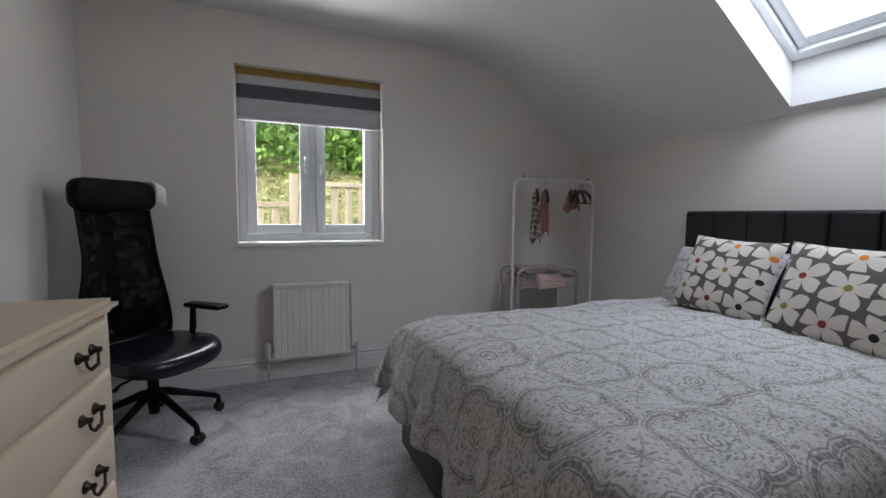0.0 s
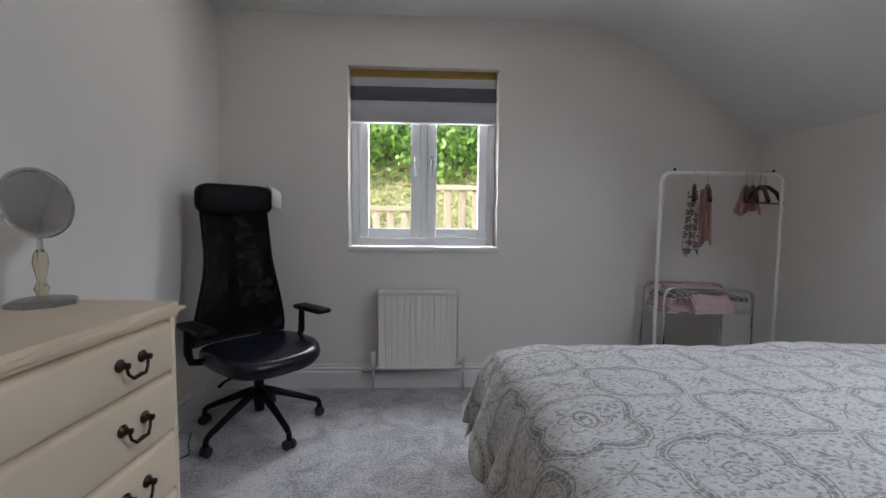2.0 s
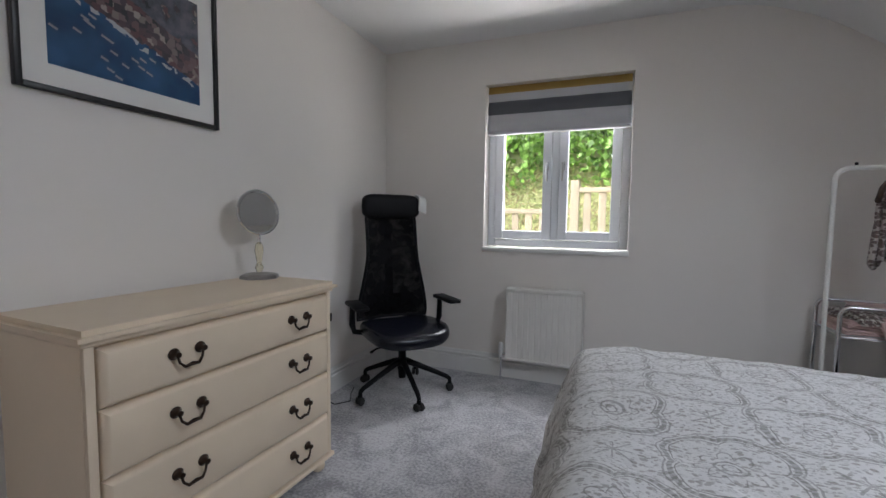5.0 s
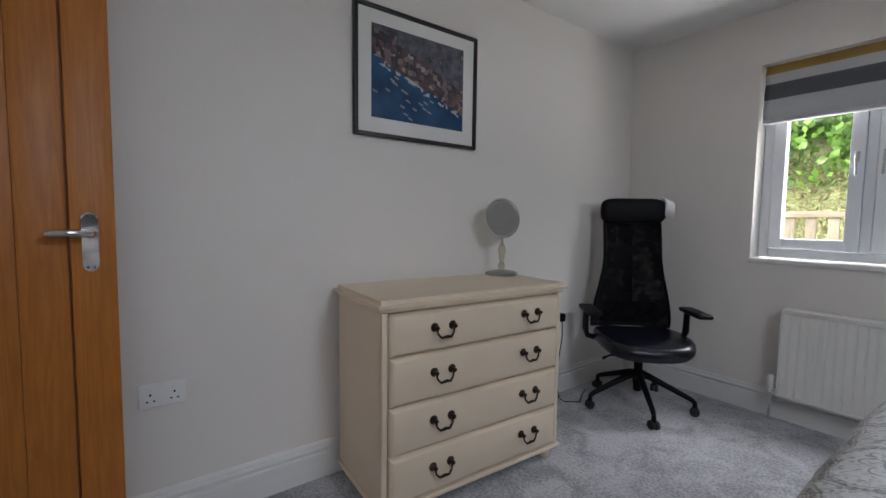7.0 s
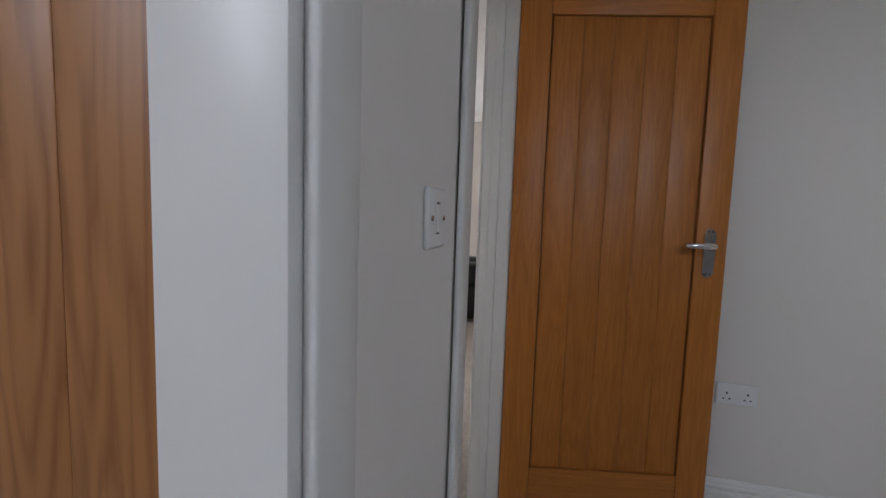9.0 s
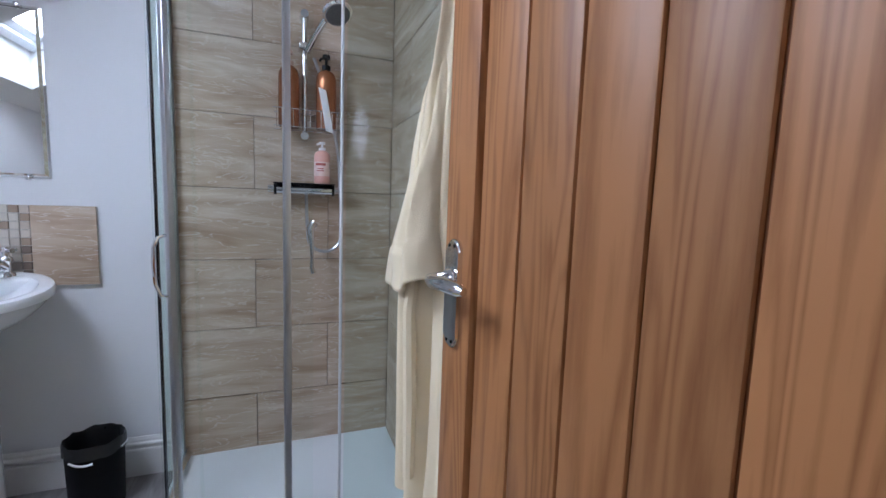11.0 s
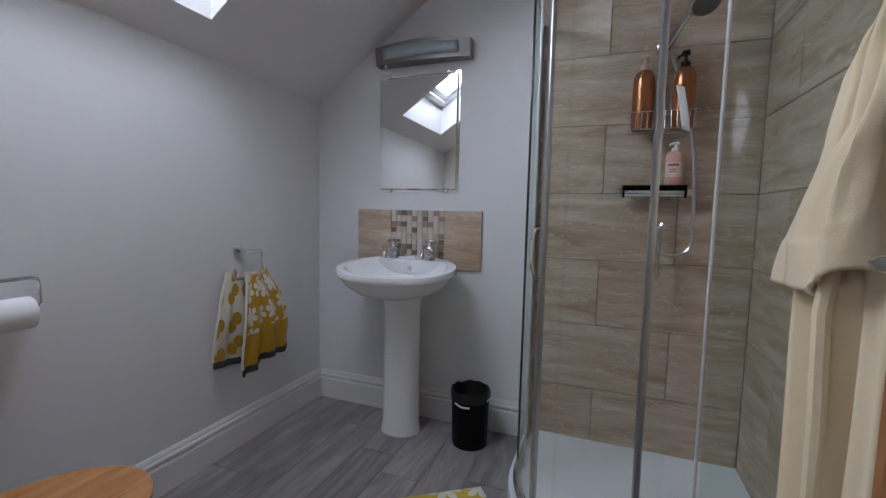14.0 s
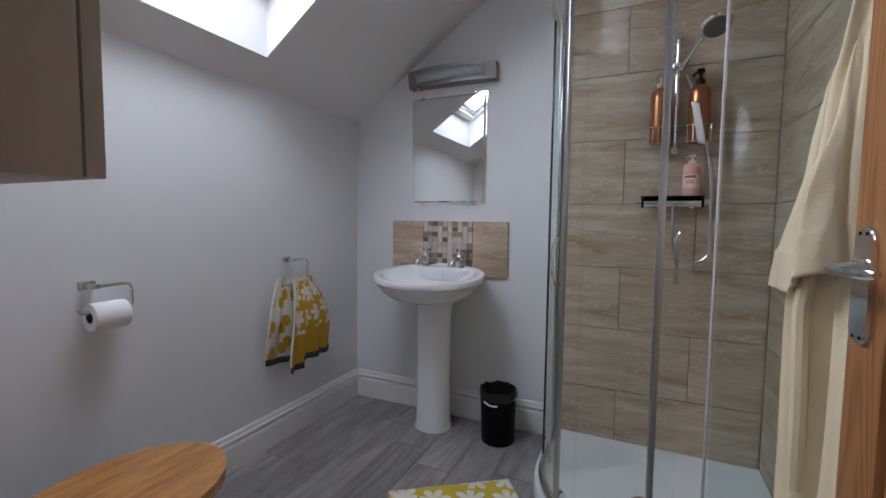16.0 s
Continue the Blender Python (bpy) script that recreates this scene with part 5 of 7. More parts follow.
folded("folded pale pink top on the trolley", "pale_pink", 2.93, -0.20, 0.5965, 0.22, 0.25, 0.07, 4)
folded("crumpled cream printed blouse on the trolley pile", "print_cloth", 2.94, -0.21, 0.668, 0.20, 0.24, 0.045, 17, 0.1)
folded("folded grey knit on the trolley", "grey_cloth", 3.16, -0.19, 0.5965, 0.22, 0.24, 0.05, -3)
folded("folded pale pink shirt spilling over the trolley edge", "pale_pink", 3.09, -0.24, 0.648, 0.28, 0.24, 0.045, 8, 0.35)
folded("folded grey printed top on the trolley", "print_cloth", 3.285, -0.2, 0.648, 0.13, 0.22, 0.03, 2)
folded("folded dusty pink knit on top of the pile", "pale_pink", 3.07, -0.15, 0.697, 0.30, 0.17, 0.035, -6)
folded("folded grey shirt across the top of the pile", "grey_cloth", 3.13, -0.22, 0.694, 0.14, 0.14, 0.02, 14)
folded("folded white towel on the lower trolley shelf", "white_cloth", 3.18, -0.2, 0.229, 0.28, 0.2, 0.09, 3)


# ---- bathroom ----
def shower():
    s = thing("shower_enclosure", "curved glass shower enclosure with chrome posts on a white tray", "shower")
    cx, cy, R = XS + 0.35, YS + 0.35, 0.55
    x1, y1 = cx + R, cy + R

    def arc(r, n=24):
        return [(cx + r * math.cos(a), cy + r * math.sin(a)) for a in [math.pi / 2 * k / n for k in range(n + 1)]]

    def outline(r):
        return [(XS + 0.002, YS + 0.012), (cx + r, YS + 0.012)] + arc(r) + [(XS + 0.002, cy + r)]
    bm = bmesh.new()
    o, i1 = outline(R), outline(R - 0.055)
    def ring(pts, z):
        return [bm.verts.new((p[0], p[1], z)) for p in pts]
    inner = [(max(p[0], XS + 0.03) if p[0] < XS + 0.1 else p[0], max(p[1], YS + 0.04) if p[1] < YS + 0.1 else p[1]) for p in i1]
    rings = [ring(outline(R + 0.006), 0.0005), ring(outline(R + 0.006), 0.03), ring(o, 0.05), ring(outline(R - 0.045), 0.052), ring(inner, 0.046), ring([(cx * 0.12 + p[0] * 0.88, cy * 0.12 + p[1] * 0.88) for p in inner], 0.028)]
    for a, b in zip(rings, rings[1:]):
        for k in range(len(a)):
            bm.faces.new((a[k], a[(k + 1) % len(a)], b[(k + 1) % len(b)], b[k]))
    bm.faces.new(rings[-1])
    bm.faces.new(rings[0][::-1])
    part("tray", bm, "acrylic", s, "white quadrant shower tray")
    part("waste", lathe([(0, 0.0), (0.05, 0.0), (0.048, 0.006), (0.02, 0.009), (0, 0.009)], 24, pose(cx + 0.12, cy + 0.1, 0.0285)), "chrome", s)
    r0, H = R - 0.028, 1.95
    path = [(cx + r0, YS + 0.013)] + arc(r0) + [(XS + 0.002, cy + r0)]
    for nm, z in (("bottom_rail", 0.066), ("top_rail", H)):
        part(nm, tube([(x, y, z) for x, y in path], 0.013, 8), "brushed", s)
    part("lower_rail", tube([(x, y, 0.092) for x, y in path], 0.006, 6), "brushed", s)

    def pane(nm, pts):
        bm = grid_sheet(len(pts) - 1, 1, lambda u, v: (*pts[round(u * (len(pts) - 1))], 0.07 + (H - 0.08) * v))
        g = part(nm, bm, "shower_glass", s, "clear shower glass")
        if nm == "fixed_pane":
            solid(g, 0.006, 0.0)
            g.data.materials.clear()
            g.data.materials.append(M["shower_pane"])
        g.visible_shadow = False
    A = arc(r0, 40)
    pane("fixed_pane", [(cx + r0 + 0.014, YS + 0.03), (cx + r0 - 0.002, cy + 0.01)])
    pane("curved_door", A[4:23])
    pane("curved_door", [(cx + (p[0] - cx) * 0.965, cy + (p[1] - cy) * 0.965) for p in A[20:38]])
    pane("fixed_pane", [(cx - 0.02, cy + r0), (XS + 0.02, cy + r0)])

    def post(nm, x, y, w=0.012, d=0.016, turn=0.0, mt="frame_metal"):
        part(nm, box((-w, -d, 0.07), (w, d, H), 0.004, 2, pose(x, y, 0, 0, 0, turn)), mt, s)
    post("wall_profile", cx + r0 + 0.018, YS + 0.03, 0.007, 0.016)
    post("wall_profile", XS + 0.022, cy + r0, 0.02, 0.014)
    post("door_post", cx + r0 - 0.030, cy + 0.035, 0.005, 0.008, 0, "seal")
    post("side_post", cx + r0 + 0.001, cy + 0.012, 0.004, 0.010, 0, "dark_chrome")
    post("door_post", 2.276, -5.462, 0.008, 0.011, 40)
    post("door_post", 1.983, -5.282, 0.0085, 0.010, 12)
    post("door_seal", 1.852, -5.266, 0.004, 0.005, 0, "seal")
    for px, py, a in ((2.276, -5.462, 40),):
        dx, dy = math.cos(radians(a)), math.sin(radians(a))
        part("door_handle", tube([(px + dx * d, py + dy * d, z) for d, z in ((0.01, 1.06), (0.03, 1.055), (0.042, 1.03), (0.044, 0.98), (0.04, 0.93), (0.028, 0.90), (0.01, 0.895))], 0.0048, 8), "chrome", s, "bowed chrome handle")
        part("roller", lathe([(0, -0.012), (0.018, -0.012), (0.018, 0.012), (0, 0.012)], 14, pose(px - dx * 0.02, py - dy * 0.02, H - 0.04, 90, 0, a)), "chrome", s)
        part("roller", lathe([(0, -0.012), (0.015, -0.012), (0.015, 0.012), (0, 0.012)], 14, pose(px - dx * 0.02, py - dy * 0.02, 0.12, 90, 0, a)), "chrome", s)
    return s


M["frame_metal"] = mat("satin_chrome_frame", (0.50, 0.51, 0.53), 0.3, 1.0, var=0.03, scale=40)
M["seal"] = mat("clear_seal_strip", (0.6, 0.62, 0.63), 0.3, var=0.03)
shower()


def shower_mixer():
    t = thing("shower_mixer", "chrome thermostatic bar mixer with riser rail and hose", "shower mixer")
    y = YS + 0.075
    part("bar", tube([(2.054, y, 1.205), (2.030, y, 1.205), (2.028, y, 1.205), (1.796, y, 1.205), (1.794, y, 1.205), (1.768, y, 1.205)], [0.017, 0.019, 0.022, 0.022, 0.019, 0.017], 16), "chrome", t)
    part("shelf", box((1.79, y - 0.045, 1.227), (2.035, y + 0.048, 1.232), 0.002), "dark_chrome", t, "dark chrome shelf")
    for x in (1.985, 1.835):
        part("inlet", tube([(x, YS + 0.008, 1.2), (x, y, 1.2)], [0.028, 0.02], 14), "chrome", t)
    part("riser_rail", tube([(1.91, YS + 0.055, 1.42), (1.91, YS + 0.055, 1.93)], 0.011, 12), "chrome", t)
    for z in (1.43, 1.92):
        part("bracket", tube([(1.91, YS + 0.008, z), (1.91, YS + 0.07, z)], [0.02, 0.016], 12), "chrome", t)
    part("slider", box((1.885, YS + 0.035, 1.77), (1.935, YS + 0.10, 1.80), 0.008, 3), "chrome", t)
    part("handset", tube([(1.90, YS + 0.09, 1.77), (1.87, YS + 0.14, 1.82), (1.835, YS + 0.20, 1.865)], [0.013, 0.012, 0.014], 12), "chrome", t)
    part("spray_head", lathe([(0, 0.0), (0.05, 0.0), (0.056, 0.008), (0.05, 0.02), (0.02, 0.032), (0, 0.034)], 24, Matrix.Translation((1.80, YS + 0.27, 1.855)) @ pose(0, 0, 0, 30, 10, 0)), "chrome", t)
    part("nozzle_plate", lathe([(0, -0.003), (0.044, -0.003), (0.046, -0.0005), (0, -0.0005)], 24, Matrix.Translation((1.80, YS + 0.27, 1.855)) @ pose(0, 0, 0, 30, 10, 0)), "nozzle", t, "grey nozzle plate")
    for a, b in ((2.022, 2.032), (1.790, 1.800)):
        part("knob_ring", tube([(a, y, 1.205), (b, y, 1.205)], 0.0235, 18), "black_plastic", t, "black ring beside the control knob")
    pts = [(1.905, y + 0.01, 1.185), (1.902, y + 0.012, 1.08)]
    pts += [(1.830 + 0.068 * math.cos(radians(180 * k / 12)), y + 0.018, 1.005 - 0.062 * math.sin(radians(180 * k / 12))) for k in range(13)]
    pts += [(1.762, y + 0.015, 1.14), (1.772, y + 0.01, 1.35), (1.815, y, 1.60), (1.875, y + 0.01, 1.745)]
    part("hose", tube(pts, 0.0065, 8), "frame_metal", t, "flexible metal hose")
    part("hand_spray_hook", tube([(1.868, y + 0.03, 1.055), (1.880, y + 0.045, 1.068), (1.890, y + 0.045, 1.045), (1.886, y + 0.04, 1.0), (1.882, y + 0.035, 0.93), (1.884, y + 0.035, 0.875), (1.876, y + 0.035, 0.852)], [0.010, 0.015, 0.017, 0.013, 0.008, 0.010, 0.012], 12), "chrome", t)
    part("wire_caddy", tube([(2.03, YS + 0.03, 1.455), (2.03, YS + 0.13, 1.455), (1.775, YS + 0.13, 1.455), (1.775, YS + 0.03, 1.455)], 0.002, 6, True), "chrome", t)
    part("wire_caddy", tube([(2.03, YS + 0.03, 1.525), (2.03, YS + 0.13, 1.525), (1.775, YS + 0.13, 1.525), (1.775, YS + 0.03, 1.525)], 0.002, 6, True), "chrome", t)
    for k in range(12):
        x = 2.02 - k * 0.0215
        part("wire", tube([(x, YS + 0.035, 1.455), (x, YS + 0.13, 1.455), (x, YS + 0.13, 1.525)], 0.0011, 5), "chrome", t)
    return t


M["nozzle"] = mat("grey_nozzle_rubber", (0.16, 0.165, 0.17), 0.45, var=0.3, scale=120)
shower_mixer()


def bottle(label, x, y, z, r, h, body, cap, pump=True):
    b = thing("pump_bottle", label, "bottle", pose(x, y, z), group="shower bottles")
    part("bottle", lathe([(0, 0), (r * 0.92, 0), (r, 0.006), (r, h * 0.64), (r * 0.96, h * 0.70), (r * 0.80, h * 0.755), (r * 0.50, h * 0.79), (r * 0.34, h * 0.80), (0, h * 0.80)], 26), body, b)
    part("cap", lathe([(0, h * 0.8), (r * 0.42, h * 0.8), (r * 0.42, h * 0.86), (r * 0.14, h * 0.87), (r * 0.14, h * 0.95), (r * 0.4, h * 0.955), (r * 0.36, h), (0, h)], 14), cap, b)
    part("spout", tube([(0, 0, h * 0.97), (r * 0.5, -r * 0.8, h * 0.975), (r * 0.55, -r * 0.95, h * 0.95)], r * 0.12, 6), cap, b)
    part("label", lathe([(r * 1.006, h * 0.18), (r * 1.012, h * 0.2), (r * 1.012, h * 0.5), (r * 1.006, h * 0.52)], 22), "bottle_label" if body == "pink_bottle" else body, b)
    if body == "pink_bottle":
        for zz, dz, w in ((0.46, 0.010, 1.3), (0.36, 0.004, 0.8), (0.31, 0.004, 0.9)):
            part("print_line", grid_sheet(12, 1, lambda u, v: (r * 1.02 * math.sin((u - 0.5) * w + 0.3), r * 1.02 * math.cos((u - 0.5) * w + 0.3), h * zz + dz * (v - 0.5))), "ink_red", b)
    return b


M["pale_pump"] = mat("pale_copper_pump", (0.62, 0.45, 0.36), 0.4, var=0.05)
M["ink_red"] = mat("printed_red_ink", (0.45, 0.12, 0.10), 0.5, var=0.1)
M["bottle_label"] = mat("pale_pink_label", (0.82, 0.62, 0.56), 0.5, var=0.25, scale=60)
bottle("copper shampoo pump bottle in the wire caddy", 1.972, YS + 0.08, 1.458, 0.041, 0.305, "copper", "pale_pump")
bottle("copper pump bottle with black cap in the caddy", 1.825, YS + 0.08, 1.458, 0.041, 0.305, "copper", "black_plastic")
bottle("pink pump bottle on the mixer shelf", 1.840, YS + 0.08, 1.2325, 0.033, 0.175, "pink_bottle", "paper")
tag = finish("paper_tag", grid_sheet(4, 8, lambda u, v: (1.80 + 0.03 * u + 0.03 * v, YS + 0.128 + 0.012 * math.sin(3 * v), 1.44 + 0.17 * v + 0.01 * u)), "paper", None, "", True)
tagged(solid(tag, 0.002), "white folded tag tucked into the wire caddy", "tag")


def washbasin():
    w = thing("pedestal_washbasin", "white ceramic pedestal washbasin with two chrome taps", "washbasin")
    cx, cy = 3.026, -5.905
    prof = [(0.09, 0.700), (0.15, 0.708), (0.205, 0.726), (0.245, 0.755), (0.272, 0.785), (0.286, 0.803), (0.294, 0.810), (0.296, 0.828), (0.291, 0.838), (0.275, 0.841), (0.252, 0.837), (0.238, 0.815), (0.20, 0.755), (0.14, 0.730), (0.06, 0.722), (0.0, 0.722)]
    bm = bmesh.new()
    n = 56
    rings = []
    for rad, z in prof:
        row = []
        for j in range(n):
            a = 2 * math.pi * j / n
            x, y = rad * 1.02 * math.cos(a), rad * 0.78 * math.sin(a)
            if y < 0:
                y = max(y * (1.0 if z < 0.80 and rad < 0.26 else 1.12), YS + 0.003 - cy)
                if rad > 0.25:
                    x *= 1 + 0.10 * (-math.sin(a)) ** 3 * 0
            row.append(bm.verts.new((cx + x, cy + y, z - 0.11 * y)) if rad > 0.001 else None)
        rings.append(row)
    for r0, r1 in zip(rings[:-1], rings[1:-1]):
        for j in range(n):
            bm.faces.new((r0[j], r0[(j + 1) % n], r1[(j + 1) % n], r1[j]))
    bm.faces.new(rings[-2])
    bm.faces.new(rings[0][::-1])
    part("bowl", bm, "ceramic", w)
    # tap deck joined to the wall
    part("tap_deck", box((cx - 0.20, YS + 0.001, 0.775), (cx + 0.20, YS + 0.085, 0.857), 0.02, 4), "ceramic", w)
    part("pedestal", lathe([(0, 0.0005), (0.103, 0.0005), (0.102, 0.015), (0.096, 0.05), (0.093, 0.3), (0.094, 0.62), (0.105, 0.69), (0.115, 0.712), (0, 0.712)], 36, pose(3.014, -5.965, 0), 1.0, 0.88), "ceramic", w, "tapered white pedestal")
    part("overflow", lathe([(0, 0), (0.011, 0), (0.012, 0.004), (0.007, 0.005), (0, 0.003)], 16, Matrix.Translation((cx - 0.02, YS + 0.118, 0.815)) @ pose(0, 0, 0, -70, 0, 0)), "chrome", w)
    part("waste", lathe([(0, 0.7222), (0.022, 0.7222), (0.02, 0.728), (0, 0.727)], 18, pose(cx, cy, 0)), "chrome", w)
    for x in (cx + 0.10, cx - 0.105):
        t = part("tap", lathe([(0, 0.856), (0.027, 0.856), (0.025, 0.866), (0.017, 0.874), (0.018, 0.905), (0.022, 0.912), (0.021, 0.922), (0.013, 0.930), (0.012, 0.944), (0, 0.944)], 20, pose(x, YS + 0.055, 0)), "chrome", w, "chrome cross-head basin tap")
        part("spout", tube([(x, YS + 0.06, 0.890), (x, YS + 0.10, 0.908), (x, YS + 0.140, 0.902), (x, YS + 0.158, 0.888), (x, YS + 0.160, 0.870)], [0.015, 0.014, 0.013, 0.013, 0.013], 12), "chrome", t)
        part("cross_head", tube([(x - 0.030, YS + 0.072, 0.950), (x - 0.022, YS + 0.067, 0.950), (x + 0.022, YS + 0.043, 0.950), (x + 0.030, YS + 0.038, 0.950)], [0.009, 0.007, 0.007, 0.009], 10), "chrome", t)
        part("cross_head", tube([(x - 0.017, YS + 0.025, 0.950), (x - 0.012, YS + 0.033, 0.950), (x + 0.012, YS + 0.077, 0.950), (x + 0.017, YS + 0.085, 0.950)], [0.009, 0.007, 0.007, 0.009], 10), "chrome", t)
        part("head_cap", lathe([(0, 0.943), (0.012, 0.943), (0.013, 0.952), (0.009, 0.961), (0, 0.963)], 16, pose(x, YS + 0.055, 0)), "chrome", t)
    return w


washbasin()
so = finish("soap_bar", box((3.0, YS + 0.035, 0.8575), (3.06, YS + 0.075, 0.875), 0.008, 3), "paper", None, "", True)
tagged(so, "small white soap bar between the taps", "soap")

M["stone_tile"] = None


def stone(name):
    m = mat(name, (0.5, 0.42, 0.34), 0.5, var=0, spec=0.35)
    n, l, b = nodes_of(m)
    A, X = node_math(n, l), node_mix(n, l)
    tc, oi = n.new("ShaderNodeTexCoord"), n.new("ShaderNodeObjectInfo")
    mp = n.new("ShaderNodeMapping")
    mp.inputs["Scale"].default_value = (2.2, 2.2, 13)
    l.new(tc.outputs["Object"], mp.inputs["Vector"])
    off = n.new("ShaderNodeVectorMath")
    off.operation = "ADD"
    cmb = n.new("ShaderNodeCombineXYZ")
    for k in "XYZ":
        l.new(A("MULTIPLY", oi.outputs["Random"], 31.0), cmb.inputs[k])
    l.new(mp.outputs["Vector"], off.inputs[0])
    l.new(cmb.outputs["Vector"], off.inputs[1])
    nz = n.new("ShaderNodeTexNoise")
    nz.inputs["Scale"].default_value, nz.inputs["Detail"].default_value, nz.inputs["Distortion"].default_value = 1.0, 7, 1.1
    l.new(off.outputs["Vector"], nz.inputs["Vector"])
    r = ramp(n, [(0.28, (0.36, 0.25, 0.165)), (0.44, (0.49, 0.375, 0.27)), (0.58, (0.56, 0.455, 0.35)), (0.72, (0.68, 0.59, 0.49))])
    l.new(nz.outputs["Fac"], r.inputs["Fac"])
    v = n.new("ShaderNodeTexNoise")
    v.inputs["Scale"].default_value, v.inputs["Detail"].default_value, v.inputs["Distortion"].default_value = 1.7, 3, 1.6
    l.new(off.outputs["Vector"], v.inputs["Vector"])
    vein = A("LESS_THAN", A("ABSOLUTE", A("SUBTRACT", v.outputs["Fac"], 0.53)), 0.012)
    l.new(X(A("MULTIPLY", vein, 0.5), r.outputs["Color"], (0.72, 0.66, 0.58)), b.inputs["Base Color"])
    return m


M["stone_tile"] = stone("beige_stone_tile")
M["grout"] = mat("beige_grout", (0.27, 0.22, 0.18), 0.9, var=0.05)


def small_box_mesh(name, sx, sy, sz, bevel, material):
    bm = box((-sx / 2, -sy / 2, -sz / 2), (sx / 2, sy / 2, sz / 2), bevel, 1)
    me = bpy.data.meshes.new(name)
    bm.to_mesh(me)
    bm.free()
    me.materials.append(M[material])
    return me


def piece(name, me, parent, at, m=None):
    ob = new(name, me)
    ob.parent = parent
    ob.matrix_local = Matrix.Translation(at) if m is None else m
    return ob


wb_, ws_ = bpy.data.objects["wall_basin"], bpy.data.objects["wall_shower"]
part("grout_bed", box((XS + 0.001, YS + 0.0005, 0.045), (2.405, YS + 0.006, 2.44)), "grout", wb_)
part("grout_bed", box((XS + 0.0005, YS + 0.0065, 0.045), (XS + 0.006, -5.20, 2.44)), "grout", ws_)
tile_sizes = {}


def tiles(parent, axis, u0, u1, joint):
    """Half-bonded 0.6 x 0.3 m wall tiles with 3 mm joints."""
    for row in range(9):
        z0, z1 = max(0.05, 0.3003 * row + 0.0015), min(2.44, 0.3003 * row + 0.2988)
        j = joint + (0.0 if row % 2 == 0 else 0.3015) - 1.206
        while j < u1:
            a, b = max(u0, j + 0.0015), min(u1, j + 0.603 - 0.0015)
            if b - a > 0.02:
                key = (round(b - a, 3), round(z1 - z0, 3), axis)
                if key not in tile_sizes:
                    tile_sizes[key] = small_box_mesh("wall_tile", b - a if axis == "x" else 0.009, 0.009 if axis == "x" else b - a, z1 - z0, 0.0012, "stone_tile")
                c = ((a + b) / 2, YS + 0.0105, (z0 + z1) / 2) if axis == "x" else (XS + 0.0105, (a + b) / 2, (z0 + z1) / 2)
                piece("wall_tile", tile_sizes[key], parent, c)
            j += 0.603


tiles(wb_, "x", XS + 0.016, 2.405, 2.11)
tiles(ws_, "y", YS + 0.016, -5.20, -5.52)

# splashback
sb = thing("splashback", "beige tile splashback with a mosaic panel", "splashback", kind="structure")
M["mosaic_grout"] = mat("pale_mosaic_grout", (0.60, 0.56, 0.51), 0.9, var=0.05)
part("grout_bed", box((2.664, YS + 0.0005, 0.812), (3.370, YS + 0.006, 1.110)), "mosaic_grout", sb)
for a, b in ((2.664, 2.862), (3.168, 3.370)):
    part("splash_tile", box((a, YS + 0.0062, 0.812), (b, YS + 0.016, 1.110), 0.0015), "stone_tile", sb)
MOS = [mat("mosaic_" + nm, c, 0.35, var=0.08, scale=30) for nm, c in (("ivory", (0.66, 0.60, 0.52)), ("cream", (0.58, 0.50, 0.42)), ("taupe", (0.20, 0.15, 0.12)), ("tan", (0.38, 0.28, 0.20)))]
for k, mm in enumerate(MOS):
    M["mos%d" % k] = mm
mos_me = [small_box_mesh("mosaic_tile", 0.0268, 0.009, 0.0268, 0.001, "mos%d" % k) for k in range(4)]
rng = random.Random(5)
for i in range(10):
    for j in range(10):
        k = rng.choices((0, 1, 2, 3), (6, 3, 2.4, 1.8))[0]
        piece("mosaic_tile", mos_me[k], sb, (2.8782 + i * 0.0304, YS + 0.0107, 0.8265 + j * 0.0299))


# mirror and light
mi = thing("wall_mirror", "frameless rectangular wall mirror above the splashback", "mirror")
bm = box((2.795, YS + 0.004, 1.207), (3.247, YS + 0.012, 1.805))
bmesh.ops.bevel(bm, geom=[e for e in bm.edges if all(v.co.y > YS + 0.01 for v in e.verts)], offset=0.016, segments=1, affect="EDGES", profile=0.5)
for v in bm.verts:
    if v.co.y > YS + 0.006:
        inset = min(v.co.x - 2.795, 3.247 - v.co.x, v.co.z - 1.207, 1.805 - v.co.z)
        if inset < 0.002:
            v.co.y = YS + 0.009
        else:
            v.co.y = YS + 0.0125
part("glass", bm, "mirror", mi, smooth=False)
for x in (2.86, 3.18):
    for z in (1.205, 1.80):
        part("clip", box((x - 0.008, YS + 0.0005, z - 0.004), (x + 0.008, YS + 0.016, z + 0.010), 0.002), "chrome", mi)

lt = thing("bathroom_wall_light", "brushed metal mirror light with frosted cover, unlit", "wall light")
bm = bmesh.new()
xa, xb = 2.735, 3.245
cols = []
for k in range(17):
    x = xa + (xb - xa) * k / 16
    bow = 0.012 * (1 - (2 * k / 16 - 1) ** 2)
    cols.append([bm.verts.new(p) for p in ((x, YS + 0.001, 1.85), (x, YS + 0.055 + bow * 2, 1.85), (x, YS + 0.065 + bow * 2, 1.935 + bow), (x, YS + 0.001, 1.94 + bow))])
for a, b in zip(cols, cols[1:]):
    for k in range(4):
        bm.faces.new((a[k], b[k], b[(k + 1) % 4], a[(k + 1) % 4]))
bm.faces.new(cols[0])
bm.faces.new(cols[-1][::-1])
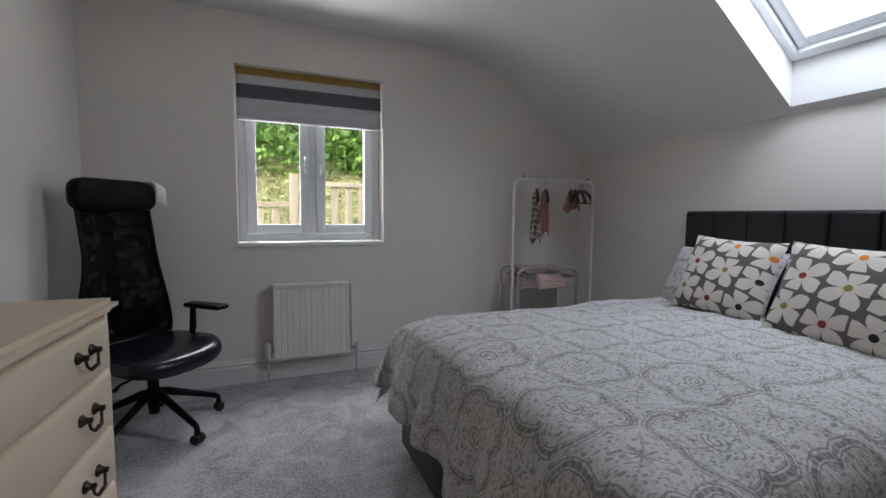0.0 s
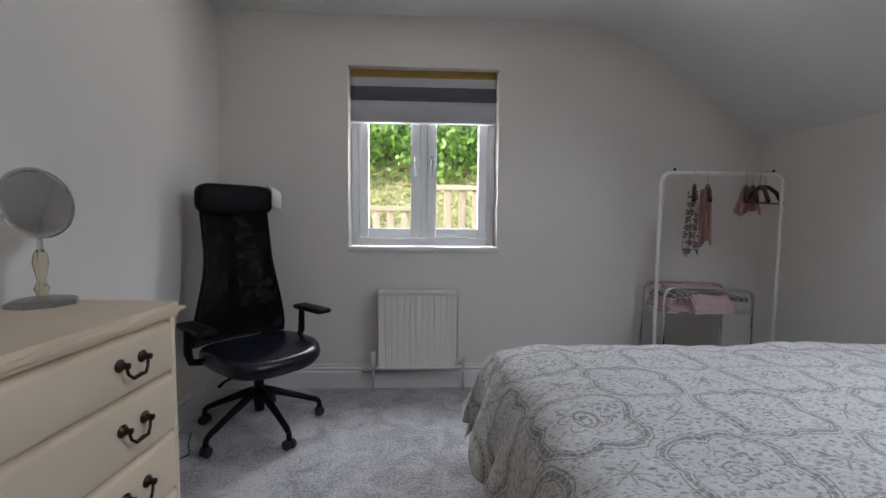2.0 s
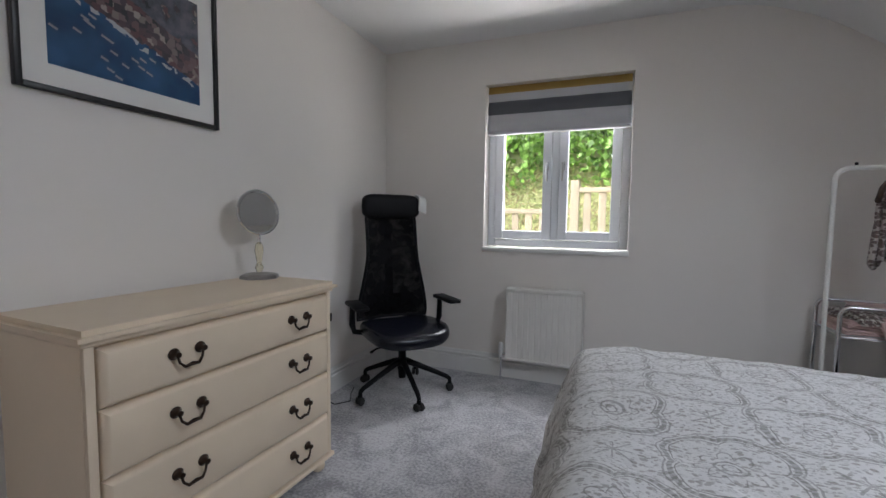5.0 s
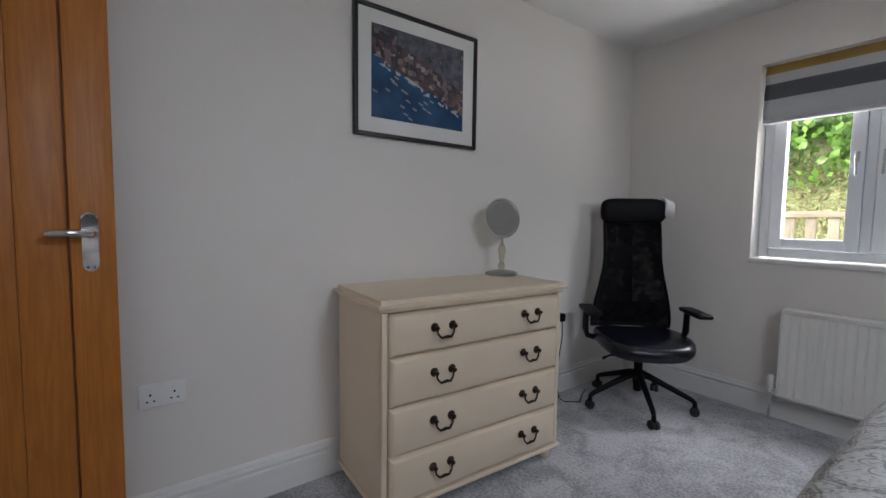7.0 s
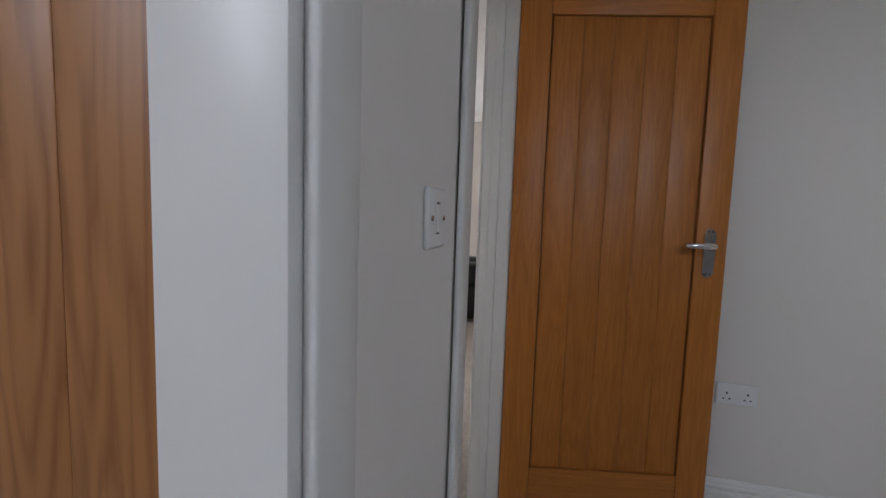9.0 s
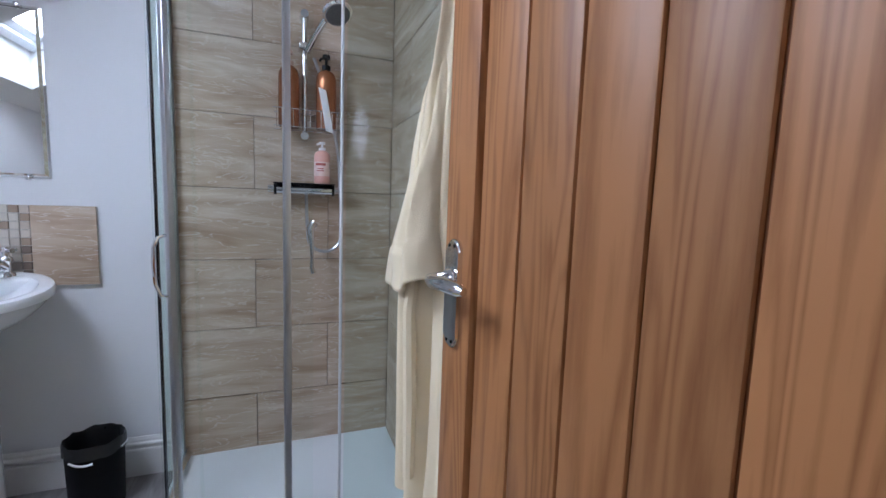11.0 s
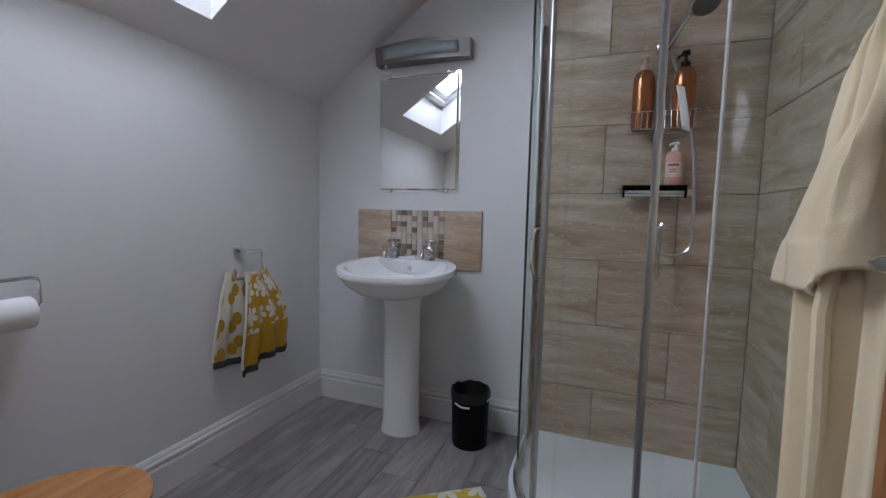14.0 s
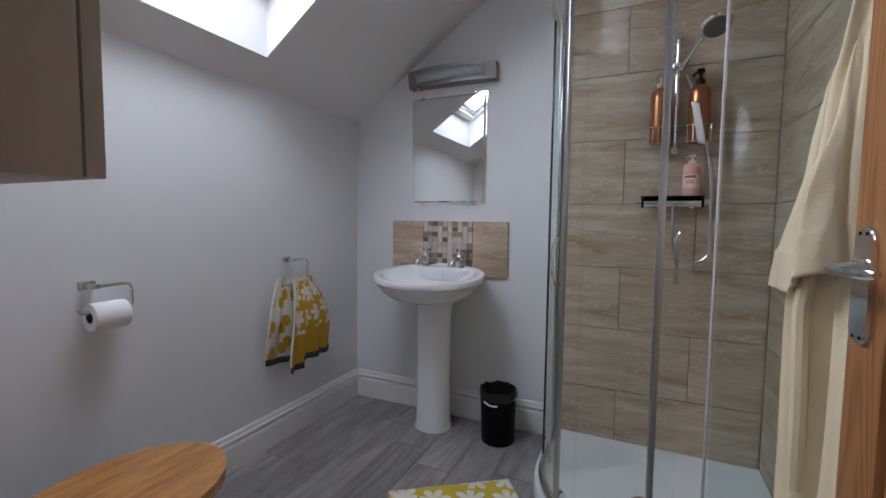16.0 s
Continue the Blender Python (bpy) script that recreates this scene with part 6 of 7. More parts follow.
M["light_metal"] = mat("satin_steel", (0.27, 0.25, 0.24), 0.38, 0.7, var=0.04)
part("body", bm, "light_metal", lt)
M["frosted"] = mat("frosted_diffuser", (0.34, 0.40, 0.41), 0.12, var=0.02, coat=0.5)
dif = grid_sheet(16, 2, lambda u, v: (2.79 + 0.40 * u, YS + 0.0615 + 0.024 * (1 - (2 * (0.055 + 0.4 * u) / 0.51 - 1) ** 2) * 1.0 + 0.006 * v + 0.002, 1.868 + 0.052 * v + 0.008 * (1 - (2 * u - 1) ** 2) * v))
solid(part("diffuser", dif, "frosted", lt, "frosted glass cover"), 0.006, 0.0)
part("pull_switch", lathe([(0, 1.835), (0.006, 1.835), (0.006, 1.8495), (0, 1.8495)], 8, pose(3.19, YS + 0.05, 0)), "white", lt)


# ---- bathroom loose things ----
def waste_bin():
    b = thing("waste_bin", "small black waste bin with a black liner", "waste bin", pose(2.652, -5.975, 0))
    part("bucket", lathe([(0, 0.0005), (0.082, 0.0005), (0.084, 0.01), (0.09, 0.255), (0.088, 0.26), (0.08, 0.02), (0, 0.02)], 32), "black_plastic", b)
    bm = bmesh.new()
    n = 40
    rows = []
    for rad, z in ((0.082, 0.12), (0.087, 0.262), (0.091, 0.272), (0.0945, 0.262), (0.0945, 0.225)):
        rows.append([bm.verts.new(((rad + 0.003 * noise.noise(Vector((j * 0.9, z * 40, 0)))) * math.cos(2 * math.pi * j / n), (rad + 0.003 * noise.noise(Vector((j * 0.9, z * 40, 0)))) * math.sin(2 * math.pi * j / n), z + (0.012 * noise.noise(Vector((j * 0.5, 1, z))) if z > 0.2 else 0))) for j in range(n)])
    for a, c in zip(rows, rows[1:]):
        for j in range(n):
            bm.faces.new((a[j], a[(j + 1) % n], c[(j + 1) % n], c[j]))
    part("liner", bm, "black_bag", b, "black plastic bin liner")
    part("liner_tie", tube([(0.0965 * math.cos(a), 0.0965 * math.sin(a), 0.232 + 0.02 * math.cos(a * 2)) for a in [radians(60 + 4 * k) for k in range(12)]], 0.004, 6), "paper", b, "white strip at the liner's rim")
    part("liner_tie", tube([(0.0965 * math.cos(a), 0.0965 * math.sin(a), 0.235) for a in [radians(160 + 4 * k) for k in range(8)]], 0.003, 6), "paper", b)
    return b


waste_bin()


def square_ring(name, label, y, z, material="chrome"):
    """Wall plate with a bent square-cornered ring that hangs parallel to the eave wall."""
    t = thing(name, label, name.replace("_", " "))
    part("wall_plate", box((XE - 0.012, y - 0.025, z - 0.014), (XE - 0.0005, y + 0.025, z + 0.014), 0.002), material, t)
    part("arm", box((XE - 0.062, y - 0.010, z - 0.008), (XE - 0.0125, y + 0.010, z + 0.008), 0.002), material, t)
    return t


tr = square_ring("towel_ring", "square chrome towel ring on the wall", -5.542, 0.91)
X0 = XE - 0.055
part("ring", tube([(X0, -5.542, 0.91), (X0, -5.615, 0.91), (X0, -5.631, 0.905), (X0, -5.636, 0.89), (X0, -5.636, 0.80), (X0, -5.629, 0.79), (X0, -5.482, 0.79), (X0, -5.474, 0.80), (X0, -5.474, 0.835)], 0.006, 8), "chrome", tr)
M["mustard_towel"] = flower_cloth("mustard_flower_towel", (0.50, 0.285, 0.010), (0.74, 0.70, 0.60), 0.105, None, 3.0, 0.50, 0.27)
M["towel_back"] = flower_cloth("reversed_flower_towel", (0.72, 0.68, 0.58), (0.50, 0.285, 0.010), 0.13, None, 1.0, 0.42)
M["towel_edge"] = mat("dark_towel_border", (0.05, 0.045, 0.045), 0.95, var=0.1, bump=0.4, bump_scale=200)


def towel():
    t = thing("hand_towel", "mustard hand towel with white flowers on the ring", "towel")

    def sheet(nm, mt, top0, top1, ya, yb, za, zb, xo, folds, depth, phase, shift):
        """One hanging layer: gathered on the ring, filling out quickly, with folds that run down it."""
        def fn(u, v):
            g = 1 - (1 - min(1, v * 1.05)) ** 2.3
            top = top0 + (top1 - top0) * u
            bot = ya + (yb - ya) * u
            y = top + (bot - top) * g
            z = 0.812 + (za + (zb - za) * u - 0.812) * v
            if v < 0.06:
                z += 0.012 * math.sin(math.pi * v / 0.06) + 0.006 * math.sin(u * 15 + phase)
            w = noise.noise(Vector((u * 3 + phase, v * 2.2, 1.7)))
            x = xo - depth * (0.5 + 0.5 * math.sin(u * folds + phase + 1.6 * w)) * (0.45 + 0.55 * v) - 0.018 * math.sin(math.pi * min(1, v * 1.1)) + 0.008 * w
            return (x, y, z)
        bm = grid_sheet(44, 40, fn)
        bm.verts.index_update()
        lay = bm.loops.layers.uv.new("UVMap")
        for f in bm.faces:
            for lp in f.loops:
                i, j = divmod(lp.vert.index, 41)
                lp[lay].uv = (i / 44 * abs(yb - ya) * 1.35 + shift, j / 40 * 0.42)
        leaf = solid(part(nm, bm, mt, t), 0.009, 0.0)
        e = grid_sheet(44, 2, lambda u, v: Vector(fn(u, 1.0)) + Vector((-0.001, 0, -0.030 * v)))
        solid(part("border", e, "towel_edge", leaf, "dark woven border"), 0.011, 0.0)
        side = [Vector(fn(0, k / 30)) for k in range(31)]
        part("selvedge", tube(side, 0.0055, 6), "towel_white", leaf, "white selvedge")
    sheet("front", "mustard_towel", -5.505, -5.645, -5.545, -5.775, 0.425, 0.43, XE - 0.068, 17, 0.024, 0.4, 0.0)
    sheet("back", "towel_back", -5.465, -5.56, -5.375, -5.55, 0.45, 0.43, XE - 0.022, 9, 0.016, 1.0, 0.07)
    sheet("fold", "mustard_towel", -5.490, -5.540, -5.445, -5.530, 0.405, 0.41, XE - 0.104, 6, 0.016, 2.0, 0.11)
    return t


M["towel_white"] = mat("towel_white_edge", (0.72, 0.68, 0.58), 0.95, var=0.05, bump=0.4, bump_scale=300)
towel()

rh = square_ring("toilet_roll_holder", "square chrome toilet roll holder", -4.69, 0.893)
part("bar", tube([(X0, -4.69, 0.893), (X0, -4.775, 0.893), (X0, -4.79, 0.888), (X0, -4.795, 0.872), (X0, -4.795, 0.822), (X0, -4.788, 0.814), (X0, -4.65, 0.814), (X0, -4.643, 0.825), (X0, -4.643, 0.838)], 0.006, 8), "chrome", rh)
rl = thing("toilet_roll", "white toilet roll on the holder", "toilet roll")
part("paper", lathe([(0.018, -0.05), (0.044, -0.05), (0.045, -0.048), (0.045, 0.048), (0.044, 0.05), (0.018, 0.05), (0.018, -0.05)], 32, pose(X0, -4.722, 0.797, 90, 0, 0)), "paper", rl)
part("core", lathe([(0.0175, -0.051), (0.0175, 0.051), (0.0165, 0.051), (0.0165, -0.051), (0.0175, -0.051)], 24, pose(X0, -4.722, 0.797, 90, 0, 0)), "towel_edge", rl, "dark cardboard core")


def oval(cx, cy, rx, ry, n=48, back=None):
    pts = []
    for k in range(n):
        a = 2 * math.pi * k / n
        x, y = cx + rx * math.cos(a), cy + ry * math.sin(a)
        if back is not None:
            y = min(y, back)
        pts.append((x, y))
    return pts


def toilet():
    t = thing("toilet", "white close-coupled toilet with an oak seat lid", "toilet")
    cx, cy = 3.19, -4.54
    bm = bmesh.new()
    rings = []
    for rx, ry, z, dy in ((0.10, 0.14, 0.0005, 0.08), (0.105, 0.15, 0.05, 0.08), (0.10, 0.16, 0.15, 0.07), (0.13, 0.20, 0.27, 0.03), (0.175, 0.23, 0.36, 0.0), (0.185, 0.24, 0.385, 0.0)):
        rings.append([bm.verts.new((x, y, z)) for x, y in oval(cx, cy + dy, rx, ry)])
    for a, b in zip(rings, rings[1:]):
        for k in range(len(a)):
            bm.faces.new((a[k], a[(k + 1) % len(a)], b[(k + 1) % len(a)], b[k]))
    bm.faces.new(rings[-1])
    bm.faces.new(rings[0][::-1])
    part("bowl", bm, "ceramic", t)
    part("pan_back", box((cx - 0.11, YBB - 0.24, 0.2), (cx + 0.11, YBB - 0.005, 0.385), 0.03, 3), "ceramic", t)
    part("cistern", box((cx - 0.19, YBB - 0.175, 0.386), (cx + 0.19, YBB - 0.004, 0.74), 0.03, 4), "ceramic", t)
    part("cistern_lid", box((cx - 0.20, YBB - 0.185, 0.741), (cx + 0.20, YBB - 0.002, 0.772), 0.012, 3), "ceramic", t)
    part("flush_button", lathe([(0, 0.7715), (0.022, 0.7715), (0.02, 0.779), (0, 0.779)], 20, pose(cx, YBB - 0.09, 0)), "chrome", t)

    def slab(nm, z0, z1, rx, ry, mt, label):
        bm = prism(oval(cx, cy, rx, ry, 64, cy + ry * 0.86), "z", z0, z1)
        bmesh.ops.bevel(bm, geom=[e for e in bm.edges if abs(e.verts[0].co.z - e.verts[1].co.z) < 1e-5], offset=0.006, segments=3, affect="EDGES")
        return part(nm, bm, mt, t, label)
    slab("seat", 0.3865, 0.404, 0.196, 0.245, "lid_oak", "oak toilet seat")
    slab("lid", 0.406, 0.424, 0.198, 0.25, "lid_oak", "varnished light oak lid")
    for x in (cx - 0.07, cx + 0.07):
        part("hinge", tube([(x - 0.02, cy + 0.225, 0.408), (x + 0.02, cy + 0.225, 0.408)], 0.011, 10), "chrome", t)
    return t


M["lid_oak"] = wood("varnished_oak", (0.40, 0.165, 0.040), (0.62, 0.30, 0.095), 0.25, "Y", 5.0, 9.0, coat=0.5, figure=4.0)
toilet()

cb = thing("wall_cabinet", "taupe wall cabinet beside the bathroom door", "cabinet")
part("body", box((2.60, -4.205, 1.155), (3.12, YBB - 0.002, 1.80), 0.002), "grey_cab", cb)
for a, b in ((2.601, 2.858), (2.862, 3.119)):
    d = part("door", box((a, -4.228, 1.157), (b, -4.208, 1.798), 0.002), "grey_cab", cb)
    part("knob", lathe([(0, 0), (0.008, 0), (0.006, 0.012), (0.012, 0.02), (0, 0.024)], 14, Matrix.Translation((b - 0.03 if a < 2.7 else a + 0.03, -4.228, 1.23)) @ pose(0, 0, 0, 90, 0, 0)), "chrome", d)

M["mat_cloth"] = flower_cloth("yellow_flower_mat", (0.60, 0.44, 0.03), (0.78, 0.75, 0.66), 0.15, None, 3.5, 0.47)
bm = grid_sheet(40, 24, lambda u, v: (0.78 * (u - 0.5), 0.51 * (v - 0.5), 0.012 + 0.002 * noise.noise(Vector((u * 6, v * 5, 0)))))
uv_sheet(bm, lambda co: (co.x, co.y))
bmat = finish("bath_mat", bm, "mat_cloth", None, "", True)
far_mid = Vector((2.715, -5.51, 0))
way = Vector((-0.575, 0.818, 0))
bmat.matrix_world = Matrix.Translation(far_mid + way * 0.39) @ Matrix.Rotation(math.atan2(way.y, way.x), 4, "Z")
tagged(solid(bmat, 0.011), "yellow bath mat with large white flowers", "bath mat")


def robe():
    r = thing("bathrobe", "pale yellow towelling bathrobe hanging behind the door", "bathrobe")

    def along(v, stops):
        for (p, x0), (q, x1) in zip(stops, stops[1:]):
            if v <= q:
                k = (v - p) / (q - p)
                k = k * k * (3 - 2 * k)
                return x0 + (x1 - x0) * k
        return stops[-1][1]

    def body(u, v):
        a = 2 * math.pi * u
        z = 1.74 - 1.27 * v
        lo = along(v, ((0, -4.892), (0.19, -4.910), (0.245, -4.94), (0.30, -5.01), (0.43, -5.04), (0.63, -5.165), (1, -5.150)))
        hi = along(v, ((0, -4.885), (0.2, -4.878), (1, -4.875)))
        soft = min(1, v * 2.5)
        n1 = noise.noise(Vector((math.cos(a) * 1.6, math.sin(a) * 1.6, v * 2.5)))
        wave = math.sin(5 * a + 2.2 * n1)
        pleat = 0.016 * soft * math.copysign(abs(wave) ** 0.7, wave) + 0.012 * soft * n1
        y = (lo + hi) / 2 + (hi - lo) / 2 * math.sin(a)
        x = 1.690 + (0.022 + 0.030 * soft) * math.copysign(abs(math.cos(a)) ** 0.8, math.cos(a)) + pleat * math.cos(a)
        if math.cos(a) > 0:
            hang = min(1, max(0, v - 0.45) / 0.15)
            for yf, drift, deep, wide in ((-5.12, 0.05, 0.075, 0.026), (-5.02, 0.02, 0.030, 0.018), (-4.945, 0.0, 0.045, 0.018)):
                x -= deep * hang * math.exp(-((y - yf - drift * v) / wide) ** 2)
        return (x, y + 0.25 * pleat, z + 0.012 * math.sin(3 * a) * max(0, v - 0.94) / 0.06)
    part("body", grid_sheet(150, 80, body), "robe", r)

    def sleeve(x0, x1, top, bottom, edges, slant, full=0.028):
        def fn(u, v):
            a = 2 * math.pi * u
            lo, hi = along(v, edges[0]), along(v, edges[1])
            n1 = noise.noise(Vector((math.cos(a) * 1.2 + top, math.sin(a) * 1.2, v * 3.5)))
            fold = 0.007 * min(1, 2 * v) * math.sin(3 * a + 3 * n1) + 0.008 * n1
            y = (lo + hi) / 2 + (hi - lo) / 2 * math.sin(a)
            rx = 0.016 + full * min(1, 1.6 * v)
            cuff = 0.006 * min(1, max(0, v - 0.80) / 0.02)
            return Vector((x0 + (x1 - x0) * v + (rx + fold + cuff) * math.cos(a), y + 0.4 * fold, top + (bottom - top) * v + slant * v * math.sin(a)))
        return solid(part("sleeve", grid_sheet(56, 60, fn), "robe", r), 0.008)
    sleeve(1.690, 1.712, 1.455, 0.970, (((0, -4.930), (0.115, -5.050), (0.22, -5.090), (0.42, -5.108), (1, -5.262)), ((0, -4.925), (0.3, -4.945), (0.6, -4.965), (1, -4.985))), 0.006)
    sleeve(1.700, 1.742, 1.46, 1.0, (((0, -4.905), (0.5, -4.925), (0.75, -4.945), (1, -4.992)), ((0, -4.89), (0.5, -4.885), (1, -4.88))), 0.03, 0.022)
    part("hanging_loop", tube([(1.69, -4.93, 1.74), (1.69, -4.955, 1.79), (1.69, -4.94, 1.85), (1.69, -4.91, 1.86)], 0.006, 8), "robe", r)
    part("belt", tube([(1.745, -4.93, 1.12), (1.752, -4.96, 0.95), (1.75, -4.945, 0.75), (1.748, -4.95, 0.60)], [0.012, 0.014, 0.014, 0.012], 8), "robe", r)
    return r


M["robe"] = mat("yellow_towelling", (0.86, 0.725, 0.49), 0.95, var=0.05, scale=20, bump=0.3, bump_scale=420, sheen=0.2)
robe()

# plank floor
fl = bpy.data.objects["floor_bathroom"]
M["plank"] = wood("grey_plank_vinyl", (0.190, 0.175, 0.172), (0.375, 0.350, 0.340), 0.42, "Y", 3.2, 7.0, 0.0, 3.0)
PW, PL = 0.178, 1.2
pm = {}
rng = random.Random(11)
x = XS
while x < XE - 0.01:
    w = min(PW, XE - x)
    y = YS - rng.uniform(0.1, PL)
    while y < YB - 0.05:
        a, b = max(y, YS), min(y + PL, YB - 0.05)
        if b - a > 0.03:
            key = (round(b - a, 3), round(w, 3))
            if key not in pm:
                pm[key] = small_box_mesh("plank", w - 0.0024, b - a - 0.0024, 0.004, 0.0006, "plank")
            piece("plank", pm[key], fl, (x + w / 2, (a + b) / 2, -0.002))
        y += PL
    x += PW


# ---- landing and living room ----
LX, LY, LZ = -6.3, -8.3, 2.95
WA, WB = (-8.04, -7.42, 1.09, 2.45), (-7.16, -5.85, 1.09, 2.72)
wall_with_holes("wall_living_windows", "x", LX - 0.25, LX, LY, YBB, 0, 3.2, [WA, WB], "wall", "white living room wall with tall windows")
wall_with_holes("wall_living_side", "y", LY - 0.12, LY, LX, XS - 0.12, 0, 3.2, [], "wall", "white living room side wall")
wall_with_holes("wall_landing_east", "x", XS - 0.24, XS - 0.121, LY, YBB, 0, 3.2, [], "wall", "white landing wall")
wall_with_holes("wall_landing_north", "y", YBB, YB, LX, -0.121, 0, 3.2, [], "wall", "white landing wall")
structure("ceiling_landing", box((LX, LY, LZ), (XS - 0.121, YBB, LZ + 0.1)), "ceiling", "flat white landing ceiling")
wall_with_holes("wall_above_back", "y", YBB + 0.001, YB - 0.001, -0.12, XS - 0.12, 2.7501, 3.2, [], "wall", "white wall above the doorway")
M["landing_carpet"] = carpet("beige_carpet", (0.36, 0.31, 0.27), (0.48, 0.42, 0.37))
structure("floor_landing", box((LX, LY, -0.1), (XS - 0.121, YB - 0.0501, 0.0)), "landing_carpet", "beige landing carpet")
M["blind_print"] = flower_cloth("teal_print_blind", (0.50, 0.48, 0.42), (0.05, 0.20, 0.26), 0.45, None, 1.0, 0.30)
for k, (a, b, c, d) in enumerate((WA, WB)):
    w = thing("window_%d" % (k + 3), "white living room window with bright daylight", "window", kind="structure")
    for p, q in (((a, c), (a + 0.05, d)), ((b - 0.05, c), (b, d)), ((a + 0.05, c), (b - 0.05, c + 0.05)), ((a + 0.05, d - 0.05), (b - 0.05, d))):
        part("window_frame", box((LX - 0.16, *p), (LX - 0.10, *q), 0.005), "upvc", w)
    if b - a > 0.9:
        part("mullion", box((LX - 0.16, (a + b) / 2 - 0.03, c + 0.05), (LX - 0.10, (a + b) / 2 + 0.03, d - 0.05), 0.005), "upvc", w)
    g = part("pane", box((LX - 0.135, a + 0.05, c + 0.05), (LX - 0.129, b - 0.05, d - 0.05)), "glass", w)
    g.visible_shadow = False
    part("window_sill", box((LX - 0.10, a - 0.02, c - 0.03), (LX + 0.03, b + 0.02, c - 0.001), 0.004), "trim", w)
    bd = thing("roman_blind", "raised cream and teal printed roman blind", "blind")
    bm = grid_sheet(16, 10, lambda u, v: (LX + 0.03 + 0.02 * math.sin(v * 9), a - 0.03 + (b - a + 0.06) * u, d - 0.33 + 0.45 * v))
    uv_sheet(bm, lambda co: (co.y, co.z))
    solid(part("cloth", bm, "blind_print", bd), 0.01)

skirting("baseboard_living", (LX, LY), (LX, YBB), (1, 0))
M["pine"] = wood("orange_oak", (0.33, 0.13, 0.035), (0.50, 0.23, 0.075), 0.35, "Z")
M["newel"] = wood("red_brown_oak", (0.20, 0.055, 0.018), (0.32, 0.10, 0.035), 0.35, "Z")
M["newel_rail"] = wood("red_brown_rail", (0.20, 0.055, 0.018), (0.32, 0.10, 0.035), 0.35, "X")
M["table_top"] = wood("table_oak", (0.42, 0.25, 0.12), (0.60, 0.40, 0.22), 0.3, "X")

nw = thing("stair_balustrade", "oak newel post with handrail and glass panel", "balustrade")
NX, NY = -1.86, -5.43
EX = XS - 0.245
part("newel_post", box((NX - 0.055, NY - 0.055, 0.0005), (NX + 0.055, NY + 0.055, 1.075), 0.005), "newel", nw)
part("newel_neck", box((NX - 0.064, NY - 0.064, 1.0755), (NX + 0.064, NY + 0.064, 1.092), 0.006, 2), "newel", nw)
part("newel_cap", box((NX - 0.082, NY - 0.082, 1.0925), (NX + 0.082, NY + 0.082, 1.132), 0.014, 3), "newel", nw)
part("handrail", box((NX + 0.056, NY - 0.034, 0.935), (EX, NY + 0.034, 0.99), 0.014, 3), "newel_rail", nw)
part("base_rail", box((NX + 0.056, NY - 0.03, 0.0005), (EX, NY + 0.03, 0.045), 0.006), "newel_rail", nw)
part("infill_rail", box((NX + 0.056, NY - 0.012, 0.905), (EX, NY + 0.012, 0.9345), 0.003), "newel_rail", nw)
for k in range(3):
    g0 = NX + 0.11 + k * 0.99
    part("glass_panel", box((g0, NY - 0.004, 0.075), (g0 + 0.93, NY + 0.004, 0.885)), "shower_glass", nw, "clear glass panel")
    for z in (0.25, 0.70):
        part("glass_clip", box((g0 - 0.03, NY - 0.014, z - 0.02), (g0 + 0.02, NY + 0.014, z + 0.02), 0.003), "brushed", nw)

ct = thing("coffee_table", "low light oak coffee table", "table")
tx0, tx1, ty0, ty1 = -4.20, -3.44, -6.52, -5.73
part("tabletop", box((tx0, ty0, 0.532), (tx1, ty1, 0.570), 0.006), "table_top", ct)
for x in (tx0 + 0.05, tx1 - 0.05):
    for y in (ty0 + 0.05, ty1 - 0.05):
        part("leg", box((x - 0.04, y - 0.04, 0.0005), (x + 0.04, y + 0.04, 0.5315), 0.004), "pine", ct)

M["dark_leather"] = mat("dark_brown_leather", (0.018, 0.015, 0.016), 0.45, var=0.15, scale=12, bump=0.2, bump_scale=120)
M["navy"] = mat("navy_cloth", (0.03, 0.04, 0.07), 0.9, var=0.1, bump=0.3, bump_scale=150)
ac = thing("armchair", "dark brown leather armchair", "armchair")
part("base", box((-3.45, -5.15, 0.04), (-2.65, -4.35, 0.40), 0.03, 3), "dark_leather", ac)
part("backrest", box((-3.45, -4.55, 0.4005), (-2.65, -4.35, 0.82), 0.06, 4), "dark_leather", ac)
for a, b in ((-3.45, -3.28), (-2.82, -2.65)):
    part("arm", box((a, -5.17, 0.4005), (b, -4.5505, 0.66), 0.05, 4), "dark_leather", ac)
part("cushion", box((-3.275, -5.17, 0.4005), (-2.825, -4.5505, 0.5), 0.04, 4), "dark_leather", ac)
for x in (-3.4, -2.7):
    for y in (-5.1, -4.4):
        part("foot", box((x - 0.03, y - 0.03, 0.0005), (x + 0.03, y + 0.03, 0.0395)), "dark_leather", ac)
so = thing("sofa", "navy sofa with a white throw and patterned cushions", "sofa")
part("base", box((-5.9, -8.2, 0.06), (-3.9, -7.35, 0.42), 0.04, 3), "navy", so)
part("backrest", box((-5.9, -8.25, 0.4205), (-3.9, -8.0, 0.85), 0.08, 4), "navy", so)
for a, b in ((-5.9, -5.7), (-4.1, -3.9)):
    part("arm", box((a, -7.9995, 0.4205), (b, -7.35, 0.64), 0.06, 4), "navy", so)
for x in (-5.8, -4.0):
    for y in (-8.1, -7.45):
        part("foot", box((x - 0.03, y - 0.03, 0.0005), (x + 0.03, y + 0.03, 0.0595)), "dark_leather", so)
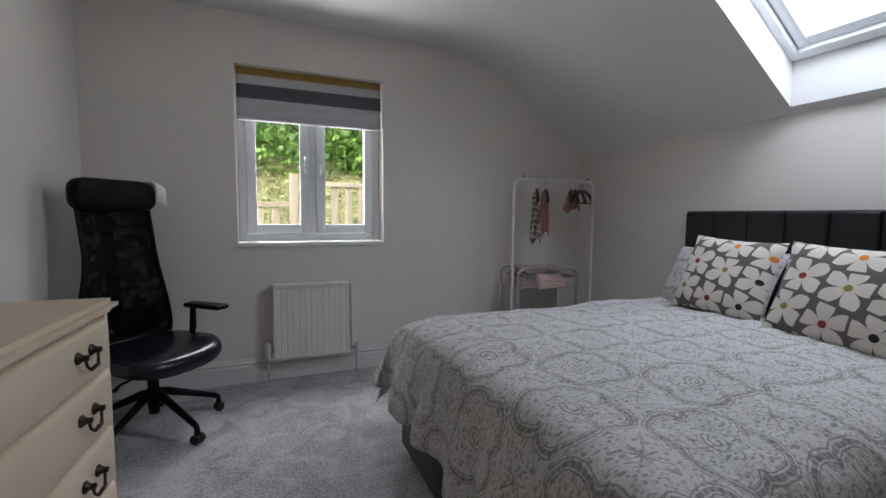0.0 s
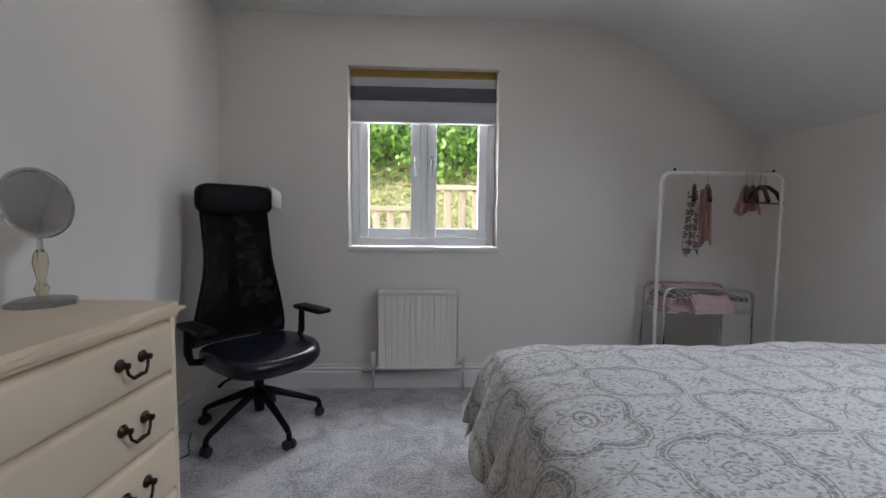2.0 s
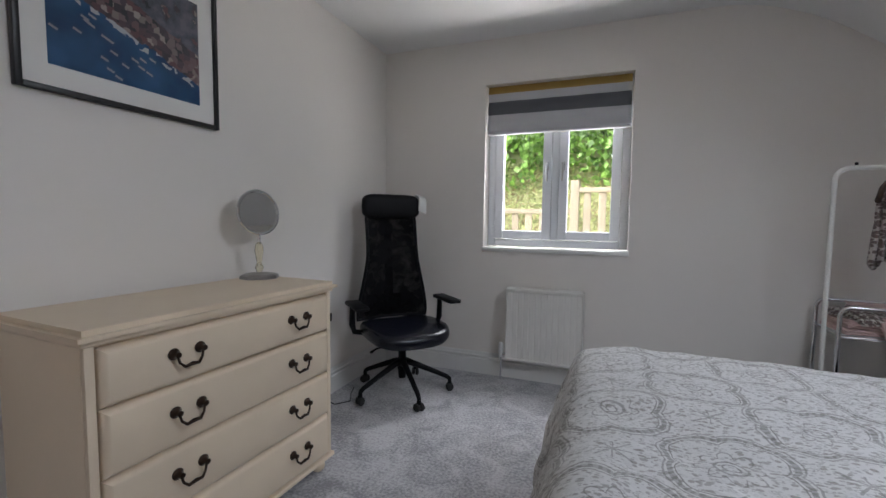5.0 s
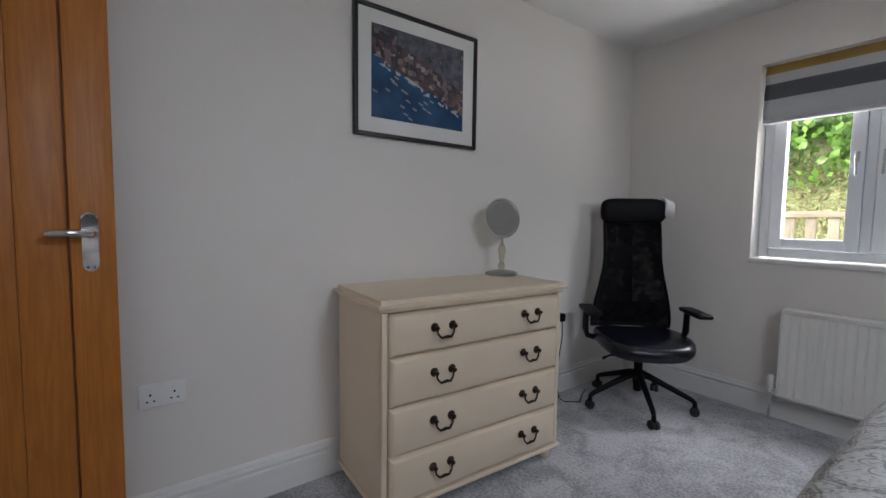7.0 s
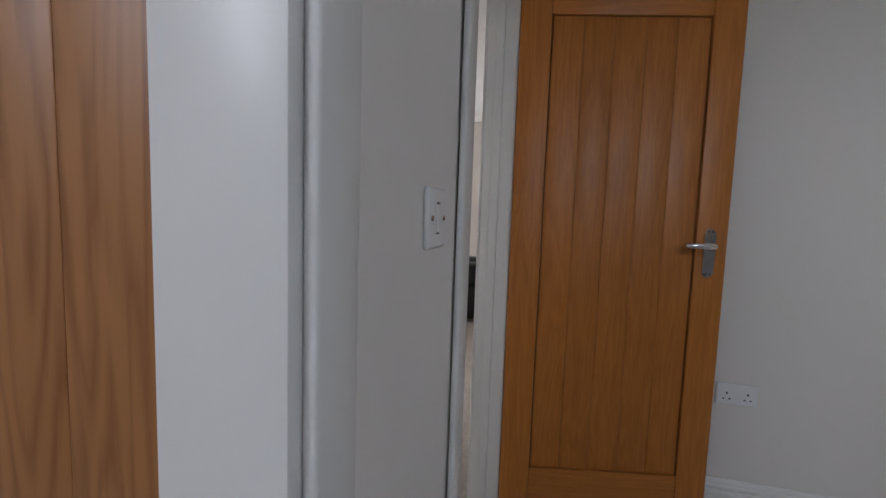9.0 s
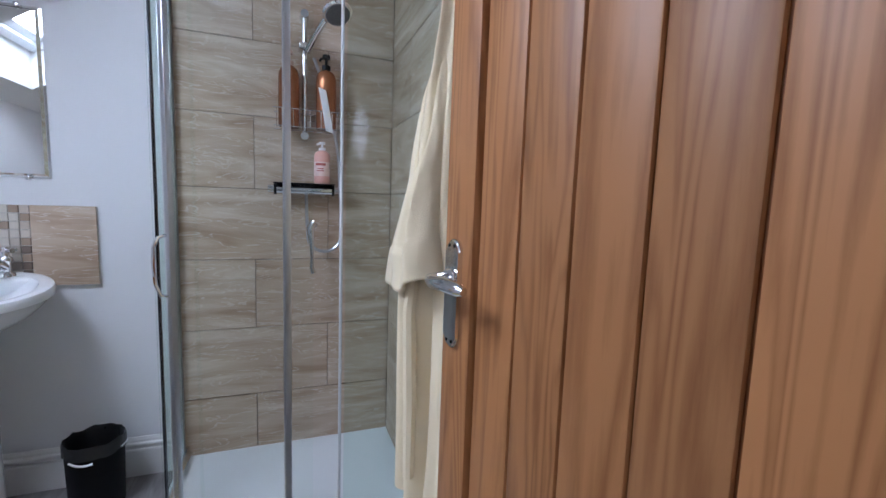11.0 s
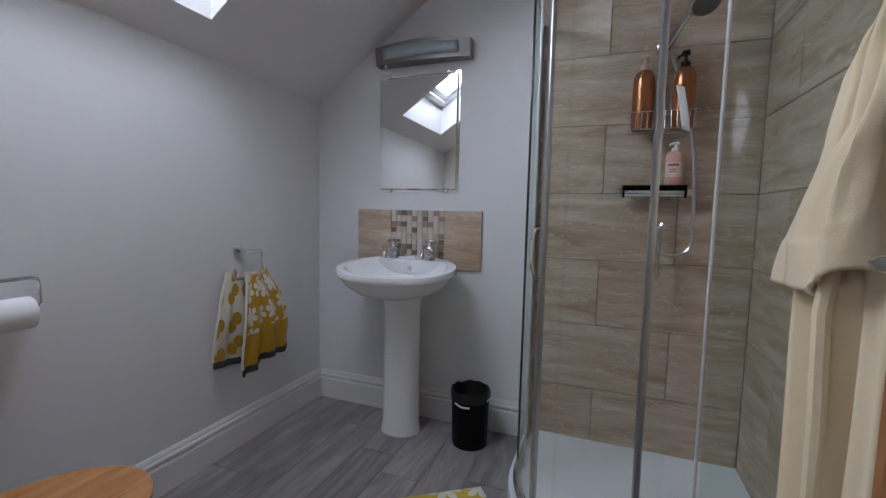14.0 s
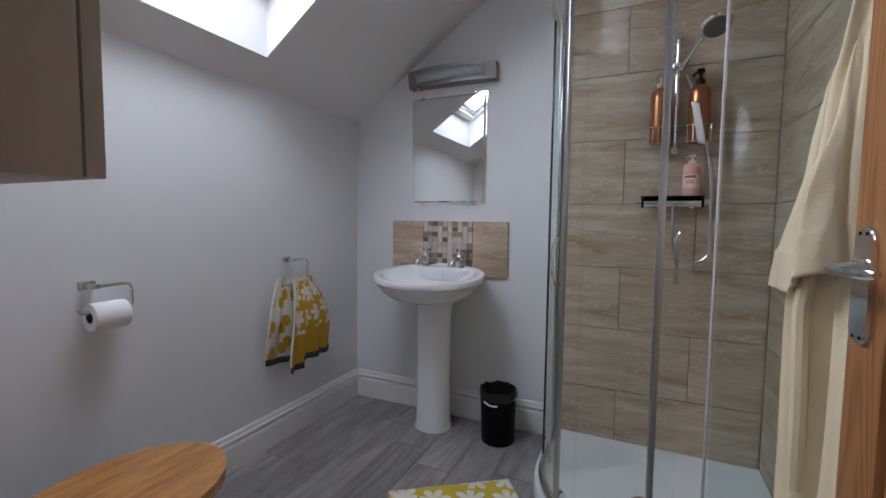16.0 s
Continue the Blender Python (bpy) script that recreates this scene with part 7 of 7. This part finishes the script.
th = finish("throw", grid_sheet(20, 20, lambda u, v: (-5.65 + 1.5 * u, -7.98 + 0.66 * v, 0.452 + 0.012 * math.sin(u * 17) - (0.14 * max(0, v - 0.97) * 33 * 0.6 if v > 0.97 else 0))), "white_cloth", None, "", True)
tagged(solid(th, 0.014), "white throw spread over the sofa seat", "throw")
cushion("cushion", "patterned cushion on the sofa", "flower_cushion", Matrix.Translation((-5.0, -7.86, 0.68)) @ pose(0, 0, 0, 72, 0, 180), 0.42, 0.42, 0.14)

tp = thing("tripod_scope", "silver tripod with a small telescope", "tripod")
TX, TY = -5.55, -6.25
for k in range(3):
    a = radians(100 + 120 * k)
    leg = part("leg", tube([(TX, TY, 1.18), (TX + 0.16 * math.cos(a), TY + 0.16 * math.sin(a), 0.62)], 0.014, 8), "white_metal", tp)
    part("lower_leg", tube([(TX + 0.155 * math.cos(a), TY + 0.155 * math.sin(a), 0.64), (TX + 0.34 * math.cos(a), TY + 0.34 * math.sin(a), 0.006)], 0.010, 8), "white_metal", leg)
part("column", tube([(TX, TY, 0.8), (TX, TY, 1.36)], 0.014, 10), "black_plastic", tp)
part("head", box((TX - 0.03, TY - 0.03, 1.33), (TX + 0.03, TY + 0.03, 1.40), 0.006), "black_plastic", tp)
part("scope", tube([(TX - 0.16, TY - 0.05, 1.47), (TX + 0.02, TY, 1.43), (TX + 0.12, TY + 0.03, 1.41)], [0.035, 0.03, 0.02], 12), "brushed", tp)
M["bulb"] = mat("downlight_glow", (1, 0.95, 0.85), 0.5, var=0)
nd = nodes_of(M["bulb"])[2]
nd.inputs["Emission Color"].default_value = (1, 0.93, 0.82, 1)
nd.inputs["Emission Strength"].default_value = 12
for x, y in ((-2.0, -4.95), (-3.7, -5.6), (-4.6, -6.9), (-5.4, -6.0), (-0.3, -5.0)):
    d = thing("downlight", "small lit recessed ceiling downlight", "downlight", pose(x, y, LZ), group="ceiling downlights")
    part("trim_ring", lathe([(0.036, -0.001), (0.05, -0.001), (0.048, -0.008), (0.037, -0.008), (0.036, -0.001)], 20), "white", d)
    part("bulb", lathe([(0, -0.004), (0.0355, -0.004), (0.0355, -0.0008), (0, -0.0008)], 18), "bulb", d, "lit lamp")


# ---- outside ----
def ground_z(x, y):
    if y < 0.4:
        return -0.45
    if y < 2.6:
        return -0.45 + (y - 0.4) / 2.2 * 0.9
    if y < 9:
        return 0.45 + (y - 2.6) * 0.62
    return 0.45 + 6.4 * 0.62 + min(1.5, (y - 9) * 0.05)


M["grass_ground"] = mat("rough_grass_ground", (0.27, 0.28, 0.13), 0.95, var=0.4, scale=3, bump=1.0, bump_scale=30)
xs = [-3000, -300, -60, -20] + [-12 + 1.0 * k for k in range(27)] + [25, 60, 300, 3000]
ys = [-3000, -300, -60, -20, -9, 0.41, 0.9, 1.4, 1.9, 2.3, 2.6, 3.2, 4, 5, 6, 7, 8, 9, 12, 20, 60, 300, 3000]
bm = bmesh.new()
vs = [[bm.verts.new((x, y, (ground_z(x, y) if y > 0 else -0.45) + (0.08 * noise.noise(Vector((x, y, 0))) if 0.5 < y < 20 else 0))) for y in ys] for x in xs]
for i in range(len(xs) - 1):
    for j in range(len(ys) - 1):
        bm.faces.new((vs[i][j], vs[i + 1][j], vs[i + 1][j + 1], vs[i][j + 1]))
structure("ground", bm, "grass_ground", "rough grassy bank rising behind the house", True)

M["fence_wood"] = wood("pale_fence_timber", (0.13, 0.112, 0.078), (0.20, 0.172, 0.122), 0.8, "Z", coat=0)
M["fence_rail"] = wood("pale_rail_timber", (0.13, 0.112, 0.078), (0.20, 0.172, 0.122), 0.8, "X", coat=0)
FY = 2.32
fe = thing("timber_fence", "pale timber post and rail fence with close pickets", "fence", kind="structure")
for x, zt in ((1.30, 1.64), (-0.75, 1.40), (3.2, 1.66), (-2.7, 1.40), (5.1, 1.7)):
    part("post", box((x - 0.05, FY - 0.05, -0.1), (x + 0.05, FY + 0.05, zt), 0.006), "fence_wood", fe)
for x0, x1, zt in ((-2.65, -0.80, 1.30), (-0.70, 1.25, 1.30), (1.35, 3.15, 1.555), (3.25, 5.05, 1.555)):
    for z in (zt - 0.06, zt - 0.62):
        part("rail", box((x0, FY - 0.045, z), (x1, FY - 0.012, z + 0.06), 0.004), "fence_rail", fe)
    n = int((x1 - x0) / 0.17)
    for k in range(n):
        x = x0 + 0.05 + k * 0.17
        part("picket", box((x, FY - 0.0115, 0.12), (x + 0.085, FY + 0.008, zt - 0.02), 0.003), "fence_wood", fe)


def leaf_mesh(name, rng, count, place, size, material, label, width=0.36):
    """Many small bent leaves."""
    verts, faces = [], []
    for _ in range(count):
        p, nrm = place(rng)
        t = Vector((rng.gauss(0, 1), rng.gauss(0, 1), rng.gauss(0, 1) - 0.6)).normalized()
        nn = (Vector(nrm) + Vector((rng.gauss(0, 0.6), rng.gauss(0, 0.6), rng.gauss(0, 0.6)))).normalized()
        s = t.cross(nn).normalized()
        L = size * rng.uniform(0.6, 1.3)
        W = L * width
        b = len(verts)
        p = Vector(p)
        verts += [p, p + t * L * 0.5 + s * W - nn * L * 0.05, p + t * L, p + t * L * 0.5 - s * W - nn * L * 0.05]
        faces += [(b, b + 1, b + 2), (b, b + 2, b + 3)]
    me = bpy.data.meshes.new(name)
    me.from_pydata(verts, [], faces)
    me.materials.append(material)
    ob = new(name, me)
    return tagged(ob, label, name, "", "stuff")


def leaf_mat(name, dark, light):
    m = mat(name, light, 0.5, var=0)
    n, l, b = nodes_of(m)
    g = n.new("ShaderNodeNewGeometry")
    r = ramp(n, [(0.0, dark), (0.6, light), (1.0, tuple(min(1, c * 1.6) for c in light))])
    l.new(g.outputs["Random Per Island"], r.inputs["Fac"])
    l.new(r.outputs["Color"], b.inputs["Base Color"])
    b.inputs["Subsurface Weight"].default_value = 0.0
    tr = n.new("ShaderNodeBsdfTranslucent")
    mx = n.new("ShaderNodeMixShader")
    mx.inputs["Fac"].default_value = 0.35
    l.new(r.outputs["Color"], tr.inputs["Color"])
    l.new(b.outputs["BSDF"], mx.inputs[1])
    l.new(tr.outputs["BSDF"], mx.inputs[2])
    l.new(mx.outputs["Shader"], n["Material Output"].inputs["Surface"])
    return m


LEAF_A, LEAF_B, LEAF_C = leaf_mat("ivy_leaf", (0.04, 0.09, 0.015), (0.12, 0.23, 0.04)), leaf_mat("dry_stem", (0.09, 0.06, 0.03), (0.22, 0.17, 0.09)), leaf_mat("grass_blade", (0.14, 0.17, 0.06), (0.30, 0.34, 0.14))
rng = random.Random(3)
clumps = [(rng.uniform(-6, 8), rng.uniform(4.4, 8.4), rng.uniform(0.35, 0.95)) for _ in range(170)]


def hedge_place(r):
    x, y, rad = clumps[int(r.random() * len(clumps))]
    d = Vector((r.gauss(0, 1), -abs(r.gauss(0, 1)), r.gauss(0, 1))).normalized()
    z = ground_z(x, y) + rad * 0.8
    p = Vector((x, y, z)) + d * rad * (0.75 + 0.35 * r.random())
    return p, d


leaf_mesh("hedge", rng, 42000, hedge_place, 0.13, LEAF_A, "dense ivy and shrubs on the bank")


def bank_place(r):
    x, y = r.uniform(-5, 7), r.uniform(2.7, 5.2)
    return Vector((x, y, ground_z(x, y) + r.uniform(0, 0.2))), (0, -0.5, 0.8)


leaf_mesh("dry_stems", rng, 9000, bank_place, 0.10, LEAF_B, "dry stems and brambles on the bank", 0.10)


def grass_place(r):
    x, y = r.uniform(-4, 6), r.uniform(1.0, 5.4)
    return Vector((x, y, ground_z(x, y) + 0.03)), (0, -1, 0.2)


leaf_mesh("grass", rng, 46000, grass_place, 0.13, LEAF_C, "long pale grass around the fence", 0.09)
